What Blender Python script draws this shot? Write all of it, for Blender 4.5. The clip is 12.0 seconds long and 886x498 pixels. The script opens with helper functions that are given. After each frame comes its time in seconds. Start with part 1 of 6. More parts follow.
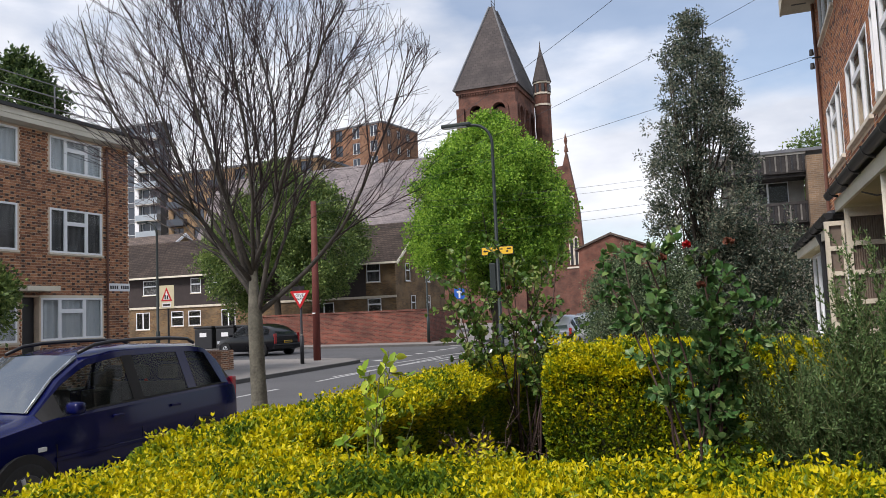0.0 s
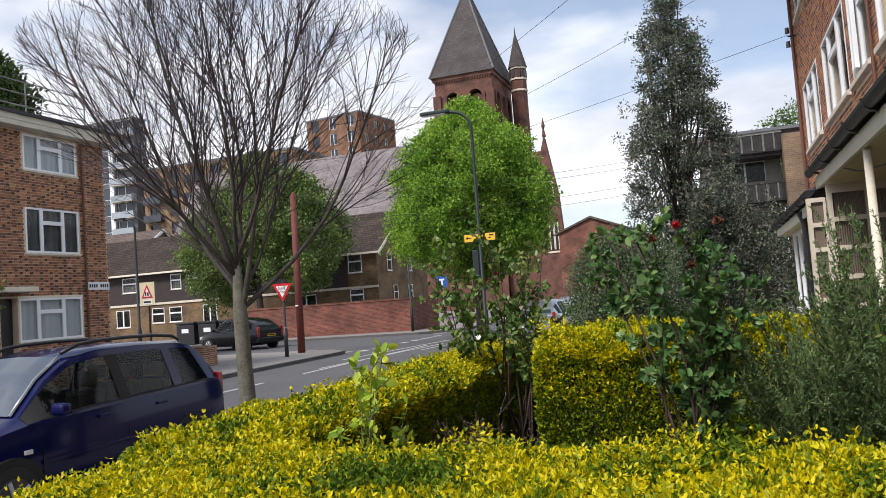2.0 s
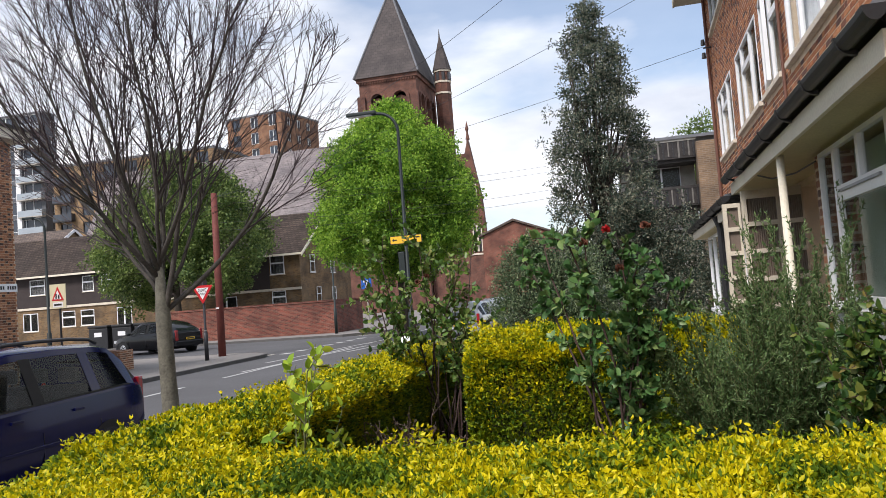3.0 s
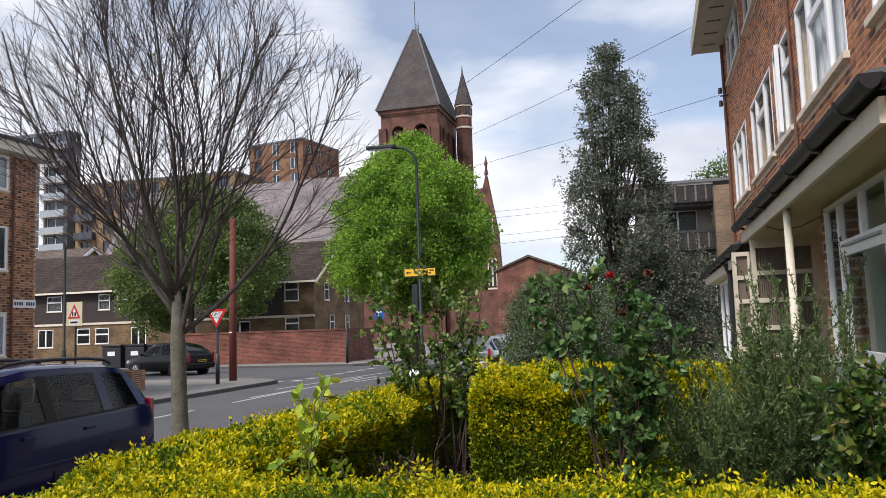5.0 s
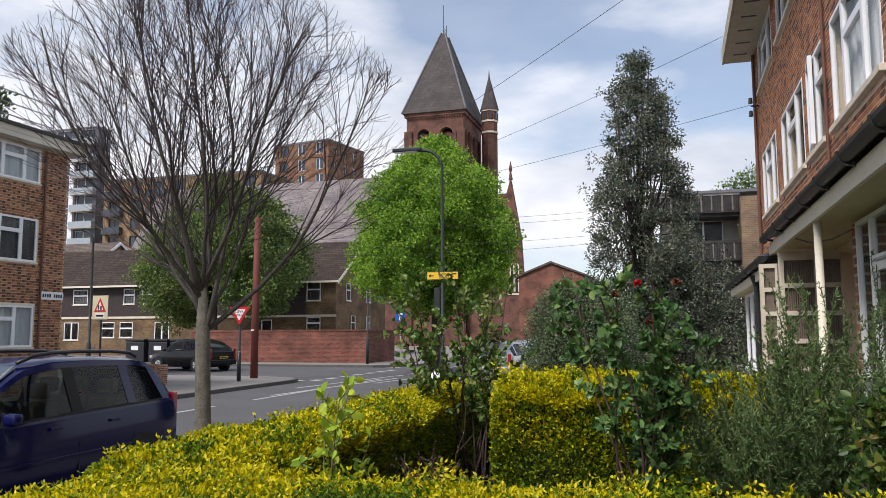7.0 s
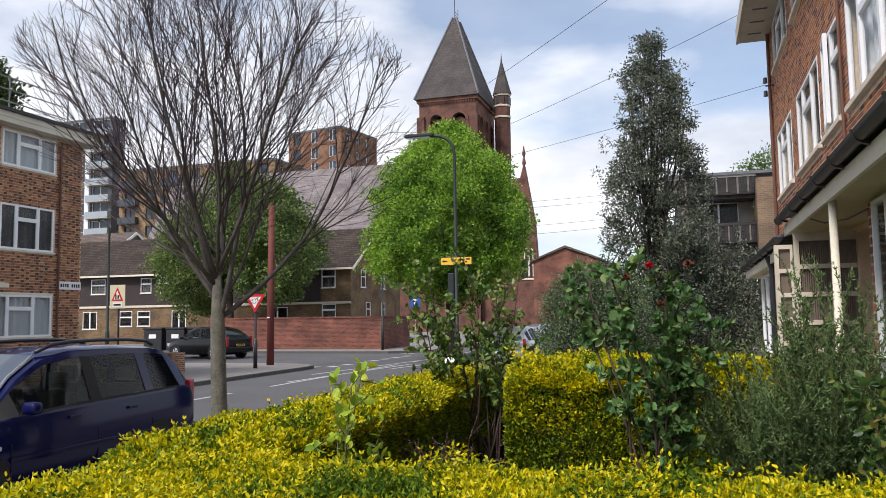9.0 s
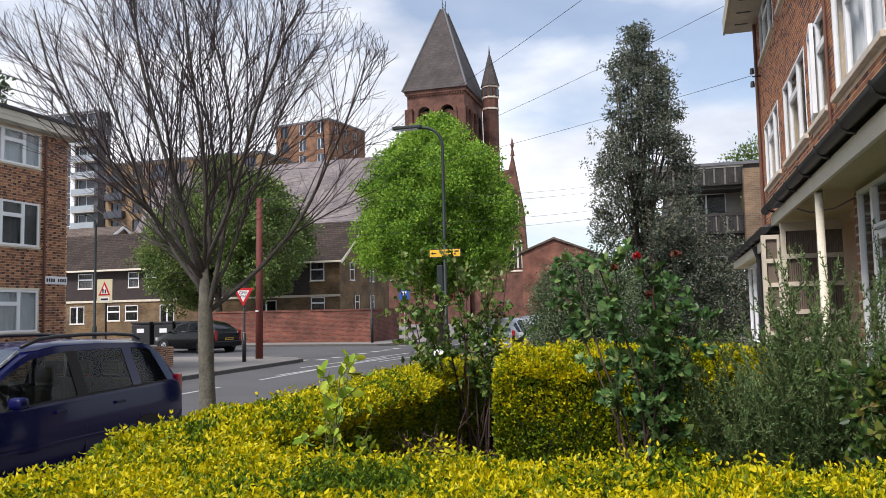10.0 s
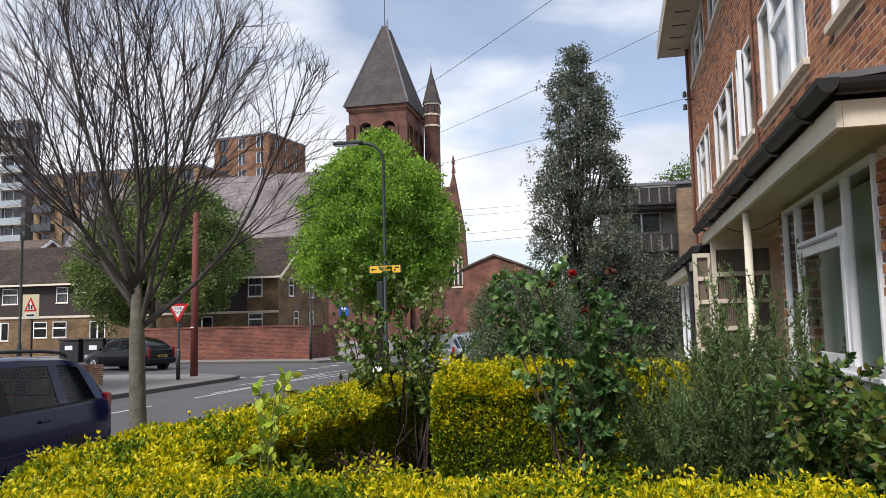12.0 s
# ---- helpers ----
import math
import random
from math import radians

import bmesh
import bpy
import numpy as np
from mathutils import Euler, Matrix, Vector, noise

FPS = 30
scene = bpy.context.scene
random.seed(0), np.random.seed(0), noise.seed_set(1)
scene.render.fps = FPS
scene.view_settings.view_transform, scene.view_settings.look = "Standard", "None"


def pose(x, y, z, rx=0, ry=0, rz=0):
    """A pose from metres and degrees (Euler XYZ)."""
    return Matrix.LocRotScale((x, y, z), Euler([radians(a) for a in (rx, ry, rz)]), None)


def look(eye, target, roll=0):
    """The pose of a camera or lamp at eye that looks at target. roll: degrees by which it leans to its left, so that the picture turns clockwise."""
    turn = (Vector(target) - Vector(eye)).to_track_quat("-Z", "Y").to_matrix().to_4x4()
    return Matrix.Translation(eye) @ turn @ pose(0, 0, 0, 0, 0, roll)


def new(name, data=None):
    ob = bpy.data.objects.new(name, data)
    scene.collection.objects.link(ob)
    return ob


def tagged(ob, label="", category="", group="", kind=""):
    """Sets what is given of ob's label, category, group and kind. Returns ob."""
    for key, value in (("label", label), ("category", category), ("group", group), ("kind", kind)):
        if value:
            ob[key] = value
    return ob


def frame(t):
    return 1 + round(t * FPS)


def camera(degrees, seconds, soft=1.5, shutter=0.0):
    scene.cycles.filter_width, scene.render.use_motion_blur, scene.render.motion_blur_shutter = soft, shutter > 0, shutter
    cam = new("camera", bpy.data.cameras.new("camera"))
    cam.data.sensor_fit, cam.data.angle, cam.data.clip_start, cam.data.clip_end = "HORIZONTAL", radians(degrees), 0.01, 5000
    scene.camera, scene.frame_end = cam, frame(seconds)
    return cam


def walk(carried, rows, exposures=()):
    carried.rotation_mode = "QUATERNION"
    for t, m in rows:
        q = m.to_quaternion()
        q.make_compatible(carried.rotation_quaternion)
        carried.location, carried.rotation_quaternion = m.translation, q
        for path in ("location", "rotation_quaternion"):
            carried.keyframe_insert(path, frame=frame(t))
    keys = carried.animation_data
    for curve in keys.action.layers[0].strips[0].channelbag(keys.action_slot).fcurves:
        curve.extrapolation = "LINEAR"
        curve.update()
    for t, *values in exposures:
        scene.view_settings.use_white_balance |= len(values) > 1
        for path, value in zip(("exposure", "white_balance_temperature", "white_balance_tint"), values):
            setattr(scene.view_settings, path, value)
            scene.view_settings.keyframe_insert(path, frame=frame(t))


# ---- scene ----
cam = camera(59.0, 12.0, 0.65)
PATH = [
    (0, (-0.006, 0.21, 1.878), (-0.715, 2.073, 2.034), -2.4),
    (0.5, (-0.001, 0.216, 1.876), (-0.722, 2.076, 2.026), -2.6),
    (1, (0.015, 0.196, 1.882), (-0.721, 2.05, 2.025), -3.2),
    (1.5, (-0.007, 0.203, 1.878), (-0.742, 2.059, 2.01), -3.8),
    (2, (-0.063, 0.226, 1.881), (-0.728, 2.108, 2.004), -4.2),
    (2.5, (-0.103, 0.217, 1.881), (-0.609, 2.149, 1.985), -4.4),
    (3, (-0.119, 0.177, 1.889), (-0.597, 2.116, 2.002), -4.3),
    (5, (-0.048, 0.04, 1.914), (-0.558, 1.964, 2.112), -1.9),
    (5.5, (-0.061, 0.04, 1.915), (-0.572, 1.963, 2.117), -1.3),
    (6, (-0.071, 0.014, 1.919), (-0.594, 1.932, 2.13), -0.6),
    (6.5, (-0.076, 0.015, 1.914), (-0.617, 1.929, 2.128), -0.3),
    (7, (-0.073, 0.018, 1.907), (-0.637, 1.926, 2.116), -0.2),
    (9, (-0.054, 0.029, 1.901), (-0.654, 1.929, 2.074), -0.8),
    (9.5, (-0.055, 0.045, 1.898), (-0.65, 1.948, 2.061), -1.1),
    (10, (-0.052, 0.047, 1.898), (-0.626, 1.957, 2.051), -1.2),
    (10.5, (-0.048, 0.049, 1.899), (-0.566, 1.975, 2.049), -1.2),
    (11, (-0.042, 0.044, 1.901), (-0.509, 1.983, 2.054), -1.1),
    (11.5, (-0.038, 0.044, 1.903), (-0.482, 1.986, 2.08), -1.1),
    (12, (-0.038, 0.046, 1.899), (-0.464, 1.99, 2.09), -1.2),
]
walk(cam, [(t, look(eye, target, roll)) for t, eye, target, roll in PATH],
     [(t, stops + 0.08, 6500, 12) for t, stops in ((0, 0.05), (1.5, 0.08), (2.5, 0.22), (3.2, 0.22), (5, 0.06), (7, 0.03), (9, 0.14), (10, 0.16), (11, 0.1), (12, 0.1))])

# ---- world and sun ----
world = bpy.data.worlds.new("sky")
scene.world = world
world.use_nodes = True
wn, wl = world.node_tree.nodes, world.node_tree.links
wn.clear()
SUN_AZ, SUN_EL = radians(205), radians(48)      # clockwise from +y
w_out, w_bg = wn.new("ShaderNodeOutputWorld"), wn.new("ShaderNodeBackground")
w_sky = wn.new("ShaderNodeTexSky")
w_sky.sky_type, w_sky.sun_disc = "NISHITA", False
w_sky.sun_elevation, w_sky.sun_rotation = SUN_EL, SUN_AZ
w_tc, w_map = wn.new("ShaderNodeTexCoord"), wn.new("ShaderNodeMapping")
w_map.inputs["Scale"].default_value = (1.0, 1.0, 2.6)
w_map.inputs["Location"].default_value = (1.85, 0.7, 0.1)
w_map.inputs["Rotation"].default_value = (0, 0, radians(-24))
w_n1, w_n2 = wn.new("ShaderNodeTexNoise"), wn.new("ShaderNodeTexNoise")
w_n1.inputs["Scale"].default_value, w_n1.inputs["Detail"].default_value, w_n1.inputs["Roughness"].default_value = 2.3, 8, 0.5
w_n2.inputs["Scale"].default_value, w_n2.inputs["Detail"].default_value = 3.7, 7
w_r1, w_r2 = wn.new("ShaderNodeValToRGB"), wn.new("ShaderNodeValToRGB")
w_r1.color_ramp.elements[0].position, w_r1.color_ramp.elements[1].position = 0.41, 0.56
w_r1.color_ramp.elements[0].color = (0.25, 0.25, 0.25, 1)      # thin haze in the gaps
w_r2.color_ramp.elements[0].position, w_r2.color_ramp.elements[1].position = 0.38, 0.62
w_r2.color_ramp.elements[0].color, w_r2.color_ramp.elements[1].color = (4.5, 4.85, 5.5, 1), (7.2, 7.35, 7.7, 1)
w_mix = wn.new("ShaderNodeMixRGB")
wl.new(w_tc.outputs["Generated"], w_map.inputs["Vector"])
for n_ in (w_n1, w_n2):
    wl.new(w_map.outputs["Vector"], n_.inputs["Vector"])
wl.new(w_n1.outputs["Fac"], w_r1.inputs["Fac"])
wl.new(w_n2.outputs["Fac"], w_r2.inputs["Fac"])
wl.new(w_r1.outputs["Color"], w_mix.inputs["Fac"])
wl.new(w_sky.outputs["Color"], w_mix.inputs["Color1"])
wl.new(w_r2.outputs["Color"], w_mix.inputs["Color2"])
wl.new(w_mix.outputs["Color"], w_bg.inputs["Color"])
w_bg.inputs["Strength"].default_value = 0.14
wl.new(w_bg.outputs["Background"], w_out.inputs["Surface"])
sun = new("sun", bpy.data.lights.new("sun", "SUN"))
sun.data.energy, sun.data.angle, sun.data.color = 3.35, radians(14), (1.0, 0.945, 0.92)
sun.matrix_world = look((0, 0, 60), (-math.sin(SUN_AZ), -math.cos(SUN_AZ), 60 - math.tan(SUN_EL)))


# ---- materials ----
def nodes_of(name):
    m = bpy.data.materials.new(name)
    m.use_nodes = True
    n, l = m.node_tree.nodes, m.node_tree.links
    return m, n, l, n["Principled BSDF"]


def ramp(n, stops):
    r = n.new("ShaderNodeValToRGB")
    e = r.color_ramp.elements
    while len(e) < len(stops):
        e.new(0.5)
    for k, (p, c) in enumerate(stops):
        e[k].position, e[k].color = p, (*c, 1)
    return r


def plain(name, c, rough=0.7, metal=0.0, var=0.25, scale=6.0, bump=0.15, coat=0.0, fine=60.0, piece=0.0):
    """A surface with stains and grain at two scales."""
    m, n, l, b = nodes_of(name)
    tc = n.new("ShaderNodeTexCoord")
    n1, n2 = n.new("ShaderNodeTexNoise"), n.new("ShaderNodeTexNoise")
    n1.inputs["Scale"].default_value, n1.inputs["Detail"].default_value = scale, 6
    n2.inputs["Scale"].default_value, n2.inputs["Detail"].default_value = fine, 3
    for k in (n1, n2):
        l.new(tc.outputs["Object"], k.inputs["Vector"])
    add = n.new("ShaderNodeMath")
    add.operation = "ADD"
    l.new(n1.outputs["Fac"], add.inputs[0])
    l.new(n2.outputs["Fac"], add.inputs[1])
    half = n.new("ShaderNodeMath")
    half.operation, half.inputs[1].default_value = "MULTIPLY", 0.5
    l.new(add.outputs[0], half.inputs[0])
    r = ramp(n, [(0.3, tuple(v * (1 - var) for v in c)), (0.7, tuple(min(1, v * (1 + var)) for v in c))])
    l.new(half.outputs[0], r.inputs["Fac"])
    col = r.outputs["Color"]
    if piece:
        oi, hsv, mr = n.new("ShaderNodeObjectInfo"), n.new("ShaderNodeHueSaturation"), n.new("ShaderNodeMapRange")
        mr.inputs["To Min"].default_value, mr.inputs["To Max"].default_value = 1 - piece, 1 + piece
        l.new(oi.outputs["Random"], mr.inputs["Value"])
        l.new(mr.outputs["Result"], hsv.inputs["Value"])
        l.new(col, hsv.inputs["Color"])
        col = hsv.outputs["Color"]
    l.new(col, b.inputs["Base Color"])
    b.inputs["Roughness"].default_value, b.inputs["Metallic"].default_value = rough, metal
    b.inputs["Coat Weight"].default_value = coat
    b.inputs["Coat Roughness"].default_value = 0.04
    if bump:
        bp = n.new("ShaderNodeBump")
        bp.inputs["Strength"].default_value, bp.inputs["Distance"].default_value = bump, 0.01
        l.new(n2.outputs["Fac"], bp.inputs["Height"])
        l.new(bp.outputs["Normal"], b.inputs["Normal"])
    return m


def bricks(name, c1, c2, mortar, bw=0.225, bh=0.075, dark=None, gap=0.011):
    """Brickwork for walls that run along x or y."""
    m, n, l, b = nodes_of(name)
    tc, sep, com, add = n.new("ShaderNodeTexCoord"), n.new("ShaderNodeSeparateXYZ"), n.new("ShaderNodeCombineXYZ"), n.new("ShaderNodeMath")
    l.new(tc.outputs["Object"], sep.inputs[0])
    l.new(sep.outputs["X"], add.inputs[0])
    l.new(sep.outputs["Y"], add.inputs[1])
    l.new(add.outputs[0], com.inputs["X"])
    l.new(sep.outputs["Z"], com.inputs["Y"])
    br = n.new("ShaderNodeTexBrick")
    br.inputs["Scale"].default_value = 1.0
    br.inputs["Brick Width"].default_value, br.inputs["Row Height"].default_value = bw, bh
    br.inputs["Mortar Size"].default_value, br.inputs["Mortar Smooth"].default_value = gap, 0.2
    br.inputs["Color1"].default_value, br.inputs["Color2"].default_value, br.inputs["Mortar"].default_value = (*c1, 1), (*c2, 1), (*mortar, 1)
    br.inputs["Bias"].default_value = -0.1
    l.new(com.outputs[0], br.inputs["Vector"])
    ns = n.new("ShaderNodeTexNoise")
    ns.inputs["Scale"].default_value, ns.inputs["Detail"].default_value = 0.9, 8
    l.new(tc.outputs["Object"], ns.inputs["Vector"])
    r = ramp(n, [(0.3, (0.5, 0.48, 0.48)), (0.5, (0.92, 0.9, 0.88)), (0.7, (1.3, 1.25, 1.2))])
    l.new(ns.outputs["Fac"], r.inputs["Fac"])
    mx = n.new("ShaderNodeMixRGB")
    mx.blend_type, mx.inputs["Fac"].default_value = "MULTIPLY", 1.0
    l.new(br.outputs["Color"], mx.inputs["Color1"])
    l.new(r.outputs["Color"], mx.inputs["Color2"])
    l.new(mx.outputs["Color"], b.inputs["Base Color"])
    b.inputs["Roughness"].default_value = 0.88
    bp = n.new("ShaderNodeBump")
    bp.inputs["Strength"].default_value, bp.inputs["Distance"].default_value, bp.invert = 0.6, 0.008, True
    l.new(br.outputs["Fac"], bp.inputs["Height"])
    l.new(bp.outputs["Normal"], b.inputs["Normal"])
    return m


def leafy(name, stops, rough=0.5, patch=2.0, spread=0.55, through_=0.3):
    """Leaves: each takes its own tint, drifting over the plant in patches."""
    m, n, l, b = nodes_of(name)
    g, tc, ns = n.new("ShaderNodeNewGeometry"), n.new("ShaderNodeTexCoord"), n.new("ShaderNodeTexNoise")
    ns.inputs["Scale"].default_value, ns.inputs["Detail"].default_value = patch, 3
    l.new(tc.outputs["Object"], ns.inputs["Vector"])
    a, c = n.new("ShaderNodeMath"), n.new("ShaderNodeMath")
    a.operation, a.inputs[1].default_value = "MULTIPLY", spread
    c.operation = "MULTIPLY_ADD"
    c.inputs[1].default_value = 1 - spread * 0.5
    l.new(g.outputs["Random Per Island"], a.inputs[0])
    l.new(ns.outputs["Fac"], c.inputs[0])
    sub = n.new("ShaderNodeMath")
    sub.operation, sub.inputs[1].default_value = "SUBTRACT", spread * 0.25
    l.new(a.outputs[0], sub.inputs[0])
    l.new(sub.outputs[0], c.inputs[2])
    r = ramp(n, stops)
    l.new(c.outputs[0], r.inputs["Fac"])
    l.new(r.outputs["Color"], b.inputs["Base Color"])
    b.inputs["Roughness"].default_value = rough
    b.inputs["Specular IOR Level"].default_value = 0.28
    tr, ms = n.new("ShaderNodeBsdfTranslucent"), n.new("ShaderNodeMixShader")
    l.new(r.outputs["Color"], tr.inputs["Color"])
    ms.inputs["Fac"].default_value = through_
    l.new(b.outputs[0], ms.inputs[1])
    l.new(tr.outputs[0], ms.inputs[2])
    l.new(ms.outputs[0], n["Material Output"].inputs["Surface"])
    return m


def glassy(name, tint=(0.86, 0.9, 0.9), clear=0.75):
    m, n, l, b = nodes_of(name)
    b.inputs["Base Color"].default_value, b.inputs["Roughness"].default_value = (*[v * 0.03 for v in tint], 1), 0.03
    tr, ms = n.new("ShaderNodeBsdfTransparent"), n.new("ShaderNodeMixShader")
    tr.inputs["Color"].default_value = (*tint, 1)
    ms.inputs["Fac"].default_value = clear
    l.new(b.outputs[0], ms.inputs[1])
    l.new(tr.outputs[0], ms.inputs[2])
    l.new(ms.outputs[0], n["Material Output"].inputs["Surface"])
    b.inputs["Specular IOR Level"].default_value = 1.0
    return m


def tiled(name, c, bw, bh, axis, var=0.3, gap=0.012):
    """Roof tiles or slates in courses up a slope; axis: the way that the ridge runs."""
    m, n, l, b = nodes_of(name)
    tc, sep, com = n.new("ShaderNodeTexCoord"), n.new("ShaderNodeSeparateXYZ"), n.new("ShaderNodeCombineXYZ")
    l.new(tc.outputs["Object"], sep.inputs[0])
    l.new(sep.outputs[axis], com.inputs["X"])
    l.new(sep.outputs["Z"], com.inputs["Y"])
    br = n.new("ShaderNodeTexBrick")
    br.inputs["Scale"].default_value = 1.0
    br.inputs["Brick Width"].default_value, br.inputs["Row Height"].default_value = bw, bh
    br.inputs["Mortar Size"].default_value = gap
    br.inputs["Color1"].default_value = (*[v * (1 - var) for v in c], 1)
    br.inputs["Color2"].default_value = (*[v * (1 + var) for v in c], 1)
    br.inputs["Mortar"].default_value = (*[v * 0.35 for v in c], 1)
    l.new(com.outputs[0], br.inputs["Vector"])
    ns = n.new("ShaderNodeTexNoise")
    ns.inputs["Scale"].default_value, ns.inputs["Detail"].default_value = 0.5, 8
    l.new(tc.outputs["Object"], ns.inputs["Vector"])
    r = ramp(n, [(0.3, (0.7, 0.7, 0.7)), (0.7, (1.2, 1.18, 1.12))])
    l.new(ns.outputs["Fac"], r.inputs["Fac"])
    mx = n.new("ShaderNodeMixRGB")
    mx.blend_type, mx.inputs["Fac"].default_value = "MULTIPLY", 1.0
    l.new(br.outputs["Color"], mx.inputs["Color1"])
    l.new(r.outputs["Color"], mx.inputs["Color2"])
    l.new(mx.outputs["Color"], b.inputs["Base Color"])
    b.inputs["Roughness"].default_value = 0.8
    bp = n.new("ShaderNodeBump")
    bp.inputs["Strength"].default_value, bp.inputs["Distance"].default_value, bp.invert = 0.5, 0.02, True
    l.new(br.outputs["Fac"], bp.inputs["Height"])
    l.new(bp.outputs["Normal"], b.inputs["Normal"])
    return m


BRICK_L = bricks("brown_brick", (0.43, 0.18, 0.085), (0.075, 0.04, 0.032), (0.62, 0.48, 0.35), bw=0.2, bh=0.07, gap=0.011)
BRICK_WALL = bricks("red_brick_wall", (0.21, 0.056, 0.036), (0.075, 0.026, 0.02), (0.2, 0.115, 0.085))
BRICK_TERRACE = bricks("yellow_stock_brick", (0.2, 0.12, 0.05), (0.09, 0.055, 0.028), (0.18, 0.14, 0.09))
BRICK_CHURCH = bricks("church_brick", (0.16, 0.062, 0.04), (0.10, 0.042, 0.032), (0.14, 0.085, 0.065))
BRICK_FLATS = bricks("ochre_brick", (0.25, 0.165, 0.085), (0.19, 0.12, 0.065), (0.24, 0.17, 0.1))
BRICK_RED_FLATS = bricks("russet_brick", (0.24, 0.12, 0.062), (0.17, 0.08, 0.05), (0.22, 0.14, 0.09))
BRICK_HOUSE = bricks("orange_brick", (0.21, 0.075, 0.048), (0.16, 0.058, 0.04), (0.2, 0.11, 0.08))
BROWN_PAINT = plain("brown_paint", (0.13, 0.055, 0.035), 0.6, var=0.2)
MORTAR = plain("mortar", (0.66, 0.52, 0.38), 0.95, scale=8, fine=120, bump=0.3)
STONE = plain("painted_stone", (0.62, 0.55, 0.44), 0.8)
CONCRETE = plain("concrete", (0.36, 0.34, 0.3), 0.9, var=0.35, scale=2)
STAINED = plain("stained_concrete", (0.04, 0.036, 0.034), 0.95, var=0.7, scale=3)
WHITE = plain("white_upvc", (0.8, 0.81, 0.82), 0.35, var=0.04, bump=0)
CREAM = plain("cream_paint", (0.68, 0.63, 0.5), 0.6, var=0.12, scale=3)
WHITE_WALL = plain("white_render", (0.7, 0.7, 0.7), 0.7, var=0.1)
BLACK = plain("black_paint", (0.018, 0.018, 0.02), 0.4, var=0.2, bump=0.05)
GUTTER = plain("black_plastic", (0.009, 0.009, 0.010), 0.5, var=0.3, bump=0.1)
LEAD = plain("lead_sheet", (0.12, 0.125, 0.135), 0.55, var=0.3, scale=3)
# Dark tone for interiors: the dimness indoors is put into the colour.
DARK_ROOM = plain("unlit_room_tone", (0.12, 0.11, 0.1), 0.9, var=0.2)
CURTAIN = plain("grey_curtain", (0.8, 0.81, 0.83), 0.9, var=0.2, scale=9)
NET = plain("white_net_curtain", (0.88, 0.9, 0.93), 0.9, var=0.08, scale=9)
SHADE = plain("dark_curtain", (0.16, 0.15, 0.15), 0.9, var=0.3, scale=5)
BLIND = plain("pale_green_blind", (0.46, 0.53, 0.44), 0.8, var=0.1, scale=4)
CLAD = plain("dark_tile_hanging", (0.038, 0.028, 0.026), 0.85, var=0.3, scale=2)
ASPHALT = plain("asphalt", (0.09, 0.09, 0.093), 0.9, var=0.22, scale=0.5, fine=90, bump=0.4)
PAVING = plain("paving", (0.215, 0.2, 0.185), 0.9, var=0.2, scale=0.8, fine=50, bump=0.25)
# Granite grey lowered so that the kerb face's shade sits in the colour.
KERB = plain("granite_kerb_shaded", (0.10, 0.095, 0.09), 0.85, var=0.3, scale=5)
SOIL = plain("soil", (0.085, 0.068, 0.05), 0.98, var=0.5, scale=8, fine=70, bump=0.7)
PAINT_LINE = plain("road_paint", (0.42, 0.42, 0.41), 0.8, var=0.25, scale=6)
GLASS = glassy("window_glass", (0.93, 0.95, 0.95), 0.85)
BARK = plain("grey_bark", (0.12, 0.112, 0.085), 0.9, var=0.5, scale=9, fine=40, bump=0.6)
BARK_LIMB = plain("limb_bark", (0.062, 0.054, 0.045), 0.9, var=0.5, scale=9, fine=40, bump=0.5)
TWIG = plain("dark_twig", (0.05, 0.034, 0.037), 0.85, var=0.3)
BARK_DARK = plain("dark_bark", (0.05, 0.04, 0.03), 0.95, var=0.4, scale=8)
TILE = tiled("brown_roof_tile", (0.115, 0.085, 0.07), 0.3, 0.17, "X", gap=0.02)
SLATE = tiled("grey_slate", (0.20, 0.175, 0.18), 0.5, 0.3, "X", 0.15)
SLATE_SPIRE = tiled("spire_slate", (0.06, 0.05, 0.049), 0.5, 0.4, "X", 0.14)
POLE_RED = plain("red_brown_timber", (0.13, 0.03, 0.022), 0.75, var=0.3, scale=4)
L_HEDGE = leafy("golden_privet", [(0.26, (0.14, 0.215, 0.01)), (0.38, (0.34, 0.37, 0.008)), (0.5, (0.6, 0.53, 0.006)), (0.78, (0.82, 0.7, 0.01))], 0.45, 5.0, 0.5, 0.35)
L_HEDGE_MID = leafy("lime_privet", [(0.25, (0.11, 0.19, 0.012)), (0.5, (0.34, 0.37, 0.008)), (0.8, (0.62, 0.55, 0.008))], 0.45, 3.0, 0.5)
# Greener tints for hedge sides and insides; some shade is in the colour.
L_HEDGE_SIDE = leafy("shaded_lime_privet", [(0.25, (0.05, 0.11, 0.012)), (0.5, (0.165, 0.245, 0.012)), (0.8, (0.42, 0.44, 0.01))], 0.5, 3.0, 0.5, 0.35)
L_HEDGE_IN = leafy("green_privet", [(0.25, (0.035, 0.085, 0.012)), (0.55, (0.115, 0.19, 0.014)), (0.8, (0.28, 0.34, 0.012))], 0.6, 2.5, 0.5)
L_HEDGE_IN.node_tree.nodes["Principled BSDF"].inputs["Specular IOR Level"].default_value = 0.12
L_LIME = leafy("spring_green_leaf", [(0.25, (0.065, 0.16, 0.02)), (0.5, (0.21, 0.38, 0.04)), (0.8, (0.4, 0.57, 0.08))], 0.55, 0.6, through_=0.45)
L_MID = leafy("mid_green_leaf", [(0.25, (0.048, 0.092, 0.025)), (0.5, (0.125, 0.19, 0.048)), (0.75, (0.25, 0.32, 0.09))], 0.5, 0.4)
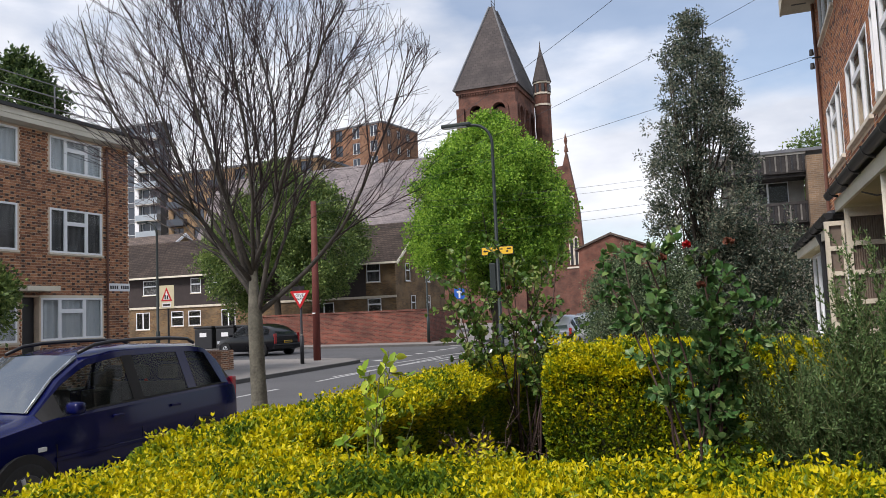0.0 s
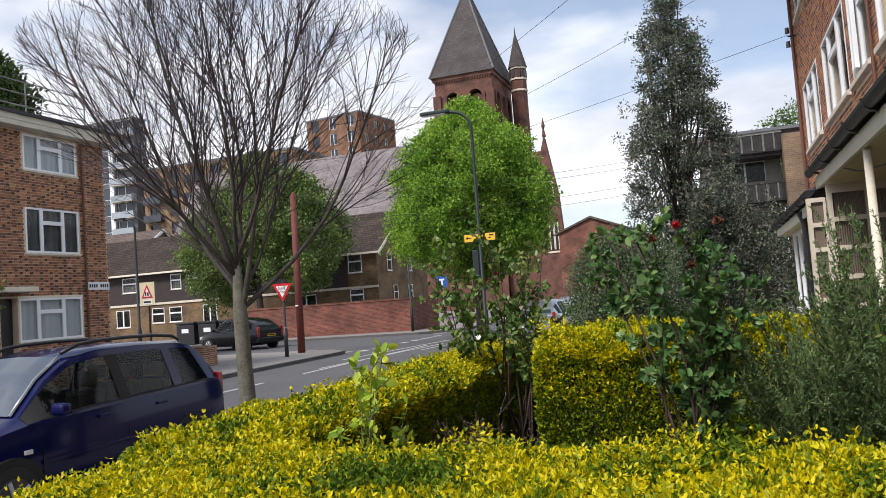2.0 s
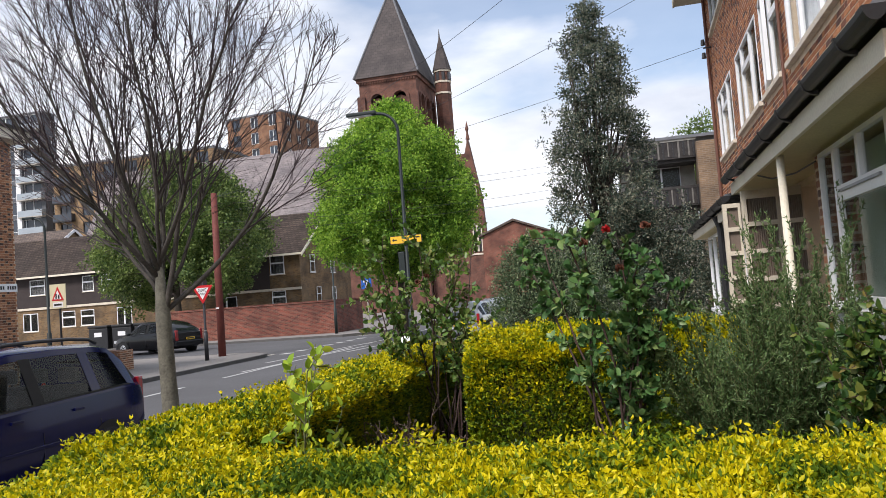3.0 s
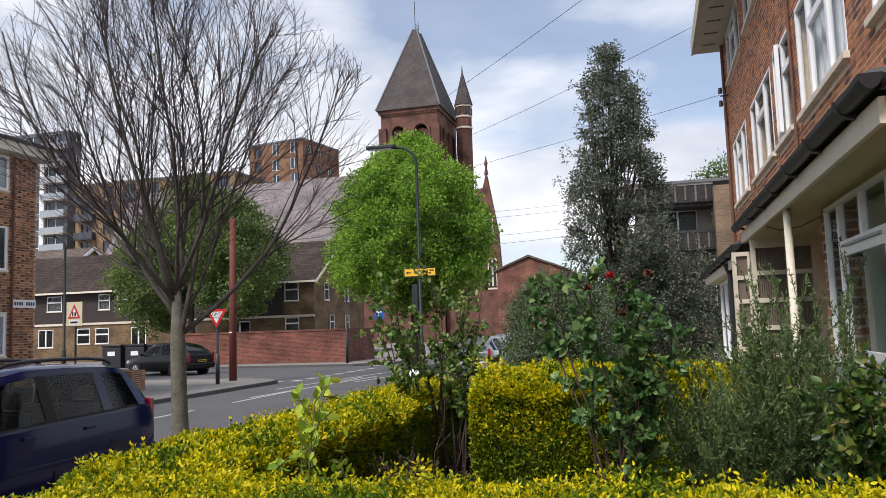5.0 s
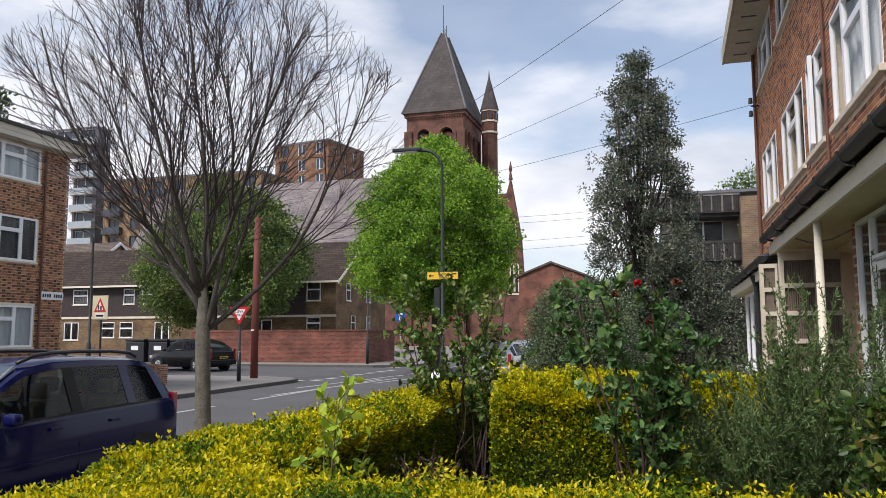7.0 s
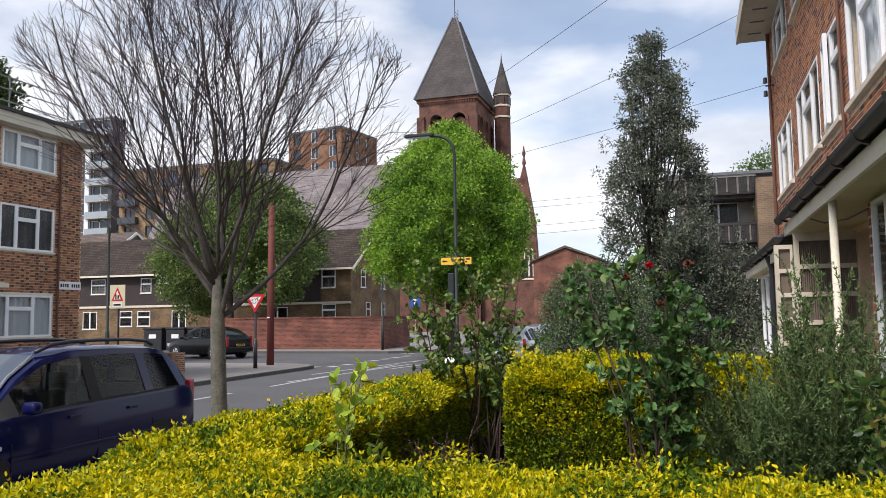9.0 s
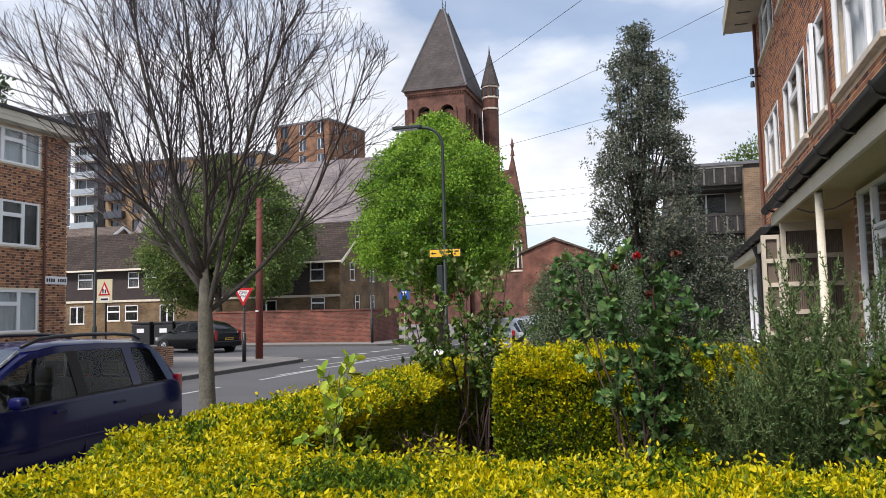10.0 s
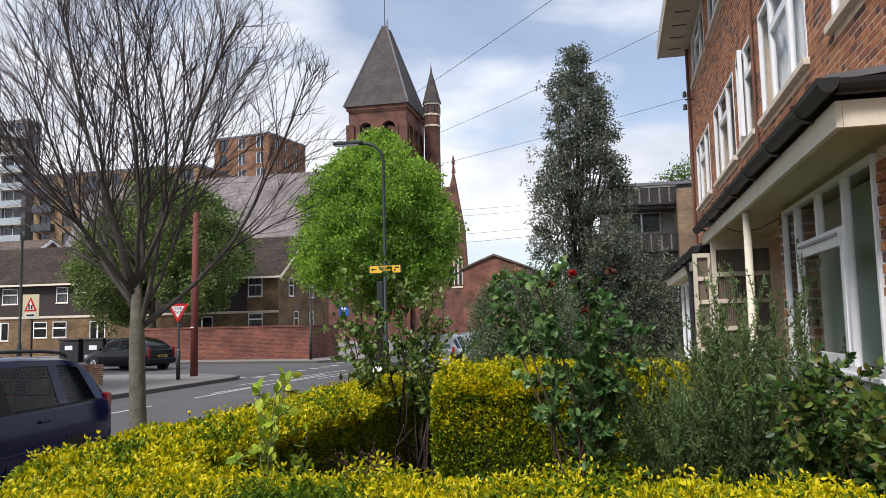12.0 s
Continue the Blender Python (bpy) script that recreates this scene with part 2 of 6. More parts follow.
L_EVER = leafy("grey_green_leaf", [(0.2, (0.03, 0.05, 0.034)), (0.5, (0.068, 0.1, 0.066)), (0.75, (0.2, 0.2, 0.14))], 0.42, 1.2, 0.95, through_=0.15)
L_DARK = leafy("dark_green_leaf", [(0.25, (0.03, 0.06, 0.02)), (0.5, (0.065, 0.11, 0.03)), (0.75, (0.13, 0.18, 0.06))], 0.5, 0.8)
L_SHRUB = leafy("sage_green_leaf", [(0.2, (0.035, 0.065, 0.03)), (0.5, (0.085, 0.135, 0.06)), (0.75, (0.2, 0.25, 0.13))], 0.45, 1.5, 0.8, through_=0.15)
L_ROSE = leafy("rose_leaf", [(0.25, (0.04, 0.105, 0.03)), (0.6, (0.1, 0.205, 0.06)), (0.85, (0.23, 0.31, 0.1))], 0.4, 3, through_=0.2)
L_SHOOT = leafy("young_leaf", [(0.25, (0.18, 0.32, 0.03)), (0.55, (0.36, 0.5, 0.045)), (0.8, (0.62, 0.62, 0.07))], 0.45, 3)
L_ROSEMARY = leafy("rosemary_needle", [(0.25, (0.042, 0.082, 0.027)), (0.6, (0.095, 0.165, 0.05)), (0.85, (0.2, 0.28, 0.105))], 0.5, 3, through_=0.1)
L_ROSE2 = leafy("light_rose_leaf", [(0.25, (0.05, 0.11, 0.025)), (0.55, (0.13, 0.23, 0.045)), (0.85, (0.26, 0.27, 0.09))], 0.4, 3, through_=0.25)
L_DRY = plain("dry_leaf", (0.12, 0.09, 0.06), 0.9)
L_HYD = leafy("broad_leaf", [(0.25, (0.028, 0.07, 0.018)), (0.55, (0.07, 0.135, 0.026)), (0.75, (0.15, 0.215, 0.04)), (0.95, (0.21, 0.17, 0.045))], 0.4, 3, 0.8)


# ---- building blocks ----
def thing(name, label, category, group="", kind="", at=(0, 0, 0)):
    ob = new(name)
    ob.location = at
    ob.empty_display_size = 0.2
    return tagged(ob, label, category, group, kind)


def box(bm, x0, x1, y0, y1, z0, z1):
    v = [bm.verts.new(p) for p in ((x0, y0, z0), (x1, y0, z0), (x1, y1, z0), (x0, y1, z0), (x0, y0, z1), (x1, y0, z1), (x1, y1, z1), (x0, y1, z1))]
    for f in ((3, 2, 1, 0), (4, 5, 6, 7), (0, 1, 5, 4), (1, 2, 6, 5), (2, 3, 7, 6), (3, 0, 4, 7)):
        bm.faces.new([v[i] for i in f])
    return v


def boxes(*rows, bevel=0.0):
    bm = bmesh.new()
    for r in rows:
        box(bm, *r)
    if bevel:
        bmesh.ops.bevel(bm, geom=bm.edges[:], offset=bevel, segments=2, affect="EDGES", profile=0.6)
    return bm


def tube(bm, pts, radii, sides=8, cap=True):
    """A tube through points with a radius at each."""
    rings, prev = [], None
    pts = [Vector(p) for p in pts]
    for i, p in enumerate(pts):
        d = (pts[min(i + 1, len(pts) - 1)] - pts[max(i - 1, 0)])
        d = d.normalized() if d.length > 1e-9 else Vector((0, 0, 1))
        if prev is None:
            s = d.orthogonal().normalized()
        else:
            s = (prev - d * prev.dot(d))
            s = s.normalized() if s.length > 1e-6 else d.orthogonal().normalized()
        prev = s
        t = d.cross(s)
        r = radii[i] if isinstance(radii, (list, tuple)) else radii
        rings.append([bm.verts.new(p + (s * math.cos(a) + t * math.sin(a)) * r) for a in (2 * math.pi * k / sides for k in range(sides))])
    for a, b in zip(rings, rings[1:]):
        for k in range(sides):
            bm.faces.new((a[k], a[(k + 1) % sides], b[(k + 1) % sides], b[k]))
    if cap:
        bm.faces.new(rings[0][::-1])
        bm.faces.new(rings[-1])
    return bm


def pipe(*pts, r=0.04, sides=10):
    return tube(bmesh.new(), pts, r, sides)


def prism(outline, axis, a, b):
    """A flat outline pushed from a to b along an axis; outline points are the other two coordinates in order."""
    bm = bmesh.new()
    put = {"x": lambda u, v, w: (w, u, v), "y": lambda u, v, w: (u, w, v), "z": lambda u, v, w: (u, v, w)}[axis]
    lo = [bm.verts.new(put(u, v, a)) for u, v in outline]
    hi = [bm.verts.new(put(u, v, b)) for u, v in outline]
    bm.faces.new(lo[::-1])
    bm.faces.new(hi)
    k = len(lo)
    for i in range(k):
        bm.faces.new((lo[i], lo[(i + 1) % k], hi[(i + 1) % k], hi[i]))
    bmesh.ops.recalc_face_normals(bm, faces=bm.faces[:])
    return bm


def pierced(axis, at, thick, u0, u1, z0, z1, holes):
    """A wall from at to at + thick on an axis, with openings (u0, u1, z0, z1) right through it: one closed mesh."""
    bm = bmesh.new()
    us = sorted({round(v, 5) for v in (u0, u1, *[min(max(h[k], u0), u1) for h in holes for k in (0, 1)])})
    zs = sorted({round(v, 5) for v in (z0, z1, *[min(max(h[k], z0), z1) for h in holes for k in (2, 3)])})
    nu, nz = len(us) - 1, len(zs) - 1
    lo, hi = min(at, at + thick), max(at, at + thick)
    spot = (lambda w, u, z: (w, u, z)) if axis == "x" else (lambda w, u, z: (u, w, z))
    made = {}

    def vert(i, j, w):
        if (i, j, w) not in made:
            made[i, j, w] = bm.verts.new(spot((lo, hi)[w], us[i], zs[j]))
        return made[i, j, w]

    def full(i, j):
        if not (0 <= i < nu and 0 <= j < nz):
            return False
        u, z = (us[i] + us[i + 1]) / 2, (zs[j] + zs[j + 1]) / 2
        return not any(h[0] < u < h[1] and h[2] < z < h[3] for h in holes)

    for i in range(nu):
        for j in range(nz):
            if not full(i, j):
                continue
            q = ((i, j), (i + 1, j), (i + 1, j + 1), (i, j + 1))
            bm.faces.new([vert(*p, 0) for p in q])
            bm.faces.new([vert(*p, 1) for p in q[::-1]])
            for (di, dj), a, b in (((0, -1), 0, 1), ((1, 0), 1, 2), ((0, 1), 2, 3), ((-1, 0), 3, 0)):
                if not full(i + di, j + dj):
                    bm.faces.new((vert(*q[a], 0), vert(*q[b], 0), vert(*q[b], 1), vert(*q[a], 1)))
    return bm


def leaves(name, pos, along, length, width, mat, parent=None, seed=1, fold=0.25, jitter=0.3, label="", kind="", oval=False):
    """Many folded leaves in one mesh: where each begins, the way it points, its length and width."""
    g = np.random.default_rng(seed)
    pos, along = np.asarray(pos, float), np.asarray(along, float)
    k = len(pos)
    along = along + g.normal(0, jitter, (k, 3))
    along /= np.linalg.norm(along, axis=1)[:, None] + 1e-9
    rnd = g.normal(0, 1, (k, 3))
    side = np.cross(along, rnd)
    side /= np.linalg.norm(side, axis=1)[:, None] + 1e-9
    nrm = np.cross(side, along)
    size = g.uniform(0.7, 1.25, (k, 1))
    L, W = length * size, width * size
    lift = nrm * W * fold
    if oval:
        cuts = [(0, 0, 0), (0.28, 0.46, 0.8), (0.66, 0.40, 1), (1, 0, 0.2), (0.66, -0.40, 1), (0.28, -0.46, 0.8)]
        order = (0, 1, 2, 3, 0, 3, 4, 5)
        side_n = 4
    else:
        cuts = [(0, 0, 0), (0.45, 0.5, 1), (1, 0, 0), (0.45, -0.5, 1)]
        order = (0, 1, 2, 0, 2, 3)
        side_n = 3
    c = len(cuts)
    v = np.stack([pos + along * L * t + side * W * u + lift * h for t, u, h in cuts], 1)
    me = bpy.data.meshes.new(name)
    me.vertices.add(c * k)
    me.vertices.foreach_set("co", v.ravel())
    f = (np.arange(k)[:, None] * c + np.array(order)[None, :]).ravel()
    me.loops.add(len(f))
    me.loops.foreach_set("vertex_index", f.astype(np.int32))
    me.polygons.add(2 * k)
    me.polygons.foreach_set("loop_start", np.arange(0, len(f), side_n, dtype=np.int32))
    me.update(calc_edges=True)
    me.materials.append(mat)
    ob = new(name, me)
    ob.parent = parent
    return tagged(ob, label, kind=kind)


def clumps(g, centres, radius, per):
    """Leaf places and directions in small tufts round centres."""
    c = np.repeat(np.asarray(centres), per, 0)
    d = g.normal(0, 1, c.shape)
    d /= np.linalg.norm(d, axis=1)[:, None]
    return c + d * radius * g.uniform(0.2, 1, (len(c), 1)), d


def crown_points(g, centre, r, n, lump=0.22, lumps=5.0, inner=0.55, flat=0.0):
    """Tuft centres through an uneven crown."""
    out = []
    while len(out) < n:
        d = Vector(g.normal(0, 1, 3)).normalized()
        k = 1 + lump * noise.noise(d * lumps * 0.5 + Vector(centre) * 0.37) + 0.5 * lump * noise.noise(d * lumps)
        s = g.uniform(inner ** 3, 1) ** (1 / 3) * k
        if noise.noise(d * lumps * 0.9 + Vector((7, 3, 1))) < -0.33 and s > 0.6:
            continue
        out.append((centre[0] + d.x * r[0] * s, centre[1] + d.y * r[1] * s, centre[2] + d.z * r[2] * s * (1 - flat * (d.z < 0))))
    return np.array(out)


def part(name, bm, mat, parent=None, label="", smooth=False):
    """One mesh object under a thing (in world coordinates) or under a part (in that part's own)."""
    me = bpy.data.meshes.new(name)
    if isinstance(bm, bmesh.types.BMesh):
        bmesh.ops.recalc_face_normals(bm, faces=bm.faces[:])
        bm.to_mesh(me)
        bm.free()
    me.materials.append(mat)
    if smooth:
        me.shade_smooth()
    ob = new(name, me)
    ob.parent = parent
    if parent is not None and parent.type == "EMPTY":
        ob.matrix_parent_inverse = Matrix.Translation(parent.location).inverted()
    return tagged(ob, label)


def solid(name, bm, mat, label, category, kind="", group="", smooth=False):
    return tagged(part(name, bm, mat, smooth=smooth), label, category, group, kind)


FACE_WEST, FACE_EAST, FACE_SOUTH = -90, 90, 0


def window(house, x, y, z, turn, w, h, panes, frame=0.038, curtain=None, sill=STONE, name="window", fmat=None, lintel=None, depth=0.045):
    """A glazed window: x, y, z is its lower left corner seen from outside; panes are (x0, x1, z0, z1) shares of its size."""
    m = pose(x, y, z, 0, 0, turn)
    holes = [(a * w + frame, b * w - frame, c * h + frame, d * h - frame) for a, b, c, d in panes]
    win = part(name, pierced("y", -0.004, depth, 0, w, 0, h, holes), fmat or WHITE, house)
    win.matrix_basis = m
    for a, b, c, d in holes:
        p = part("pane", boxes((a - 0.01, b + 0.01, 0.022, 0.03, c - 0.01, d + 0.01)), GLASS, win)
        p.visible_shadow = False
    if sill:
        part("sill", boxes((-0.05, w + 0.05, -0.05, 0.07, -0.06, -0.002), bevel=0.006), sill, win)
    if lintel:
        part("lintel", boxes((-0.05, w + 0.05, -0.012, 0.06, h + 0.002, h + 0.07)), lintel, win)
    if curtain:
        bm = bmesh.new()
        n = int(w / 0.035)
        a = [(w * k / n, 0.11 + 0.028 * math.sin(k * 0.9) + 0.016 * math.sin(k * 0.37)) for k in range(n + 1)]
        lo = [bm.verts.new((u, v, 0)) for u, v in a]
        hi = [bm.verts.new((u, v, h)) for u, v in a]
        for k in range(n):
            bm.faces.new((lo[k], lo[k + 1], hi[k + 1], hi[k]))
        part("curtain", bm, curtain, win)
    return win


THREE = [(0, 0.29, 0, 1), (0.29, 0.69, 0, 0.68), (0.29, 0.69, 0.68, 1), (0.69, 1, 0, 1)]
TWO = [(0, 0.5, 0, 1), (0.5, 1, 0, 0.68), (0.5, 1, 0.68, 1)]
PAIR = [(0, 0.5, 0, 1), (0.5, 1, 0, 1)]
ONE = [(0, 1, 0, 0.6), (0, 1, 0.6, 1)]

# ---- ground, road, pavements ----
bm = bmesh.new()
bmesh.ops.create_grid(bm, x_segments=2, y_segments=2, size=2500)
bmesh.ops.translate(bm, verts=bm.verts[:], vec=(0, 0, -0.02))
solid("ground", bm, CONCRETE, "bare town ground reaching the horizon", "ground", "structure")
solid("road", boxes((-14.2, -5.4, -60, 300, -0.3, 0.0), (-200, -14.2, 28.9, 39.3, -0.3, 0.0)), ASPHALT, "worn grey asphalt street with a side turning", "road", "structure")


def pavement(name, pts, label):
    mid = Vector((sum(p[0] for p in pts) / len(pts), sum(p[1] for p in pts) / len(pts)))
    top = solid(name, prism(pts, "z", -0.02, 0.115), PAVING, label, "pavement", "structure")
    rim = bmesh.new()
    out = []
    n = len(pts)
    for k in range(n):
        a, b, c = Vector(pts[k - 1]), Vector(pts[k]), Vector(pts[(k + 1) % n])
        t = ((b - a).normalized() + (c - b).normalized()).normalized()
        out.append(b + Vector((t.y, -t.x)) * 0.14)
    for k in range(n):
        a, b, c, d = Vector(pts[k]), Vector(pts[(k + 1) % n]), out[(k + 1) % n], out[k]
        lo = [rim.verts.new((*p, -0.02)) for p in (a, b, c, d)]
        hi = [rim.verts.new((*p, 0.12)) for p in (a, b, c, d)]
        rim.faces.new(hi)
        for i in range(4):
            rim.faces.new((lo[i], lo[(i + 1) % 4], hi[(i + 1) % 4], hi[i]))
    part("kerb", rim, KERB, top, "grey granite kerb stones, darkened for their shaded face")
    return top


corner = [(-15.9 + 1.9 * math.cos(a), 26.6 + 2.2 * math.sin(a)) for a in (math.pi / 2 * k / 8 for k in range(9))]
pavement("pavement_left", [(-80, -40), (-14.0, -40), *corner, (-80, 28.8)], "pale worn paving round the street corner")
pavement("pavement_right", [(-5.6, -40), (60, -40), (60, 120), (-5.6, 120)], "pale worn paving along the street")
pavement("pavement_far", [(-80, 39.4), (-15.6, 39.4), (-13.8, 41.2), (-13.8, 160), (-80, 160)], "pale paving beside the brick wall")
# lane markings
for x0, y0, x1, y1 in ((-11.9, 21.5, -11.15, 30.5), (-12.6, 24.5, -11.6, 33.5), (-10.9, 27.5, -9.6, 36.5), (-13.2, 36.9, -8.0, 37.6)):
    solid("lane_marking", prism([(x0, y0), (x0 + 0.12, y0), (x1 + 0.12, y1), (x1, y1)], "z", -0.01, 0.004), PAINT_LINE, "worn white guide line through the junction", "road marking", "structure", "guide lines")
for k, (y0, y1) in enumerate([(2 + 6 * i, 6 + 6 * i) for i in range(9)]):
    solid("lane_marking", boxes((-11.62, -11.5, y0, y1, -0.01, 0.004)), PAINT_LINE, "worn white dashed lane line on asphalt", "road marking", "structure", "lane lines")
for k in range(7):
    solid("lane_marking", boxes((-13.9 + 0.02 * k, -13.55 + 0.02 * k, 28.3 + 1.35 * k, 28.9 + 1.35 * k, -0.01, 0.004)), PAINT_LINE, "white give way dash at the side turning", "road marking", "structure", "give way dashes")

# ---- brick house along the garden ----
XF = 1.5
# Beige taken darker: the shadow under the eaves is part of this colour.
EAVES = plain("shaded_eaves", (0.42, 0.38, 0.29), 0.75, var=0.25, scale=2.5)
flats = thing("apartment_building", "orange-brown brick flats with white windows and porches", "building", at=(4, 8, 0))
UP = [  # y0, y1, z0, z1, panes
    (12.8, 14.75, 3.9, 4.98, THREE), (10.17, 12.15, 3.9, 4.98, THREE), (8.78, 9.86, 3.9, 4.98, TWO), (6.46, 8.38, 3.9, 4.98, THREE), (3.55, 5.74, 3.9, 4.98, THREE),
    (12.8, 14.75, 6.15, 7.0, THREE), (10.17, 12.15, 6.15, 7.0, THREE), (8.78, 9.86, 6.15, 7.0, TWO), (6.46, 8.38, 6.15, 7.0, THREE)]
part("wall", pierced("x", XF + 0.0025, 0.28, -6, 15.35, 0, 7.05, [(a, b, c, d) for a, b, c, d, _ in UP] + [(4.1, 8.45, 0.15, 2.66), (9.3, 14.4, 0.3, 2.5)]), MORTAR, flats)
part("wall", boxes((XF + 0.3, 9, 15.05, 15.33, 0, 7.05)), BRICK_L, flats)
part("wall", boxes((9, 9.3, -6, 15.33, 0, 7.05), (XF + 0.3, 9, -6, -5.7, 0, 7.05)), BRICK_L, flats)
# One dark sheet behind the windows in place of unlit rooms.
part("wall", boxes((XF + 1.6, XF + 1.7, -5.6, 15, 0.1, 7.0)), DARK_ROOM, flats, "dark sheet standing in for the unlit rooms")
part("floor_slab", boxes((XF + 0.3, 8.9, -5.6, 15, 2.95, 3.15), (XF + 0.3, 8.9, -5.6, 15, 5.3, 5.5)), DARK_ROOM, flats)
part("roof", boxes((0.99, 9.6, -6.4, 15.68, 7.08, 7.3), (1.06, 9.5, -6.3, 15.6, 7.3, 7.42)), LEAD, flats, "flat grey roof with deep eaves")
part("soffit", boxes((0.99, XF, -6.3, 15.66, 7.03, 7.078), (0.95, 0.985, -6.4, 15.68, 7.02, 7.3)), EAVES, flats, "mottled beige eaves boarding, darkened for the shade under the roof")
for k in range(14):
    y_ = 15.2 - 0.62 * k
    part("vent_slot", boxes((1.12, 1.36, y_ - 0.05, y_, 7.024, 7.0295)), BLACK, flats, "dark vent slot in the eaves")
for a, b, c, d, panes in UP:
    window(flats, XF, b, c, FACE_WEST, b - a, d - c, panes, curtain=CURTAIN if a < 8 else None)

# ---- left brick flats ----
XL = -18.0
MORTAR_L = plain("pale_mortar", (0.62, 0.5, 0.37), 0.95, scale=3, fine=90, bump=0.3)
FASCIA = plain("weathered_fascia", (0.6, 0.56, 0.46), 0.7, var=0.2, scale=1.5)
left = thing("apartment_building", "brown brick three-storey flats with white windows", "building", at=(-22, 10, 0))
LW = []
for z0, h in ((1.5, 1.18), (3.95, 1.27), (6.28, 1.0)):
    for y1 in (18.55, 15.6, 12.2, 8.8, 5.4):
        w = 2.2 if z0 < 2 else 1.9
        LW.append((y1 - w, y1, z0, z0 + h))
part("wall", pierced("x", XL, -0.3, -20, 19.65, 0, 7.35, LW + [(15.75, 16.3, 0.1, 2.7)]), MORTAR_L, left)
part("wall", boxes((-30, XL - 0.3, 19.35, 19.65, 0, 7.35)), BRICK_L, left)
part("wall", boxes((-30, -29.7, -20, 19.35, 0, 7.35), (-29.7, XL - 0.3, -20, -19.7, 0, 7.35)), BRICK_L, left)
part("wall", boxes((XL - 2, XL - 1.9, -19, 19, 0.1, 7.3)), DARK_ROOM, left, "dark sheet standing in for the unlit rooms")
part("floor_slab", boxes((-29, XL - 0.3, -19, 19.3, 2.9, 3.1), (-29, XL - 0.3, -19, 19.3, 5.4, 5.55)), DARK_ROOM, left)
part("roof", boxes((-30.4, XL + 0.42, -20.4, 20.05, 7.5, 7.74)), FASCIA, left, "flat roof with a weathered pale fascia")
part("soffit", boxes((-30.3, XL + 0.4, -20.3, 20.0, 7.36, 7.498)), FASCIA, left)
for k, (a, b, c, d) in enumerate(LW):
    window(left, XL, a, c, FACE_EAST, b - a, d - c, THREE, frame=0.055, curtain=NET if c > 6 else CURTAIN if c < 3 else SHADE, lintel=CREAM if c < 3 else None)
part("door", boxes((XL - 0.25, XL - 0.2, 15.76, 16.29, 0.1, 2.69)), BLACK, left, "dark recessed doorway")
part("door_hood", boxes((XL, XL + 0.5, 15.5, 16.55, 2.85, 2.98)), CREAM, left, "cream concrete door hood")
part("downpipe", pipe((XL + 0.06, 18.72, 0.1), (XL + 0.06, 18.72, 7.3), r=0.032), BROWN_PAINT, left)
for z in (8.2, 8.55, 8.9):
    part("roof_rail", pipe((XL - 0.4, -19, z), (XL - 0.4, 19.4, z), r=0.018), LEAD, left, "grey roof guard rail")
for k in range(14):
    part("rail_post", pipe((XL - 0.4, 19.4 - 2.2 * k, 7.74), (XL - 0.4, 19.4 - 2.2 * k, 8.92), r=0.022), LEAD, left)
for x_, y_, w_, h_ in ((-21.5, 18.6, 1.0, 0.75), (-22.5, 16.2, 1.2, 0.9), (-21.3, 17.2, 0.6, 0.6)):
    part("tank_housing", boxes((x_ - w_ / 2, x_ + w_ / 2, y_ - w_ / 2, y_ + w_ / 2, 7.74, 7.74 + h_), (x_ - w_ / 2 - 0.08, x_ + w_ / 2 + 0.08, y_ - w_ / 2 - 0.08, y_ + w_ / 2 + 0.08, 7.74 + h_, 7.84 + h_)), CONCRETE, left, "pale concrete tank housing on the roof")
part("gutter", boxes((XL + 0.424, XL + 0.5, -20.4, 20.05, 7.66, 7.75)), GUTTER, left, "thin black roof edge")
plate = part("name_plate", boxes((XL + 0.002, XL + 0.03, 18.78, 19.66, 2.88, 3.12), bevel=0.004), WHITE, left, "white street name plate")

# ---- brick boundary wall across the side street ----
bwall = thing("garden_wall", "red brick boundary wall with a soldier coping", "wall", at=(-17, 42, 0.1))
part("wall", boxes((-28.6, -17.0, 42.0, 42.33, 0.1, 1.92), (-17.33, -17.0, 42.33, 46.5, 0.1, 1.92)), BRICK_WALL, bwall)
part("coping", boxes((-28.65, -16.96, 41.96, 42.37, 1.92, 2.02), (-17.37, -16.96, 42.37, 46.5, 1.92, 2.02)), BRICK_WALL, bwall, "dark brick coping")

# ---- terrace with gable ----
terr = thing("terrace_house", "yellow brick terrace with dark cladding and tiled roof", "building", at=(-35, 56, 0.1))
TY = 52.0
tw = [(-46.4, -45.0), (-41.6, -40.6), (-39.9, -38.9), (-37.5, -36.5), (-25.8, -24.7)]
lowh = [(-47.2, -45.8, 1.3, 2.7), (-43.6, -42.4, 1.5, 2.7), (-41.9, -40.7, 1.5, 2.7), (-38.7, -37.4, 1.3, 2.7), (-25.8, -24.7, 1.9, 2.95), (-30.3, -28.6, 1.6, 2.8)]
part("wall", pierced("y", TY, 0.3, -60, -23.5, 0.1, 3.0, lowh), BRICK_TERRACE, terr)
part("wall", pierced("y", TY - 0.05, 0.35, -60, -25.9, 3.0, 5.6, [(a, b, 4.1, 5.3) for a, b in tw[:-1]]), CLAD, terr, "dark brown tile-hung upper storey")
part("wall", pierced("y", TY, 0.3, -25.9, -23.5, 3.0, 5.6, [(-25.8, -24.7, 4.15, 5.5)]), BRICK_TERRACE, terr)
part("wall", prism([(52.3, 0.1), (62, 0.1), (62, 5.6), (57, 8.75), (52.3, 5.75)], "x", -23.8, -23.5), BRICK_TERRACE, terr, "yellow brick gable end")
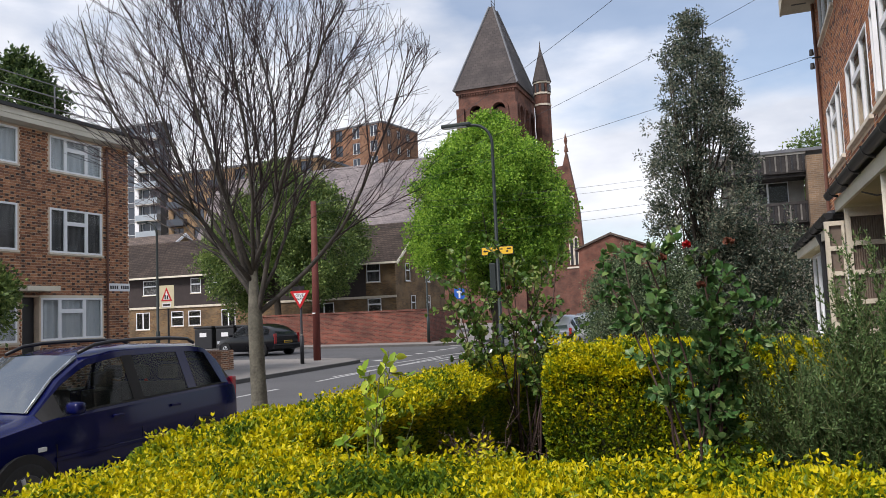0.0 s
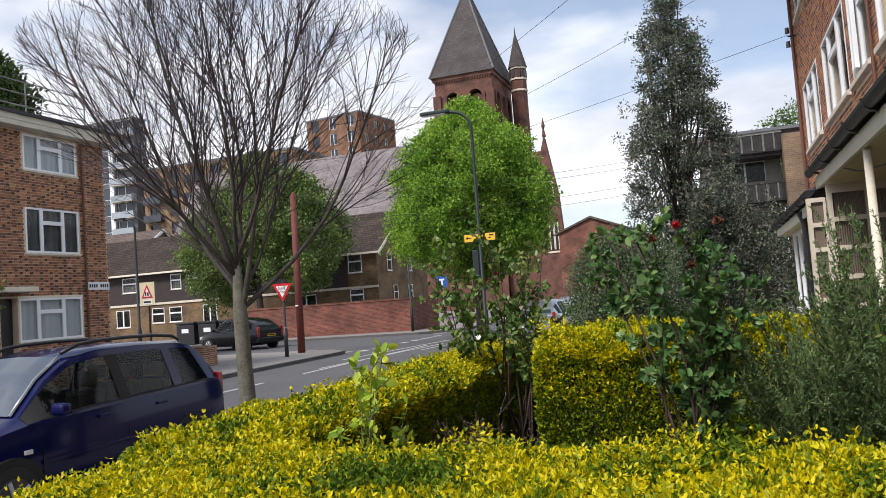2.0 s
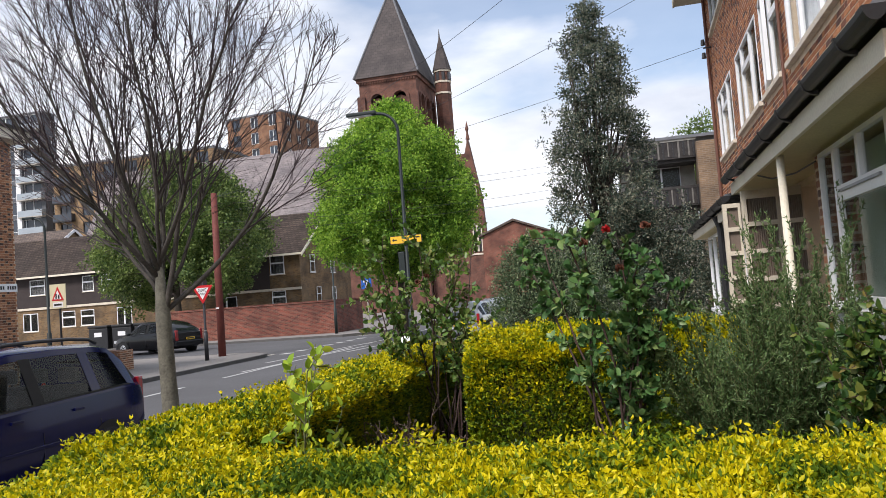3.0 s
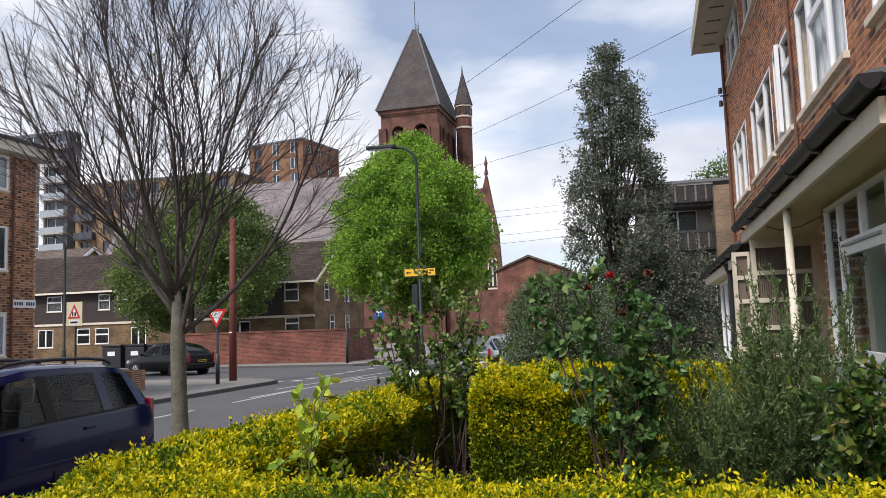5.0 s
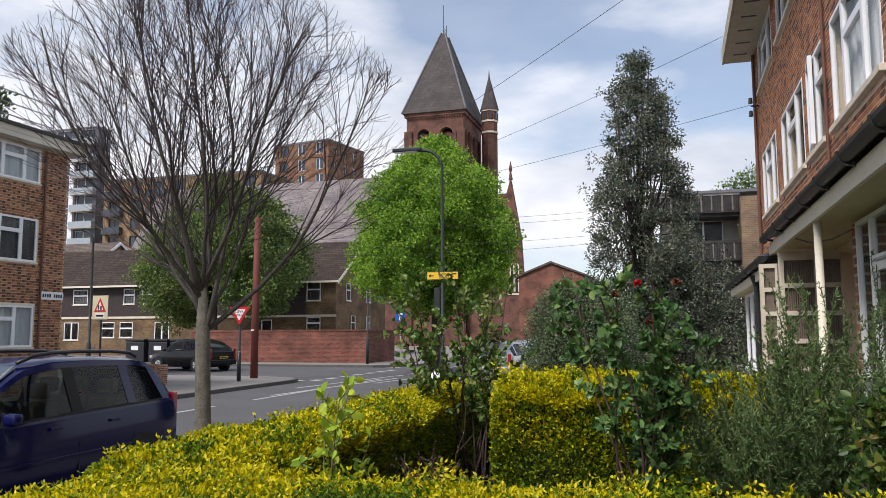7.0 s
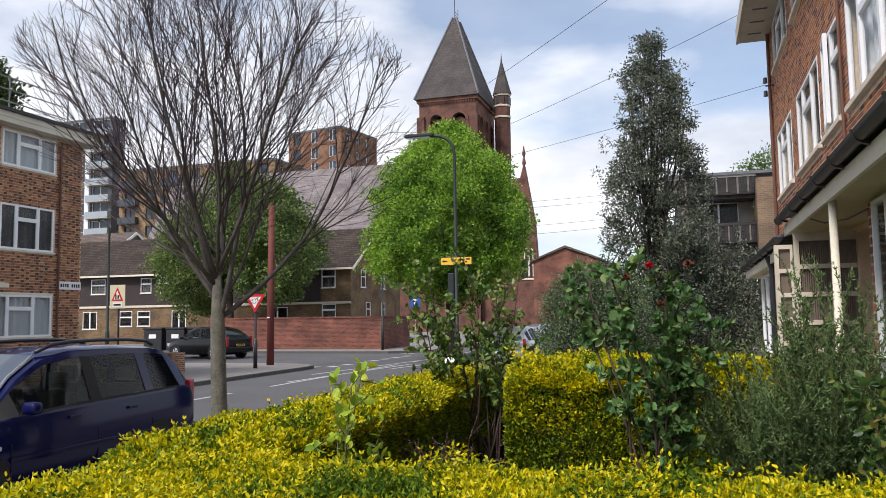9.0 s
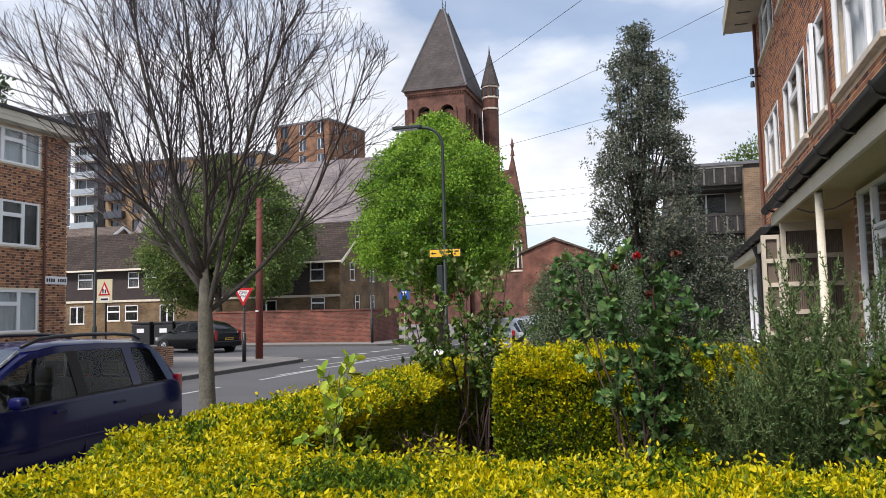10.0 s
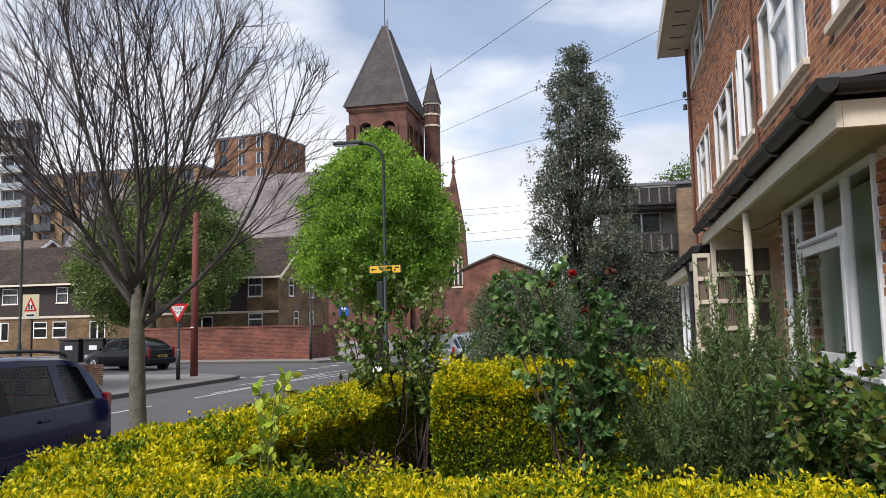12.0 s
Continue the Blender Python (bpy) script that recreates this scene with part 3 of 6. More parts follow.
part("wall", boxes((-60, -23.8, 61.7, 62, 0.1, 5.6), (-60, -59.7, 52.3, 61.7, 0.1, 5.6)), BRICK_TERRACE, terr)
part("wall", boxes((-59, -24, 53.4, 53.5, 0.1, 5.5)), DARK_ROOM, terr, "dark sheet standing in for the unlit rooms")
part("band", boxes((-59.9, -23.46, TY - 0.09, TY - 0.002, 2.97, 3.14)), STONE, terr, "pale band course")
bm = bmesh.new()
for y0, z0, y1, z1 in ((51.5, 5.45, 57, 9.0), (62.5, 5.45, 57, 9.0)):
    v = [bm.verts.new(p) for p in ((-60.4, y0, z0), (-23.1, y0, z0), (-23.1, y1, z1), (-60.4, y1, z1))]
    bm.faces.new(v)
bmesh.ops.solidify(bm, geom=bm.faces[:], thickness=0.12)
part("roof", bm, TILE, terr, "brown concrete tile roof")
part("bargeboard", prism([(51.45, 5.3), (57, 8.88), (62.5, 5.3), (62.5, 5.55), (57, 9.12), (51.45, 5.55)], "x", -23.1, -23.05), CREAM, terr, "pale bargeboard")
part("gutter", boxes((-60, -23.1, 51.38, 51.5, 5.42, 5.56)), CREAM, terr)
for a, b in tw:
    window(terr, a, TY - 0.05, 4.1 if a < -26 else 4.15, FACE_SOUTH, b - a, 1.2 if a < -26 else 1.35, ONE, sill=STONE, frame=0.055, curtain=SHADE)
for a, b, c, d in lowh:
    window(terr, a, TY, c, FACE_SOUTH, b - a, d - c, ONE if b - a < 1.25 else PAIR, sill=STONE, frame=0.055)
for y, z in ((53.6, 4.2), (57.5, 4.2), (54.5, 1.8), (57.5, 1.8)):
    window(terr, -23.36, y, z, FACE_EAST, 0.8, 1.3, ONE, sill=WHITE)

back = thing("terrace_house", "low tiled building behind the terrace", "building", at=(-60, 66, 0.1))
part("wall", prism([(63.3, 0.1), (68.7, 0.1), (68.7, 9.0), (66, 10.7), (63.3, 9.0)], "x", -75, -53.6), BRICK_TERRACE, back)
part("roof", prism([(62.9, 8.72), (66, 10.75), (69.1, 8.72), (69.1, 8.9), (66, 10.95), (62.9, 8.9)], "x", -75.2, -53.42), TILE, back, "grey-brown tile roof")
part("bargeboard", prism([(62.85, 8.6), (66, 10.66), (69.15, 8.6), (69.15, 8.92), (66, 10.98), (62.85, 8.92)], "x", -53.415, -53.36), WHITE, back, "white bargeboard")

# ---- church ----
church = thing("church", "red brick church with slate spire and corner turret", "church", at=(-28, 96, 0.1))
TX0, TX1, TY0, TY1, TZ = -32.0, -24.6, 92.0, 101.6, 29.3


def arch_fill(axis, at, thick, u0, u1, spring, top, pointed=0.0):
    r, c = (u1 - u0) / 2, (u0 + u1) / 2
    arc = [(c - r * math.cos(math.pi * k / 14), spring + r * (1 + pointed) * math.sin(math.pi * k / 14)) for k in range(15)]
    return prism([(u0, top), *arc, (u1, top)], axis, at, at + thick)


def arch_ring(axis, at, thick, u0, u1, foot, spring, wide, pointed=0.0):
    r, c = (u1 - u0) / 2, (u0 + u1) / 2
    inner = [(c - r * math.cos(math.pi * k / 14), spring + r * (1 + pointed) * math.sin(math.pi * k / 14)) for k in range(15)]
    outer = [(c - (r + wide) * math.cos(math.pi * k / 14), spring + (r + wide) * (1 + pointed) * math.sin(math.pi * k / 14)) for k in range(15)]
    return prism([(u0, foot), *inner, (u1, foot), (u1 + wide, foot), *outer[::-1], (u0 - wide, foot)], axis, at, at + thick)


AF = [(-30.5, -28.9), (-27.6, -25.9)]
AE = [(93.3, 95.0), (95.9, 97.6), (98.5, 100.2)]
part("tower_wall", pierced("y", TY0, 0.8, TX0, TX1, 0.1, TZ, [(a, b, 23.5, 27.9) for a, b in AF]), BRICK_CHURCH, church)
part("tower_wall", pierced("x", TX1, -0.8, TY0 + 0.8, TY1, 0.1, TZ, [(a, b, 22.5, 27.6) for a, b in AE]), BRICK_CHURCH, church)
part("tower_wall", boxes((TX0, TX0 + 0.8, TY0 + 0.8, TY1, 0.1, TZ), (TX0 + 0.8, TX1 - 0.8, TY1 - 0.8, TY1, 0.1, TZ)), BRICK_CHURCH, church)
# Black floor and an added black core stand in for the belfry's dark inside.
part("belfry_dark_fill", boxes((TX0 + 0.8, TX1 - 0.8, TY0 + 0.8, TY1 - 0.8, 22, 22.3), (TX0 + 2.6, TX1 - 2.6, TY0 + 2.6, TY1 - 2.6, 22.3, TZ)), BLACK, church)
for a, b in AF:
    part("arch", arch_fill("y", TY0, 0.8, a, b, 26.4, 27.9), BRICK_CHURCH, church)
    part("arch_moulding", arch_ring("y", TY0 - 0.22, 0.22, a, b, 23.5, 26.4, 0.42), BRICK_CHURCH, church, "red brick arch moulding")
    part("inner_arch", arch_ring("y", TY0 + 0.3, 0.3, a + 0.45, b - 0.45, 23.5, 25.9, 0.5), BRICK_CHURCH, church)
for a, b in AE:
    part("arch", arch_fill("x", TX1 - 0.8, 0.8, a, b, 26.2, 27.6, 0.0), BRICK_CHURCH, church)
    part("arch_moulding", arch_ring("x", TX1, 0.2, a, b, 22.5, 26.2, 0.3), BRICK_CHURCH, church)
for x in (TX0 - 0.25, TX1 - 0.75):
    part("buttress", boxes((x, x + 1.0, TY0 - 0.3, TY0 - 0.002, 0.1, 27.0)), BRICK_CHURCH, church)
part("cornice", boxes((TX0 - 0.25, TX1 + 0.25, TY0 - 0.25, TY1 + 0.25, TZ - 0.45, TZ)), BRICK_CHURCH, church)
for k in range(22):
    u = TX0 + 0.1 + k * 0.335
    part("corbel", boxes((u, u + 0.16, TY0 - 0.2, TY0, TZ - 0.75, TZ - 0.452)), BRICK_CHURCH, church)
bm = bmesh.new()
cx, cy = -28.2, 96.4
lo = [bm.verts.new(p) for p in ((TX0 - 0.5, TY0 - 0.5, TZ), (TX1 + 0.5, TY0 - 0.5, TZ), (TX1 + 0.5, TY1 + 0.5, TZ), (TX0 - 0.5, TY1 + 0.5, TZ))]
hi = [bm.verts.new(p) for p in ((cx - 0.25, cy - 0.9, 40.9), (cx + 0.25, cy - 0.9, 40.9), (cx + 0.25, cy + 0.9, 40.9), (cx - 0.25, cy + 0.9, 40.9))]
for k in range(4):
    bm.faces.new((lo[k], lo[(k + 1) % 4], hi[(k + 1) % 4], hi[k]))
bm.faces.new(hi)
bm.faces.new(lo[::-1])
part("spire", bm, SLATE_SPIRE, church, "tall dark slate pyramid roof")
for k in range(4):
    a, b = ((TX0 - 0.5, TY0 - 0.5), (TX1 + 0.5, TY0 - 0.5), (TX1 + 0.5, TY1 + 0.5), (TX0 - 0.5, TY1 + 0.5))[k], ((cx - 0.25, cy - 0.9), (cx + 0.25, cy - 0.9), (cx + 0.25, cy + 0.9), (cx - 0.25, cy + 0.9))[k]
    part("hip", pipe((*a, TZ + 0.05), (*b, 40.95), r=0.13, sides=6), LEAD, church, "lead hip roll")
part("mast", pipe((cx, cy - 0.7, 40.9), (cx, cy - 0.7, 44.8), r=0.05, sides=6), BLACK, church)
part("mast", pipe((cx, cy + 0.8, 40.9), (cx, cy + 0.8, 42.6), r=0.04, sides=6), BLACK, church)
for z in (41.4, 41.8):
    part("ridge_rail", pipe((cx, cy - 0.7, z), (cx, cy + 0.8, z), r=0.03, sides=6), BLACK, church)
tx, ty = -22.85, 99.0
part("turret", tube(bmesh.new(), [(tx, ty, 0.1), (tx, ty, 31.0)], 1.06, 8), BRICK_CHURCH, church, "octagonal brick stair turret")
for z in (27.9, 29.4, 30.85):
    part("turret_band", tube(bmesh.new(), [(tx, ty, z - 0.12), (tx, ty, z + 0.12)], 1.16, 8), STONE, church, "pale stone band")
for k in range(8):
    a = math.pi / 4 * k + math.pi / 8
    part("slit", boxes((tx + 0.96 * math.cos(a) - 0.18, tx + 0.96 * math.cos(a) + 0.18, ty + 0.96 * math.sin(a) - 0.18, ty + 0.96 * math.sin(a) + 0.18, 29.6, 30.6)), BLACK, church)
part("turret_cap", tube(bmesh.new(), [(tx, ty, 30.98), (tx, ty, 31.3), (tx, ty, 35.4), (tx, ty, 36.6)], [1.3, 1.2, 0.12, 0.02], 8), SLATE_SPIRE, church, "slate cone cap")
part("nave_roof", prism([(95, 8.5), (105, 24.2), (116, 8.5)], "x", -78, -32.2), SLATE, church, "broad grey slate roof")
part("nave_wall", boxes((-78, -32.2, 95.6, 115.4, 0.1, 8.4)), BRICK_CHURCH, church)
# street front gable
part("front_wall", prism([(-24.4, 0.1), (-17.3, 0.1), (-17.4, 7.0), (-17.75, 13.3), (-18.9, 20.2), (-19.35, 18.6), (-24.4, 18.4)], "y", 92.6, 94.0), BRICK_CHURCH, church, "red brick gabled front")
part("coping", prism([(-17.3, 7.0), (-17.65, 13.4), (-18.85, 20.5), (-18.95, 20.0), (-17.8, 13.2), (-17.45, 7.0)], "y", 92.4, 93.2), BRICK_CHURCH, church)
part("finial", tube(bmesh.new(), [(-18.85, 92.8, 20.3), (-18.85, 92.8, 21.2), (-18.85, 92.8, 21.6), (-18.85, 92.8, 22.6)], [0.3, 0.12, 0.25, 0.03], 6), BRICK_CHURCH, church)
for x, z0, z1 in ((-18.75, 6.6, 9.6), (-18.2, 6.6, 9.6), (-18.9, 12, 14.5), (-18.45, 12, 14.5)):
    part("lancet", boxes((x - 0.16, x + 0.16, 92.52, 92.598, z0, z1)), BLACK, church, "narrow dark lancet window")
    part("lancet_frame", arch_ring("y", 92.46, 0.14, x - 0.17, x + 0.17, z0, z1, 0.12, 0.4), STONE, church)
part("string_course", boxes((-19.4, -17.2, 92.5, 92.598, 6.2, 6.4)), STONE, church)
part("plinth", boxes((-19.6, -17.0, 92.3, 92.598, 0.1, 3.2)), BRICK_CHURCH, church)


# ---- distant flats ----
def tower_block(label, x0, x1, y0, y1, top, mat, cols, floors, storey=2.9, balcony=(), white=(), win=(1.4, 1.5), rail=None):
    b = thing("apartment_building", label, "building", at=((x0 + x1) / 2, (y0 + y1) / 2, 0))
    holes, pitch = [], (x1 - x0) / cols
    for f in range(floors):
        z = top - (f + 1) * storey + 0.7
        for c in range(cols):
            u = x0 + pitch * (c + 0.5)
            holes.append((u - win[0] / 2, u + win[0] / 2, z, z + win[1], c, f))
    part("wall", pierced("y", y0, 0.4, x0, x1, 0, top, [h[:4] for h in holes]), mat, b)
    part("wall", boxes((x0, x0 + 0.4, y0 + 0.4, y1, 0, top), (x0 + 0.4, x1 - 0.4, y1 - 0.4, y1, 0, top)), mat, b)
    eh = [(y0 + 1.5 + 3.2 * k, y0 + 2.9 + 3.2 * k, top - (f + 1) * storey + 0.7, top - (f + 1) * storey + 2.2) for f in range(floors) for k in range(int((y1 - y0 - 3) / 3.2) + 1)]
    part("wall", pierced("x", x1, -0.4, y0 + 0.4, y1, 0, top, eh), mat, b)
    for a, e, c, d in eh:
        w_ = part("window", boxes((x1 - 0.3, x1 - 0.26, a, e, c, d)), BLACK, b, "dark glazed window")
        part("frame", pierced("x", x1 - 0.26, 0.06, a, e, c, d, [(a + 0.1, (a + e) / 2 - 0.05, c + 0.08, d - 0.08), ((a + e) / 2 + 0.05, e - 0.1, c + 0.08, d - 0.08)]), WHITE, w_)
    part("roof", boxes((x0 - 0.1, x1 + 0.1, y0 - 0.1, y1 + 0.1, top, top + 0.35)), LEAD, b)
    for a, e, c, d, col, f in holes:
        w_ = part("window", boxes((a, e, y0 + 0.2, y0 + 0.24, c, d)), GLASS_DARK, b, "dark glazed window")
        part("frame", pierced("y", y0 + 0.12, 0.08, a, e, c, d, [(a + 0.1, (a + e) / 2 - 0.05, c + 0.08, d - 0.08), ((a + e) / 2 + 0.05, e - 0.1, c + 0.08, d - 0.08)]), WHITE if col in white else BLACK, w_)
        if col in balcony:
            bal = part("balcony", boxes((a - 0.7, e + 0.7, y0 - 0.9, y0 - 0.002, c - 0.75, c - 0.55)), BLACK if rail else CONCRETE, b, "projecting balcony with glass rail")
            part("glass_rail", boxes((a - 0.7, e + 0.7, y0 - 0.9, y0 - 0.86, c - 0.55, c + 0.45), (e + 0.66, e + 0.7, y0 - 0.86, y0 - 0.01, c - 0.55, c + 0.45)), rail or GLASS_RAIL, bal)
    return b


GLASS_DARK = plain("dark_glass", (0.05, 0.06, 0.075), 0.12, var=0.3, scale=0.4, bump=0)
GLASS_RAIL = plain("balcony_glass", (0.3, 0.34, 0.37), 0.15, var=0.15, scale=0.6, bump=0)
CHARCOAL = plain("charcoal_panel", (0.075, 0.08, 0.09), 0.6, var=0.3, scale=0.3)
far_flats = tower_block("modern dark flats with pale glazed balconies", -114, -94.4, 110, 113, 37.0, CHARCOAL, 4, 11, balcony=(1, 3), white=(0, 1, 2, 3), win=(3.4, 2.2))
for x_ in (-104.6, -99.7):
    part("pier", boxes((x_, x_ + 0.9, 109.5, 109.98, 0, 34)), WHITE_WALL, far_flats, "white vertical panel")
tower_block("ochre brick flats with dark balconies", -88.5, -60, 105, 122, 26.2, BRICK_FLATS, 7, 8, balcony=(0, 2), win=(2.0, 1.9), rail=GLASS_DARK)
russet = tower_block("square russet brick flats rising behind the church roof", -70.4, -58.4, 128.9, 140.9, 36.5, BRICK_RED_FLATS, 3, 4, white=(1, 2), win=(1.7, 2.1))
russet.rotation_euler = (0, 0, radians(-9.8))

# ---- balcony block beyond the garden ----
BRICK_STAIR = bricks("dull_brown_brick", (0.2, 0.13, 0.075), (0.12, 0.08, 0.05), (0.2, 0.16, 0.12))
blk = thing("apartment_building", "low flats with stained concrete balconies", "building", at=(4, 38, 0.1))
part("wall", pierced("y", 35.4, 0.3, -0.6, 2.6, 0.1, 7.4, [(0.4, 2.0, 5.4, 6.6), (0.3, 1.9, 2.2, 3.9)]), CONCRETE, blk)
part("wall", boxes((2.6, 9, 33.4, 35.0, 0.1, 7.3)), BRICK_STAIR, blk, "brown brick stair wall")
part("wall", boxes((-0.6, 2.6, 38, 38.2, 0.1, 7.3), (-0.6, -0.4, 35.7, 38, 0.1, 7.3)), DARK_ROOM, blk)
for z in (6.75, 4.75):
    part("balcony", boxes((-0.9, 2.62, 34.0, 34.12, z, z + 0.8), (-0.9, 2.6, 34.12, 35.39, z - 0.15, z + 0.02)), STAINED, blk, "streaked dark concrete balcony")
part("roof", boxes((-0.95, 9.2, 33.9, 42, 7.56, 7.68)), LEAD, blk)
window(blk, 0.4, 35.4, 5.4, FACE_SOUTH, 1.6, 1.2, PAIR)
window(blk, 0.3, 35.4, 2.2, FACE_SOUTH, 1.6, 1.7, PAIR)
GREY_SLAT = plain("weathered_slat", (0.16, 0.15, 0.135), 0.95, var=0.5)
for z in (6.75, 4.75):
    bal = part("balcony_edge", boxes((-0.92, 2.64, 33.96, 34.0, z + 0.72, z + 0.84)), STAINED if z < 6 else CONCRETE, blk)
    for k in range(34):
        u = -0.86 + 0.102 * k
        part("slat", boxes((u, u + 0.05 + 0.03 * ((k * 37) % 5) / 5, 33.975, 33.998, z + 0.02 * ((k * 13) % 7), z + 0.72)), (STAINED, BLACK, STAINED, GREY_SLAT)[(k * 29) % 4], bal)
part("rubbish", boxes((0.4, 0.8, 34.2, 34.6, 5.4, 5.7), (0.95, 1.5, 34.25, 34.7, 5.4, 5.62), bevel=0.04), CONCRETE, blk, "pale boxes on the balcony")
house = thing("brick_house", "orange brick gabled house down the street", "building", at=(-10.5, 75, 0.1))
part("wall", prism([(-13.4, 0.1), (-7.6, 0.1), (-7.6, 6.7), (-10.5, 7.8), (-13.4, 6.7)], "y", 69, 80), BRICK_HOUSE, house)
part("roof", prism([(-13.7, 6.62), (-10.5, 7.85), (-7.3, 6.62), (-7.3, 6.78), (-10.5, 8.05), (-13.7, 6.78)], "y", 68.8, 80.2), TILE, house)


# ---- trees ----
def grow(out, g, p, d, length, r0, r1, steps, wander, lift):
    pts, rad = [p.copy()], [r0]
    for k in range(steps):
        d = (d + Vector(g.normal(0, wander, 3)) + Vector((0, 0, lift))).normalized()
        p = p + d * (length / steps)
        pts.append(p.copy())
        rad.append(r0 + (r1 - r0) * (k + 1) / steps)
    out.append((pts, rad))
    return pts


def bare_tree(x, y):
    """Limbs that fan from the top of the trunk and bend upward, with three orders of ever finer side shoots in a rounded crown."""
    g = np.random.default_rng(19)
    tree = thing("street_tree", "leafless young street tree with grey bark", "tree", at=(x, y, 0.11))
    trunk, boughs, twigs = bmesh.new(), [], []
    tube(trunk, [(x + 0.06, y, 0.1), (x + 0.03, y, 0.5), (x + 0.0, y, 1.2), (x - 0.02, y, 1.85), (x - 0.04, y, 2.5)], [0.115, 0.098, 0.086, 0.082, 0.035], 14)
    mid, size = Vector((x + 0.02, y, 4.1)), Vector((2.3, 2.2, 1.95))

    def rim(p):
        q = p - mid
        k = 1 + 0.09 * noise.noise(q.normalized() * 2.5)
        return math.sqrt((q.x / size.x) ** 2 + (q.y / size.y) ** 2 + (q.z / size.z) ** 2) / k

    def shoot(out, p, d, length, r0, r1, steps, wander, lift):
        pts, rad = [p.copy()], [r0]
        for k in range(steps):
            d = (d + Vector(g.normal(0, wander, 3)) + Vector((0, 0, lift))).normalized()
            q = p + d * (length / steps)
            if rim(q) > 1.0 and q.z > 2.4:
                break
            p = q
            pts.append(p.copy())
            rad.append(r0 + (r1 - r0) * (k + 1) / steps)
        if len(pts) > 1:
            rad[-1] = min(rad[-1], max(r1, 0.4 * r0))
            out.append((pts, rad))
        return pts

    def beside(pts, lo, angle):
        """A place on a shoot past its share lo, and a way off to one side of it."""
        t = lo + (1 - lo) * g.uniform()
        j = min(int(t * (len(pts) - 1)), len(pts) - 2)
        d = (pts[j + 1] - pts[j]).normalized()
        s_ = d.orthogonal().normalized()
        a_ = g.uniform(0, 2 * math.pi)
        e = s_ * math.cos(a_) + d.cross(s_) * math.sin(a_)
        w = math.tan(angle * g.uniform(0.6, 1.3))
        return pts[j].lerp(pts[j + 1], g.uniform()), (d + e * w).normalized(), t

    for k in range(13):
        az = 2.4 * k + g.normal(0, 0.15)
        lean = (0.2, 0.8, 0.5, 0.9, 0.36, 0.85, 0.62, 0.92, 0.28, 0.76, 0.6, 0.44, 0.66)[k]
        d = Vector((math.cos(az) * math.sin(lean), math.sin(az) * math.sin(lean), math.cos(lean)))
        limb = shoot(boughs, Vector((x - 0.03, y, 1.78 + 0.055 * ((k * 5) % 13))), d, 3.9, 0.033 - 0.0009 * k, 0.004, 14, 0.075, 0.045)
        for _ in range(15):
            p, e, t = beside(limb, 0.17, 0.52)
            bough = shoot(boughs if t < 0.3 else twigs, p, e, g.uniform(1.4, 2.5) * (1.15 - 0.5 * t), 0.012 - 0.006 * t, 0.0028, 8, 0.06, 0.045)
            if len(bough) < 3:
                continue
            for _ in range(6):
                p2, e2, t2 = beside(bough, 0.12, 0.52)
                twig = shoot(twigs, p2, e2, g.uniform(0.5, 1.1), 0.004, 0.0022, 6, 0.07, 0.04)
                if len(twig) < 3:
                    continue
                for _ in range(3):
                    p3, e3, t3 = beside(twig, 0.2, 0.5)
                    shoot(twigs, p3, e3, g.uniform(0.2, 0.55), 0.0026, 0.0015, 4, 0.07, 0.04)
    part("trunk", trunk, BARK, tree, "grey lichened trunk", True)
    limbs = bmesh.new()
    for pts, rad in boughs:
        tube(limbs, pts, rad, 8 if rad[0] > 0.02 else 5)
    part("branchwork", limbs, BARK_LIMB, tree, "darker brown-grey branching", True)
    tw = bmesh.new()
    for pts, rad in twigs:
        tube(tw, pts, rad, 3, False)
    part("crown", tw, TWIG, tree, "dense bare purple-brown twigs")
    return tree


bare_tree(-5.1, 7.66)


def leafy_tree(name, label, x, y, crown, mat, tufts, per, leaf, wide, trunk_r, fork, seed, tuft_r=0.35, base=0.1, limb_n=14, lump=0.25, inner=0.5, bark=None):
    """crown: list of (centre, radii) lobes."""
    g = np.random.default_rng(seed)
    tree = thing(name, label, "tree", at=(x, y, base))
    bm = bmesh.new()
    top = max(c[2] + r[2] * 0.7 for c, r in crown)
    tube(bm, [(x, y, base), (x + 0.03, y, fork * 0.5), (x - 0.04, y, fork), (x, y, (fork + top) / 2), (x, y, top)], [trunk_r * 1.2, trunk_r, trunk_r * 0.85, trunk_r * 0.4, 0.02], 10)
    for k in range(limb_n):
        c, r = crown[k % len(crown)]
        d = Vector(g.normal(0, 1, 3)).normalized()
        end = Vector((c[0] + d.x * r[0] * 0.75, c[1] + d.y * r[1] * 0.75, c[2] + d.z * r[2] * 0.6))
        start = Vector((x, y, fork + (top - fork) * 0.5 * g.uniform()))
        mid = start.lerp(end, 0.5) + Vector(g.normal(0, 0.15, 3))
        tube(bm, [start, mid, end], [trunk_r * 0.4, trunk_r * 0.22, 0.015], 5)
    part("trunk", bm, bark or BARK_DARK, tree, "dark trunk and limbs", True)
    pts = np.concatenate([crown_points(g, c, r, int(tufts * k), lump, 5.0, inner) for (c, r), k in zip(crown, np.array([r[0] * r[2] for _, r in crown]) / sum(r[0] * r[2] for _, r in crown))])
    p, d = clumps(g, pts, tuft_r, per)
    d[:, 2] += 0.15
    leaves("crown", p - np.array(tree.location), d, leaf, wide, mat, tree, seed)
    return tree


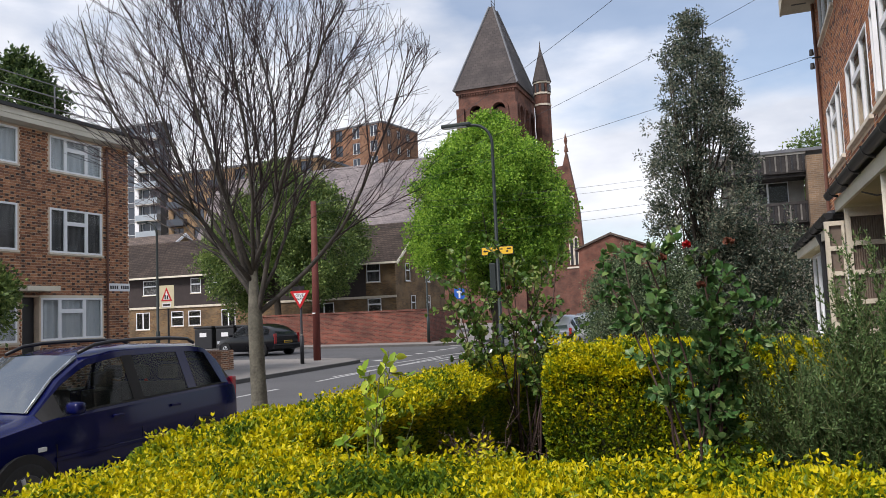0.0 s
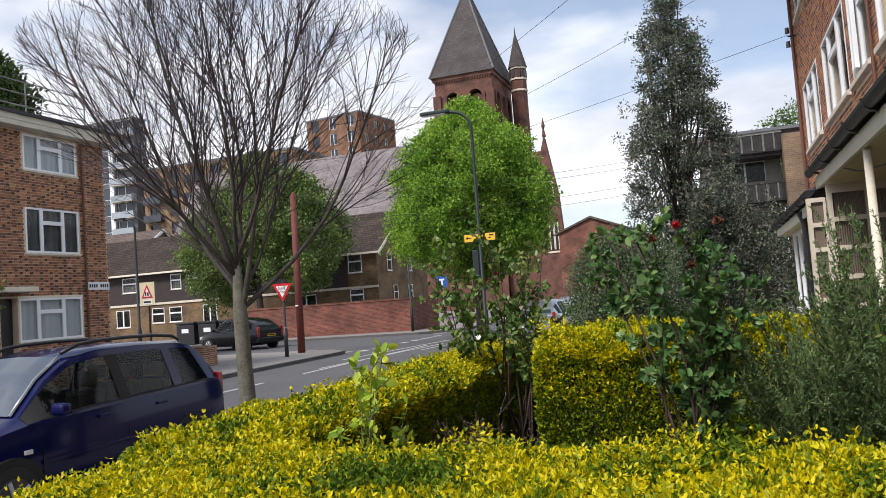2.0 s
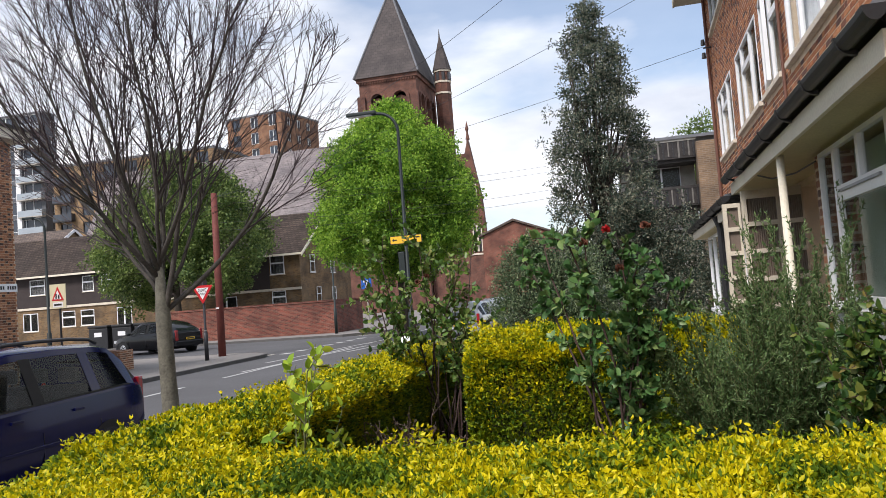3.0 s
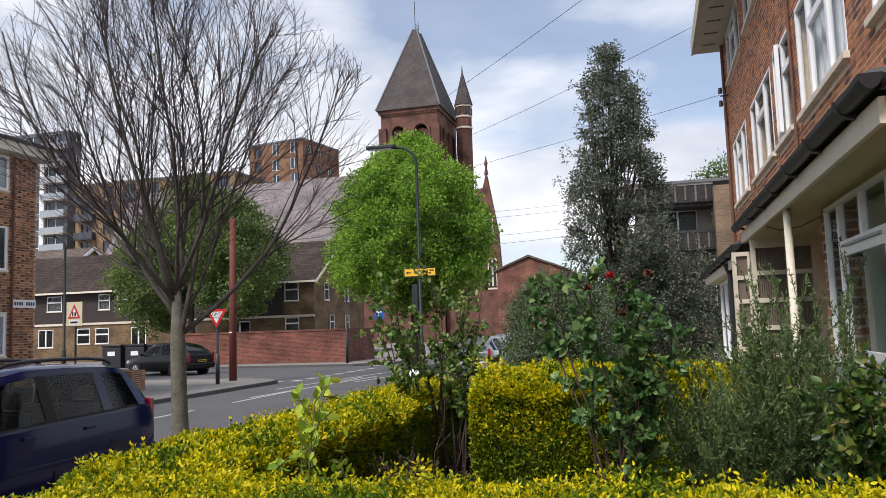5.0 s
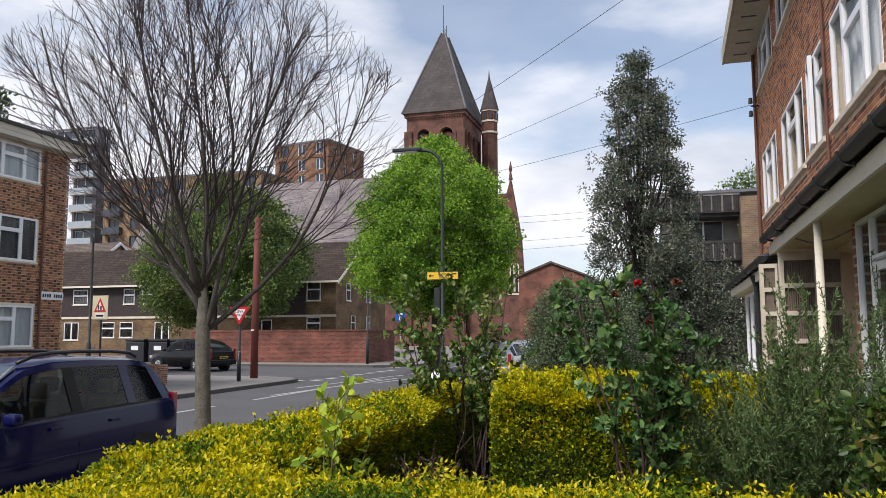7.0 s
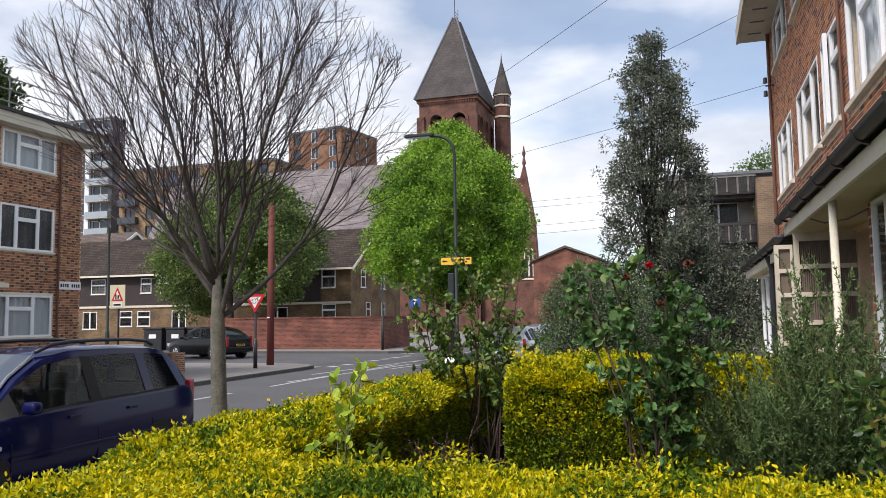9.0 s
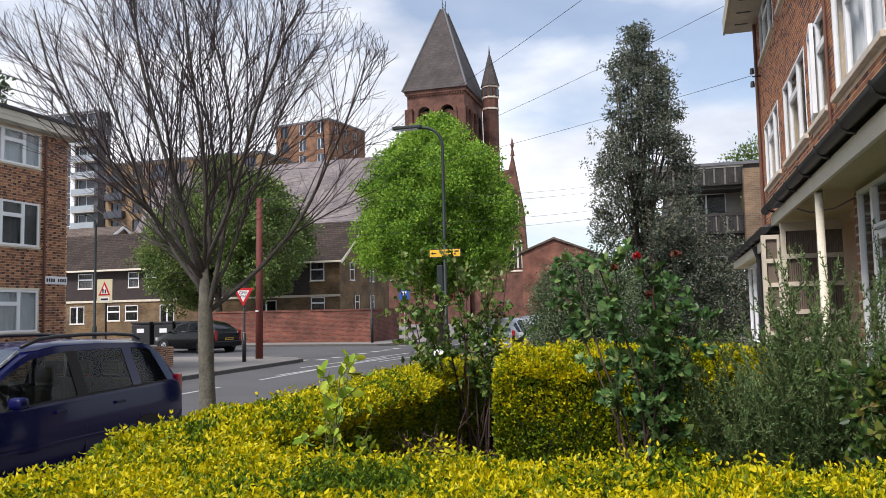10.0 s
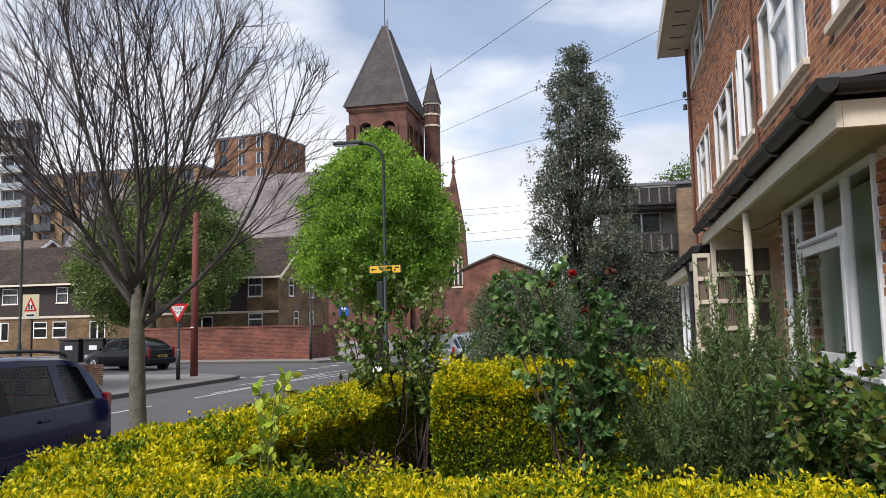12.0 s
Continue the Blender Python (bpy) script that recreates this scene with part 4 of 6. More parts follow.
def lobed(x, y, profile, n, size, seed, flat=0.75, fill=0.9):
    """Foliage lobes round an axis: profile gives (height, radius) of the crown, each lobe sits near its rim."""
    g = np.random.default_rng(seed)
    zs, rs = [p[0] for p in profile], [p[1] for p in profile]
    out = []
    for k in range(n):
        z = zs[0] + (zs[-1] - zs[0]) * (k + 0.5) / n + g.normal(0, 0.1)
        r = float(np.interp(z, zs, rs))
        w = min(size * g.uniform(0.75, 1.3), max(r, 0.2))
        a, d = 2.39996 * k + g.normal(0, 0.25), max(r - w * fill, 0) * g.uniform(0.72, 1.12)
        out.append(((x + d * math.cos(a), y + d * math.sin(a), z), (w, w, w * flat)))
    return out


lime = lobed(-10.35, 33.5, [(3.2, 1.3), (4.0, 3.5), (5.1, 4.15), (6.6, 4.05), (7.9, 3.4), (9.1, 2.1), (10.0, 0.8)], 105, 0.98, 41) + [((-10.35, 33.5, 5.8), (2.8, 2.8, 2.4)), ((-10.35, 33.5, 7.8), (1.9, 1.9, 1.7))]
leafy_tree("lime_tree", "full spring-green lime tree beside the street", -10.3, 33.5, lime, L_LIME, 4200, 34, 0.12, 0.085, 0.2, 2.4, 11, 0.3, base=0.0, limb_n=60, lump=0.5, inner=0.35)
broad = lobed(-32.4, 46, [(2.9, 1.4), (4.2, 3.0), (6.4, 3.4), (8.2, 2.4), (9.6, 0.9)], 36, 1.0, 42) + lobed(-26.4, 46, [(3.4, 1.6), (4.6, 3.5), (6.8, 3.9), (9.0, 2.8), (10.6, 0.9)], 42, 1.05, 43) + lobed(-29.7, 46.6, [(5.5, 2.0), (8.0, 4.0), (10.4, 2.8), (12.2, 0.9)], 36, 1.05, 44) + [((-29.6, 46.4, 6.6), (4.0, 2.2, 2.6))]
leafy_tree("street_tree", "broad mid-green tree behind the brick wall", -29.6, 46, broad, L_MID, 3600, 26, 0.18, 0.12, 0.25, 3.0, 12, 0.42, limb_n=40, lump=0.5, inner=0.3)
ever = lobed(-0.95, 23, [(1.2, 1.3), (2.6, 1.55), (4.2, 1.5), (5.8, 1.28), (7.4, 0.98), (8.7, 0.76), (9.5, 0.5), (9.95, 0.2)], 70, 0.42, 45, 0.9, 0.5) + [((-0.3, 23.1, 2.3), (1.3, 1.2, 1.3)), ((0.25, 22.6, 3.2), (0.85, 0.8, 1.3)), ((0.3, 22.5, 1.8), (1.0, 0.9, 1.3)), ((-0.95, 23, 3.2), (0.8, 0.8, 1.8)), ((-0.95, 23, 5.6), (0.6, 0.6, 1.6)), ((1.1, 22.9, 2.6), (0.9, 0.8, 1.2)), ((1.0, 22.6, 1.4), (1.1, 0.8, 1.2)), ((1.7, 22.8, 1.7), (0.8, 0.7, 1.1)), ((0.2, 22.5, 1.2), (1.2, 0.9, 1.1))]
leafy_tree("evergreen_tree", "tall narrow grey-green evergreen tree", -0.95, 23, ever, L_EVER, 3900, 27, 0.085, 0.038, 0.1, 1.2, 13, 0.15, limb_n=90, lump=0.9, inner=0.2)
bushy = lobed(-2.75, 20, [(0.5, 1.1), (1.5, 1.2), (2.3, 0.9), (2.95, 0.3)], 34, 0.4, 46, 1.0, 0.8) + lobed(-1.5, 20.3, [(0.4, 0.9), (1.5, 1.0), (2.6, 0.4)], 16, 0.4, 47, 1.0, 0.8) + [((-2.4, 20.1, 1.5), (1.1, 0.8, 1.2))]
leafy_tree("shrub", "grey-green bushy shrub beside the street", -2.8, 20, bushy, L_SHRUB, 2100, 28, 0.06, 0.03, 0.06, 0.5, 14, 0.18, limb_n=30, lump=0.5, inner=0.2)
leafy_tree("background_tree", "pale green tree behind the balcony flats", 4.6, 52, [((4.2, 52, 9.6), (1.4, 1.4, 2.2)), ((6.4, 52, 10.4), (1.8, 1.6, 2.4)), ((5.5, 52, 8), (3, 2, 2))], L_MID, 600, 14, 0.22, 0.12, 0.15, 4, 15, 0.5, lump=0.5)
roof_tree = lobed(-28.0, 24.3, [(7.5, 1.8), (9.5, 2.4), (11.6, 1.9), (13.2, 0.6)], 24, 0.6, 48)
leafy_tree("background_tree", "dark green tree rising behind the brown flats", -28.0, 24.3, roof_tree, L_DARK, 800, 20, 0.2, 0.12, 0.2, 5, 16, 0.32, limb_n=24, lump=0.5, inner=0.2)
leafy_tree("street_tree", "small fresh green tree beside the brown flats", -15.6, 12.8, [((-15.6, 12.5, 2.5), (0.8, 0.75, 0.95)), ((-15.6, 12.2, 3.2), (0.55, 0.55, 0.5))], L_MID, 420, 22, 0.11, 0.06, 0.06, 1.4, 17, 0.28)


# ---- hedges ----
def hedge(label, x0, x1, y0, y1, z0, z1, per_m2, seed, leaf=0.042, wide=0.0155, round_=0.16, inside=2.2, cut=0.0, patch=None, shade=None):
    g = np.random.default_rng(seed)
    h = thing("hedge", label, "hedge", "golden hedges round the garden", at=((x0 + x1) / 2, (y0 + y1) / 2, z0))
    off = np.array(h.location)
    c_ = max(cut - 0.05, 0.01)
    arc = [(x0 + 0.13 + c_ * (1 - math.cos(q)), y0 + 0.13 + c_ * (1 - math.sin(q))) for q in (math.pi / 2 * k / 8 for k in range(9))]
    # Solid filler block; the shade inside the hedge is its dark colour.
    part("inner_core", prism([*arc, (x1 - 0.11, y0 + 0.13), (x1 - 0.11, y1 - 0.11), (x0 + 0.13, y1 - 0.11)], "z", z0, z1 - 0.14), L_CORE, h, "solid dark block standing in for the shaded inside")
    P, D = [], []
    faces = [((x1 - x0), (y1 - y0), "z"), ((x1 - x0), (z1 - z0), "s"), ((x1 - x0), (z1 - z0), "n"), ((y1 - y0), (z1 - z0), "w"), ((y1 - y0), (z1 - z0), "e")]
    for a, b, f in faces:
        k = int(a * b * per_m2 * (0.5 if f == "z" else 0.5))
        u, v = g.uniform(0, a, k), g.uniform(0, b, k)
        dep = g.exponential(0.035, k)
        if f == "z":
            p = np.stack([x0 + u, y0 + v, z1 - dep], 1)
            d = np.tile((0, 0, 1.0), (k, 1))
        elif f in "sn":
            s = -1 if f == "s" else 1
            p = np.stack([x0 + u, (y0 if s < 0 else y1) - s * dep, z0 + v], 1)
            d = np.tile((0, s, 0.55), (k, 1))
        else:
            s = -1 if f == "w" else 1
            p = np.stack([(x0 if s < 0 else x1) - s * dep, y0 + u, z0 + v], 1)
            d = np.tile((s, 0, 0.55), (k, 1))
        P.append(p)
        D.append(d)
    F = np.concatenate([np.full(len(p), "zsnwe".index(f[2])) for p, f in zip(P, faces)])
    P, D = np.concatenate(P), np.concatenate(D)
    # Leaves turn greener with depth: real inner growth plus shade painted into the colour.
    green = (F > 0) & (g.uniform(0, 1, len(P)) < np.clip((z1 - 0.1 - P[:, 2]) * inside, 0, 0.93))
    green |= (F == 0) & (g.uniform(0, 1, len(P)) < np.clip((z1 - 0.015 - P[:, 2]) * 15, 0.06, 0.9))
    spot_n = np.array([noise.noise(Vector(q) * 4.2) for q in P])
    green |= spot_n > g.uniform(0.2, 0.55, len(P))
    if patch:
        green |= (np.hypot(P[:, 0] - patch[0], P[:, 1] - patch[1]) < patch[2] * g.uniform(0.7, 1.2, len(P)))
    # rounded shoulders and an uneven outline
    for ax, lo, hi in ((0, x0, x1), (1, y0, y1)):
        e = np.minimum(P[:, ax] - lo, hi - P[:, ax])
        near = np.clip(1 - e / round_, 0, 1)
        up = np.clip((P[:, 2] - (z1 - round_)) / round_, 0, 1)
        P[:, 2] -= near ** 2 * round_ * 0.5 * up
    if cut:
        cxy = np.array([x0 + cut, y0 + cut])
        inc = (P[:, 0] < cxy[0]) & (P[:, 1] < cxy[1])
        rel = P[inc, :2] - cxy
        rad = np.linalg.norm(rel, axis=1)
        sq = np.abs(rel).max(1)
        P[inc, :2] = cxy + rel * (sq / np.maximum(rad, 1e-6))[:, None]
        P[:, 2] -= np.clip((x0 + 1.1 - P[:, 0]) / 1.1, 0, 1) ** 2 * 0.1 * np.clip((P[:, 2] - z0) / (z1 - z0), 0, 1)
    wob = np.array([noise.noise(Vector(q) * 2.3) * 0.06 + noise.noise(Vector(q) * 8.0) * 0.05 for q in P])
    P += D * wob[:, None]
    leaves("foliage", (P - off)[~green], D[~green], leaf, wide, L_HEDGE, h, seed, 0.3, 0.85, kind="stuff", oval=True)
    leaves("foliage", (P - off)[green], D[green], leaf, wide, shade or L_HEDGE_IN, h, seed + 9, 0.3, 0.6, "greener inner leaves, with some shade in their tint", kind="stuff", oval=True)
    # upright young sprigs that stand above the clipped top
    k = int((x1 - x0) * (y1 - y0) * (1500 if y0 < 3 else 500))
    sp = np.stack([g.uniform(x0 + 0.04, x1 - 0.04, k), g.uniform(y0 + 0.04, y1 - 0.04, k), np.full(k, z1 - 0.06)], 1)
    if cut:
        rc = np.maximum(x0 + cut - sp[:, 0], 0), np.maximum(y0 + cut - sp[:, 1], 0)
        ok = np.hypot(*rc) < cut * 0.93
        sp = sp[ok]
        k = len(sp)
        sp[:, 2] -= np.clip((x0 + 1.1 - sp[:, 0]) / 1.1, 0, 1) ** 2 * 0.1
    hgt = g.uniform(0.02, 0.085, k) * (0.7 + np.array([noise.noise(Vector(q) * 3) + 0.5 for q in sp]))
    lean = g.normal(0, 0.3, (k, 3))
    lean[:, 2] = 1
    Q, E = [], []
    for i in range(4):
        t = (i + 1) / 4
        for s in (-1, 1):
            Q.append(sp + lean * (hgt * t)[:, None])
            a = g.uniform(0, math.pi, k)
            E.append(np.stack([s * np.cos(a), s * np.sin(a), np.full(k, 0.1 + t * 0.75)], 1))
    pick = np.hypot(sp[:, 0] - patch[0], sp[:, 1] - patch[1]) < patch[2] * g.uniform(0.75, 1.15, k) if patch else np.zeros(k, bool)
    pick |= np.array([noise.noise(Vector(q) * 4.2) for q in sp]) > g.uniform(0.2, 0.55, k)
    keep = ~pick
    if pick.any():
        leaves("young_growth", np.concatenate([q[pick] for q in Q]) - off, np.concatenate([q[pick] for q in E]), leaf, wide, L_HEDGE_IN, h, seed + 70, 0.2, 0.2, "dark green reverted shoots", kind="stuff", oval=True)
    # Lower sprig leaves are greener, which also paints depth between the shoots.
    leaves("young_growth", np.concatenate([q[keep] for q in Q[:4]]) - off, np.concatenate([q[keep] for q in E[:4]]), leaf * 0.95, wide, L_HEDGE_MID, h, seed + 60, 0.3, 0.6, "lime green lower leaves of the shoots", kind="stuff", oval=y0 < 3)
    leaves("young_growth", np.concatenate([q[keep] for q in Q[4:]]) - off, np.concatenate([q[keep] for q in E[4:]]), leaf * 0.9, wide, L_HEDGE, h, seed + 50, 0.3, 0.6, "young yellow shoots above the clipped top", kind="stuff", oval=y0 < 3)
    return h


# Shade among the inner twigs, painted as a dark green-brown.
L_CORE = plain("hedge_inside_shade", (0.04, 0.048, 0.02), 0.95, var=0.5, scale=12)
solid("garden_bed", prism([(-2.7, 3.1), (-2.0, 2.1), (1.25, 2.1), (1.25, 9.2), (-2.7, 9.2)], "z", 0.1, 0.3), SOIL, "dark bare soil of the garden bed", "soil", "structure")
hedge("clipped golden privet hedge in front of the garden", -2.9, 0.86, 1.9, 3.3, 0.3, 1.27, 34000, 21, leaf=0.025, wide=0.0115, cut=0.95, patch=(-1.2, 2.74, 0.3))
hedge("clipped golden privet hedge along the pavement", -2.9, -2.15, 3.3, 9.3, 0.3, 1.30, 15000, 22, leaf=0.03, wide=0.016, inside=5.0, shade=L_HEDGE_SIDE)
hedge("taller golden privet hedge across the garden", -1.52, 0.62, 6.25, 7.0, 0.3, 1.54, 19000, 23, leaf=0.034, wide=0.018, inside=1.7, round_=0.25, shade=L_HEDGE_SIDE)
hedge("golden privet hedge at the garden's back", -2.1, -1.75, 8.5, 9.3, 0.3, 1.34, 5000, 24)


# ---- garden plants ----
def bush(name, label, x, y, stems, mat_leaf, mat_stem, leaf, wide, seed, spread, height, base=0.3, per=9, thick=0.012, low=0.25, category="shrub", lean=0.35, droop=0.0, top_only=0.0):
    g = np.random.default_rng(seed)
    b = thing(name, label, category, at=(x, y, base))
    bm = bmesh.new()
    P, D = [], []
    for k in range(stems):
        az = g.uniform(0, 2 * math.pi)
        a = lean * g.uniform(0.1, 1.2)
        h = height * g.uniform(0.62, 1.0)
        out = []
        d = Vector((math.cos(az) * a, math.sin(az) * a, 1)).normalized()
        p0 = Vector((x + g.normal(0, spread * 0.18), y + g.normal(0, spread * 0.18), base))
        main = grow(out, g, p0, d, h, thick, thick * 0.4, 9, 0.07, 0.02)
        for j in range(2, 10):
            if j / 9 < low:
                continue
            for _ in range(2):
                e = ((main[j] - main[j - 1]).normalized() * 0.6 + Vector(g.normal(0, 0.6, 3)) + Vector((0, 0, 0.1))).normalized()
                side = grow(out, g, main[j], e, g.uniform(0.5, 1) * spread * 0.55, thick * 0.45, 0.002, 4, 0.12, 0.02 - droop)
                for q0, q1 in zip(side, side[1:]):
                    for _ in range(per // 3 + 1):
                        t = g.uniform()
                        P.append(q0.lerp(q1, t))
                        D.append((q1 - q0).normalized() * 0.5 + Vector(g.normal(0, 0.7, 3)) + Vector((0, 0, 0.1 - droop)))
        for pts, rad in out:
            tube(bm, pts, rad, 5, False)
    part("branchwork", bm, mat_stem, b, "woody stems", True)
    leaves("foliage", np.array([tuple(p) for p in P]) - np.array(b.location), np.array([tuple(d) for d in D]), leaf, wide, mat_leaf, b, seed, 0.15, 0.3, oval=leaf > 0.045, kind="stuff")
    return b


STEM = plain("thorny_stem", (0.06, 0.035, 0.028), 0.8, var=0.4, scale=20)
STEM_GREEN = plain("green_stem", (0.12, 0.13, 0.05), 0.7, var=0.3, scale=20)
rose = bush("rose_bush", "tall rose bush with dark leaves and a red bloom", -0.2, 4.9, 13, L_ROSE, STEM, 0.056, 0.038, 61, 0.36, 1.98, lean=0.16, low=0.55, per=13, thick=0.011, droop=0.12)
rose_b = bush("rose_bush", "leggy rose bush with reddish stems", -2.0, 7.4, 16, L_ROSE2, STEM, 0.06, 0.042, 32, 0.62, 2.1, lean=0.36, low=0.5, per=9)
bush("young_shrub", "young shrub shoots with big yellow-green leaves", -1.95, 4.1, 5, L_SHOOT, STEM_GREEN, 0.066, 0.042, 33, 0.32, 1.36, lean=0.34, low=0.5, per=2, thick=0.008)
bush("dry_shrub", "dry leafless shrub twigs", -1.75, 5.4, 16, L_DRY, STEM, 0.02, 0.008, 37, 0.4, 0.85, lean=0.6, low=0.2, per=3, thick=0.006)
bush("hydrangea", "low broad-leaved hydrangea bush beside the hedge", 1.14, 3.2, 50, L_HYD, STEM, 0.046, 0.03, 36, 0.36, 1.3, lean=0.34, low=0.25, per=17, thick=0.006, droop=0.1)
bush("hydrangea", "broad-leaved hydrangea bush with bronzed leaf tips", 1.1, 3.95, 46, L_HYD, STEM, 0.048, 0.031, 35, 0.42, 1.34, lean=0.36, low=0.25, per=17, thick=0.006, droop=0.1)


def rosemary(x, y, stems, seed):
    """Arching stems set all round with short narrow leaves, thickest in the middle, with a few taller sprigs."""
    g = np.random.default_rng(seed)
    b = thing("rosemary_bush", "feathery dark green rosemary bush under the window", "shrub", at=(x, y, 0.3))
    bm, P, D = bmesh.new(), [], []

    def set_leaves(pts, step):
        for q0, q1 in zip(pts, pts[1:]):
            d = (q1 - q0).normalized()
            for _ in range(max(int((q1 - q0).length / step), 1)):
                P.append(tuple(q0.lerp(q1, g.uniform())))
                D.append(tuple(d * 0.9 + Vector(g.normal(0, 0.55, 3))))

    for k in range(stems):
        az, tall = g.uniform(0, 2 * math.pi), k % 22 == 0
        lean = 0.1 if tall else g.uniform(0.1, 0.8)
        h = g.uniform(1.75, 2.05) if tall else g.uniform(1.0, 1.8) * (1 - 0.16 * lean)
        out = []
        d = Vector((math.cos(az) * lean, math.sin(az) * lean, 1)).normalized()
        main = grow(out, g, Vector((x + g.normal(0, 0.1), y + g.normal(0, 0.1), 0.3)), d, h, 0.006, 0.002, 10, 0.06, 0.035)
        set_leaves(main[3:], 0.0045)
        for j in range(2, 10):
            for _ in range(3 if j < 8 else 2):
                e = ((main[j] - main[j - 1]).normalized() * 0.8 + Vector(g.normal(0, 0.4, 3)) + Vector((0, 0, 0.25))).normalized()
                set_leaves(grow(out, g, main[j], e, g.uniform(0.12, 0.32), 0.003, 0.0015, 4, 0.09, 0.06), 0.005)
        for pts, rad in out:
            tube(bm, pts, rad, 4, False)
    part("branchwork", bm, STEM_GREEN, b, "thin woody stems", True)
    leaves("foliage", np.array(P) - np.array(b.location), np.array(D), 0.03, 0.008, L_ROSEMARY, b, seed, 0.1, 0.1, kind="stuff")
    return b


rosemary(0.68, 5.4, 150, 34)


def weeds(x0, x1, y0, y1, n, seed):
    g = np.random.default_rng(seed)
    w = thing("weeds", "low green weeds on the garden soil", "weeds", kind="stuff", at=((x0 + x1) / 2, (y0 + y1) / 2, 0.3))
    c = np.stack([g.uniform(x0, x1, n), g.uniform(y0, y1, n), g.uniform(0.32, 0.75, n)], 1)
    p, d = clumps(g, c, 0.07, 16)
    d[:, 2] += 0.5
    leaves("foliage", p - np.array(w.location), d, 0.035, 0.016, L_WEED, w, seed, 0.2, 0.3, oval=True, kind="stuff")


L_WEED = leafy("weed_leaf", [(0.25, (0.06, 0.12, 0.03)), (0.55, (0.14, 0.23, 0.06)), (0.8, (0.3, 0.38, 0.12))], 0.5, 4)
weeds(-2.0, 0.2, 4.4, 6.1, 560, 51)


# blooms on the rose
PETAL = plain("red_petal", (0.45, 0.012, 0.015), 0.5, var=0.2, scale=30)
WITHERED = plain("withered_petal", (0.12, 0.04, 0.02), 0.9, var=0.4, scale=30)
for (bx, by, bz), mat_, nm in (((-0.27, 4.5, 2.16), PETAL, "rose_bloom"), ((-0.4, 4.5, 2.1), WITHERED, "withered_bloom"), ((-0.22, 4.72, 1.95), WITHERED, "withered_bloom"), ((-0.06, 4.55, 2.17), WITHERED, "withered_bloom"), ((-1.97, 7.0, 2.05), WITHERED, "withered_bloom"), ((-2.06, 7.0, 2.0), WITHERED, "withered_bloom")):
    g_ = np.random.default_rng(int(bz * 1000))
    d_ = g_.normal(0, 1, (26, 3))
    d_[:, 2] = np.abs(d_[:, 2]) + 0.2
    o = leaves(nm, np.zeros((26, 3)), d_, 0.032, 0.03, mat_, rose if bx > -1 else rose_b, 3, 0.4, 0.2, "small red rose bloom" if mat_ is PETAL else "")
    o.location = (Vector((bx, by, bz)) - Vector((rose if bx > -1 else rose_b).location))


# ---- porches of the brick flats ----
SOFFIT = plain("yellowed_soffit", (0.5, 0.44, 0.24), 0.7, var=0.2, scale=2)
TIMBER = plain("cream_timber", (0.58, 0.52, 0.41), 0.6, var=0.15, scale=5)
REEDED = plain("brown_reeded_glass", (0.16, 0.125, 0.10), 0.3, var=0.2, scale=3, bump=0)
DOOR_WOOD = plain("dark_door_wood", (0.045, 0.022, 0.016), 0.5, var=0.4, scale=4)


def canopy(y0, y1, edge, soff, wall_z, label):
    c = thing("porch_canopy", label, "canopy", "porch canopies", at=(XF, (y0 + y1) / 2, soff))
    part("soffit", boxes((edge + 0.03, XF, y0 + 0.03, y1 - 0.03, soff + 0.02, soff + 0.05)), SOFFIT, c, "yellowed cream soffit")
    part("fascia", boxes((edge, edge + 0.028, y0, y1, soff + 0.008, soff + 0.125)), CREAM, c, "cream painted fascia board")
    for a in (y0 - 0.0, y1 - 0.028):
        part("fascia", boxes((edge + 0.03, XF - 0.002, a, a + 0.028, soff + 0.008, soff + 0.125)), CREAM, c)
    part("roof", prism([(edge - 0.04, soff + 0.2), (XF, wall_z - 0.03), (XF, wall_z), (edge - 0.04, soff + 0.23)], "y", y0 - 0.05, y1 + 0.05), LEAD, c, "grey lead covering")
    prof = [(math.cos(math.pi * k / 8), math.sin(math.pi * k / 8)) for k in range(9)]
    g_ = [(edge - 0.046 + 0.046 * u, soff + 0.2 - 0.062 * v) for u, v in prof] + [(edge - 0.046 + 0.040 * u, soff + 0.2 - 0.056 * v) for u, v in prof[::-1]]
    part("gutter", prism(g_, "y", y0 - 0.092, y1 + 0.05), GUTTER, c, "black half-round gutter")
    g2 = [(y0 - 0.046 + 0.046 * u, soff + 0.2 - 0.062 * v) for u, v in prof] + [(y0 - 0.046 + 0.040 * u, soff + 0.2 - 0.056 * v) for u, v in prof[::-1]]
    part("gutter", prism(g2, "x", edge - 0.002, XF - 0.01), GUTTER, c)
    part("gutter_corner", prism([(edge - 0.046 + 0.048 * u, soff + 0.204 - 0.066 * v) for u, v in prof], "y", y0 - 0.096, y0 - 0.002), GUTTER, c, "moulded gutter corner")
    y = y0 + 0.35
    while y < y1:
        part("gutter_bracket", prism([(edge - 0.1, soff + 0.206), (edge - 0.085, soff + 0.15), (edge - 0.046, soff + 0.126), (edge - 0.003, soff + 0.115), (edge - 0.003, soff + 0.14), (edge - 0.046, soff + 0.138), (edge - 0.09, soff + 0.206)], "y", y, y + 0.035), GUTTER, c)
        y += 0.78
    return c


canopy(3.65, 9.1, 0.92, 2.7, 2.99, "flat porch canopy with black gutter above the bay window")
canopy(9.15, 15.1, 0.9, 2.5, 2.79, "lower porch canopy with black gutter over the next bay")
